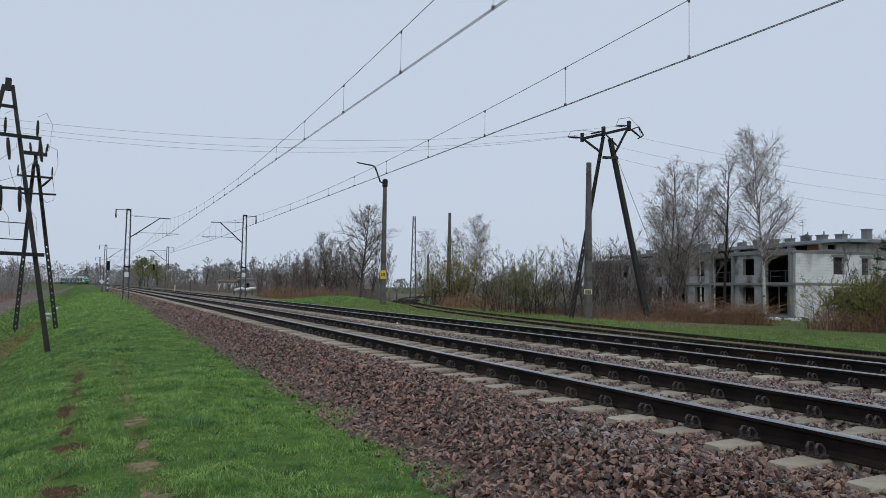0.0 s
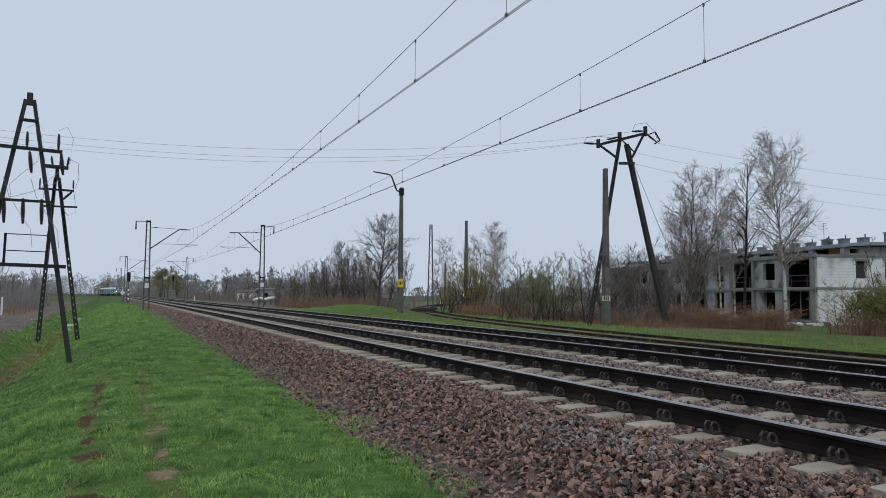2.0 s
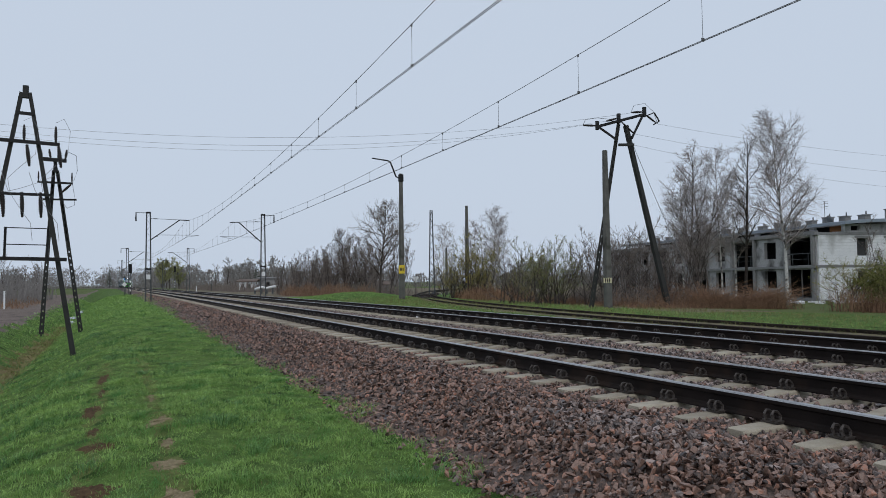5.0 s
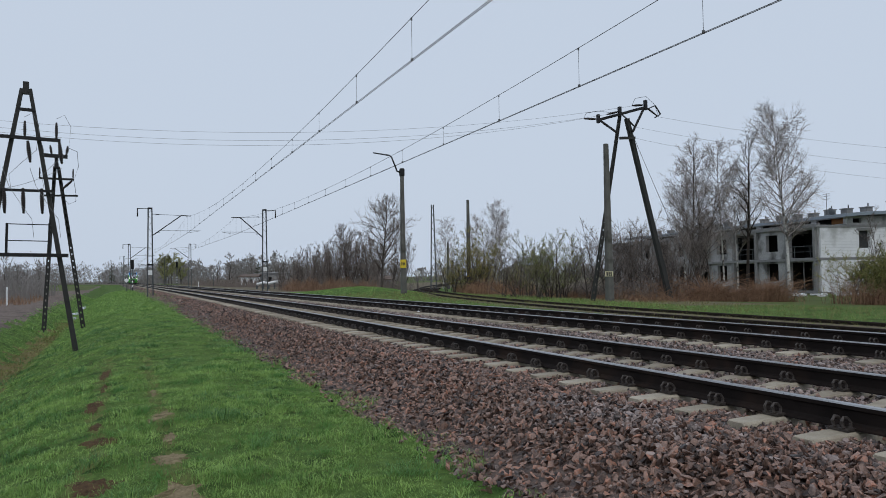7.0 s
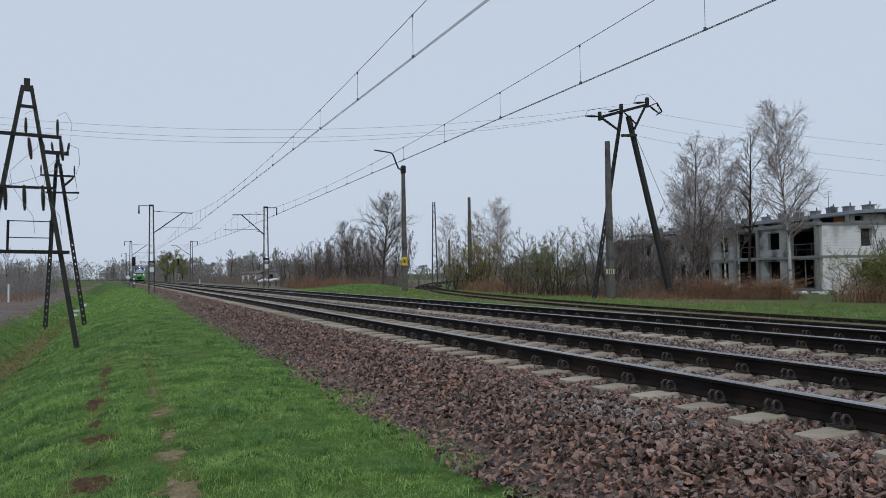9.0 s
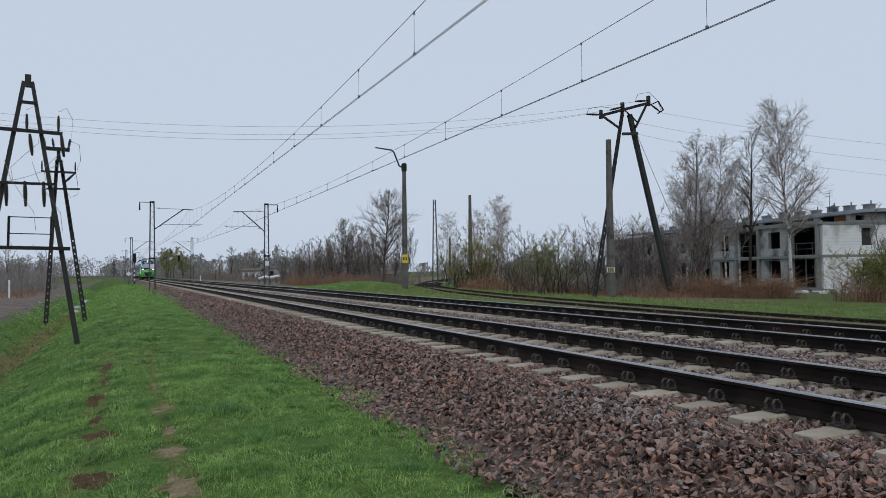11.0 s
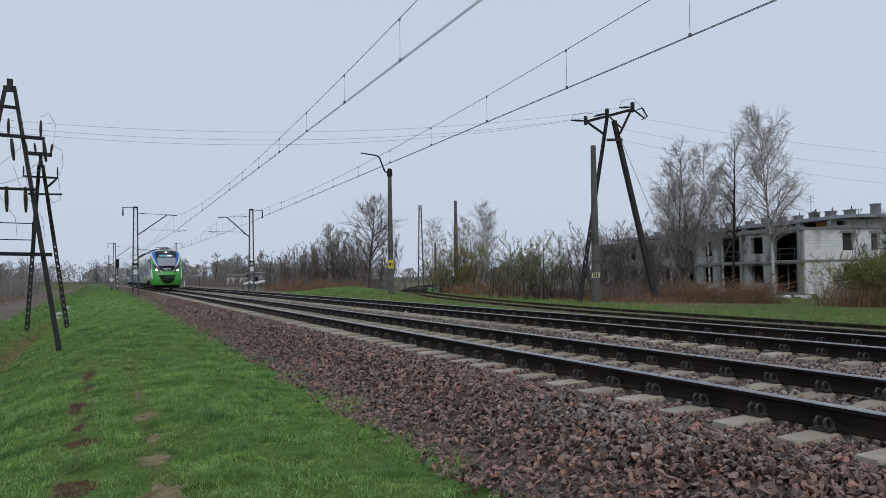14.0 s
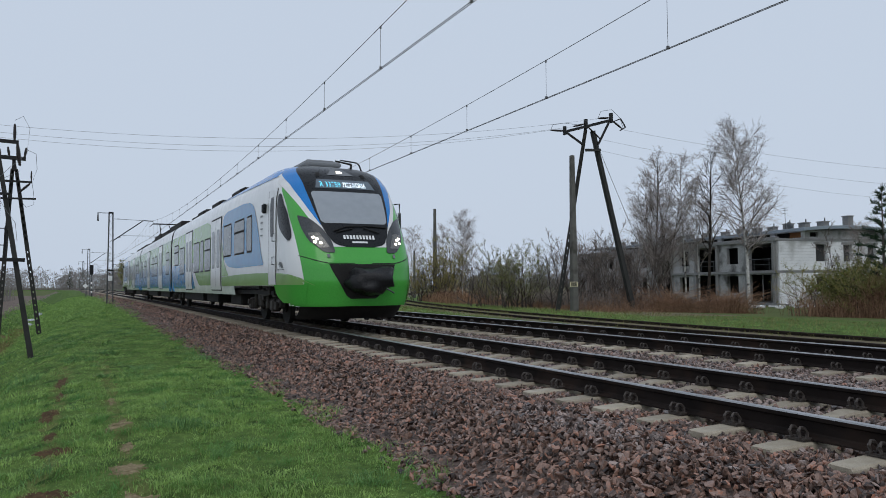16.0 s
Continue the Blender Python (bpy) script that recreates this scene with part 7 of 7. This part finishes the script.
        part("roof_unit", bm, M_MATTE, train, "dark roof equipment box")
    if not back:
        bm = bmesh.new()
        tube(bm, [(0.62, 2.75, 3.80), (0.58, 2.6, 4.0), (0.12, 2.45, 4.04)], [0.035, 0.03, 0.02], 6)
        part("antenna", bm, M_MATTE, train)
        bm = bmesh.new()
        tube(bm, [(1.43, 1.9, 2.35), (1.52, 1.7, 2.4), (1.52, 1.7, 2.95), (1.46, 1.9, 2.95)], 0.018, 6)
        part("grab_rail", bm, M_MATTE, train)


def pantograph(train, s, raised):
    bm = bmesh.new()
    top = 5.42 if raised else 4.55
    box(bm, (0, s, 4.12), (1.5, 1.9, 0.14), 0.02)
    for w in (-0.5, 0.5):
        tube(bm, [(w, s + 0.8, 4.2), (w * 0.7, s - 0.9, (4.2 + top) / 2 - 0.1)], 0.035, 6)
        tube(bm, [(w * 0.7, s - 0.9, (4.2 + top) / 2 - 0.1), (w * 0.6, s + 0.5, top)], 0.03, 6)
    for d in (0.3, 0.7):
        tube(bm, [(-0.95, s + d, top - 0.2), (-0.75, s + d, top), (0.75, s + d, top), (0.95, s + d, top - 0.2)], 0.03, 6)
    part("pantograph", bm, M_MATTE, train, "raised pantograph" if raised else "lowered pantograph")


def build_train():
    train = thing("electric_train", (NEAR, 15.02, 0), "green, blue and grey three-car electric train with lit headlights", "train")
    cab(train, False)
    cab(train, True)
    middle_shell(train)
    for s in (-1, 1):
        side_patch("sage_field", [(2.05, 23.6, 42.6), (3.22, 23.6, 42.6)], M_SAGE, train, s, 0.008, 8, False, 14)
        side_patch("blue_field", [(0.86, 23.6, 42.6), (2.05, 23.6, 42.6)], M_SIDEBLUE, train, s, 0.008, 8, False, 14)
        for s0 in (24.2, 30.2, 32.2, 37.6, 40.6):
            window(train, s, s0, s0 + 1.4, 1.6, 2.65, False, True)
        for s0 in (27.5, 34.9):
            doorway(train, s, s0, s0 + 1.88, False)
    for g0, g1 in ((22.95, 23.55), (42.65, 43.25)):
        P = np.stack([np.stack([np.concatenate([-eased(np.linspace(0.75, 3.9, 14), HW), eased(np.linspace(3.9, 0.75, 14), HW)]) * 0.94, np.full(28, s), np.concatenate([np.linspace(0.75, 3.9, 14), np.linspace(3.9, 0.75, 14)])], -1) for s in np.linspace(g0, g1, 5)])
        P[1::2, :, 0] *= 0.97
        grid_part("gangway_bellows", P, M_MATTE, train, False, "black folding gangway between cars")
        for d in (-0.75, 0.75):
            for s in (-1, 1):
                part("step_lamp_box", boxed(((s * 1.36, (g0 + g1) / 2 + d, 0.95), (0.16, 0.5, 0.5)), bevel=0.05), M_SIDEBLUE, train)
    wheels(train, 23.25, True)
    wheels(train, 42.95, True)
    for s0, s1 in ((7.6, 9.2), (11.6, 14.0), (15.0, 20.3), (26.5, 31.0), (33.0, 39.0), (46.0, 51.0), (54.0, 58.5)):
        bm = bmesh.new()
        box(bm, (0, (s0 + s1) / 2, 0.56), (2.3, s1 - s0, 0.36), 0.04)
        part("underfloor_box", bm, M_MATTE, train, "dark underfloor equipment box")
    bm = bmesh.new()
    box(bm, (0, 33.1, 0.78), (2.5, 60, 0.1))
    part("underfloor", bm, M_MATTE, train)
    for s0, s1, h in ((24.5, 29.5, 0.36), (30.2, 34.0, 0.3), (34.6, 38.6, 0.36)):
        bm = bmesh.new()
        box(bm, (0, (s0 + s1) / 2, 3.95 + h / 2), (1.7, s1 - s0, h), 0.05)
        part("roof_unit", bm, M_MATTE, train)
    pantograph(train, 40.6, True)
    return train


TRAIN = build_train()


# ---- what moves ----
def train_at(y):
    """The train's pose with its nose y metres along the line; it lies along the bend."""
    x0, x1 = NEAR + float(bend(y)), NEAR + float(bend(y + 60))
    return pose(x0, y, 0, 0, 0, -math.degrees(math.atan2(x1 - x0, 60)))


def motions():
    walk(TRAIN, [(t, train_at(y)) for t, y in (
        (0.0, 412), (0.5, 402), (1.0, 392), (1.5, 382), (2.0, 372), (2.5, 361.5), (3.0, 351), (3.5, 340), (4.0, 329), (4.5, 317.5), (5.0, 306), (5.5, 294), (6.0, 282),
        (6.5, 270), (7.0, 257.5), (7.5, 245), (8.0, 232), (8.5, 219.5), (9.0, 207), (9.5, 194.6), (10.0, 182.3), (10.5, 170), (11.0, 157.6), (11.5, 145), (12.0, 131.2),
        (12.5, 117.0), (13.0, 102.8), (13.5, 88.6), (14.0, 74.4), (14.5, 60.2), (15.0, 45.8), (15.5, 30.7), (16.0, 15.02))])


motions()
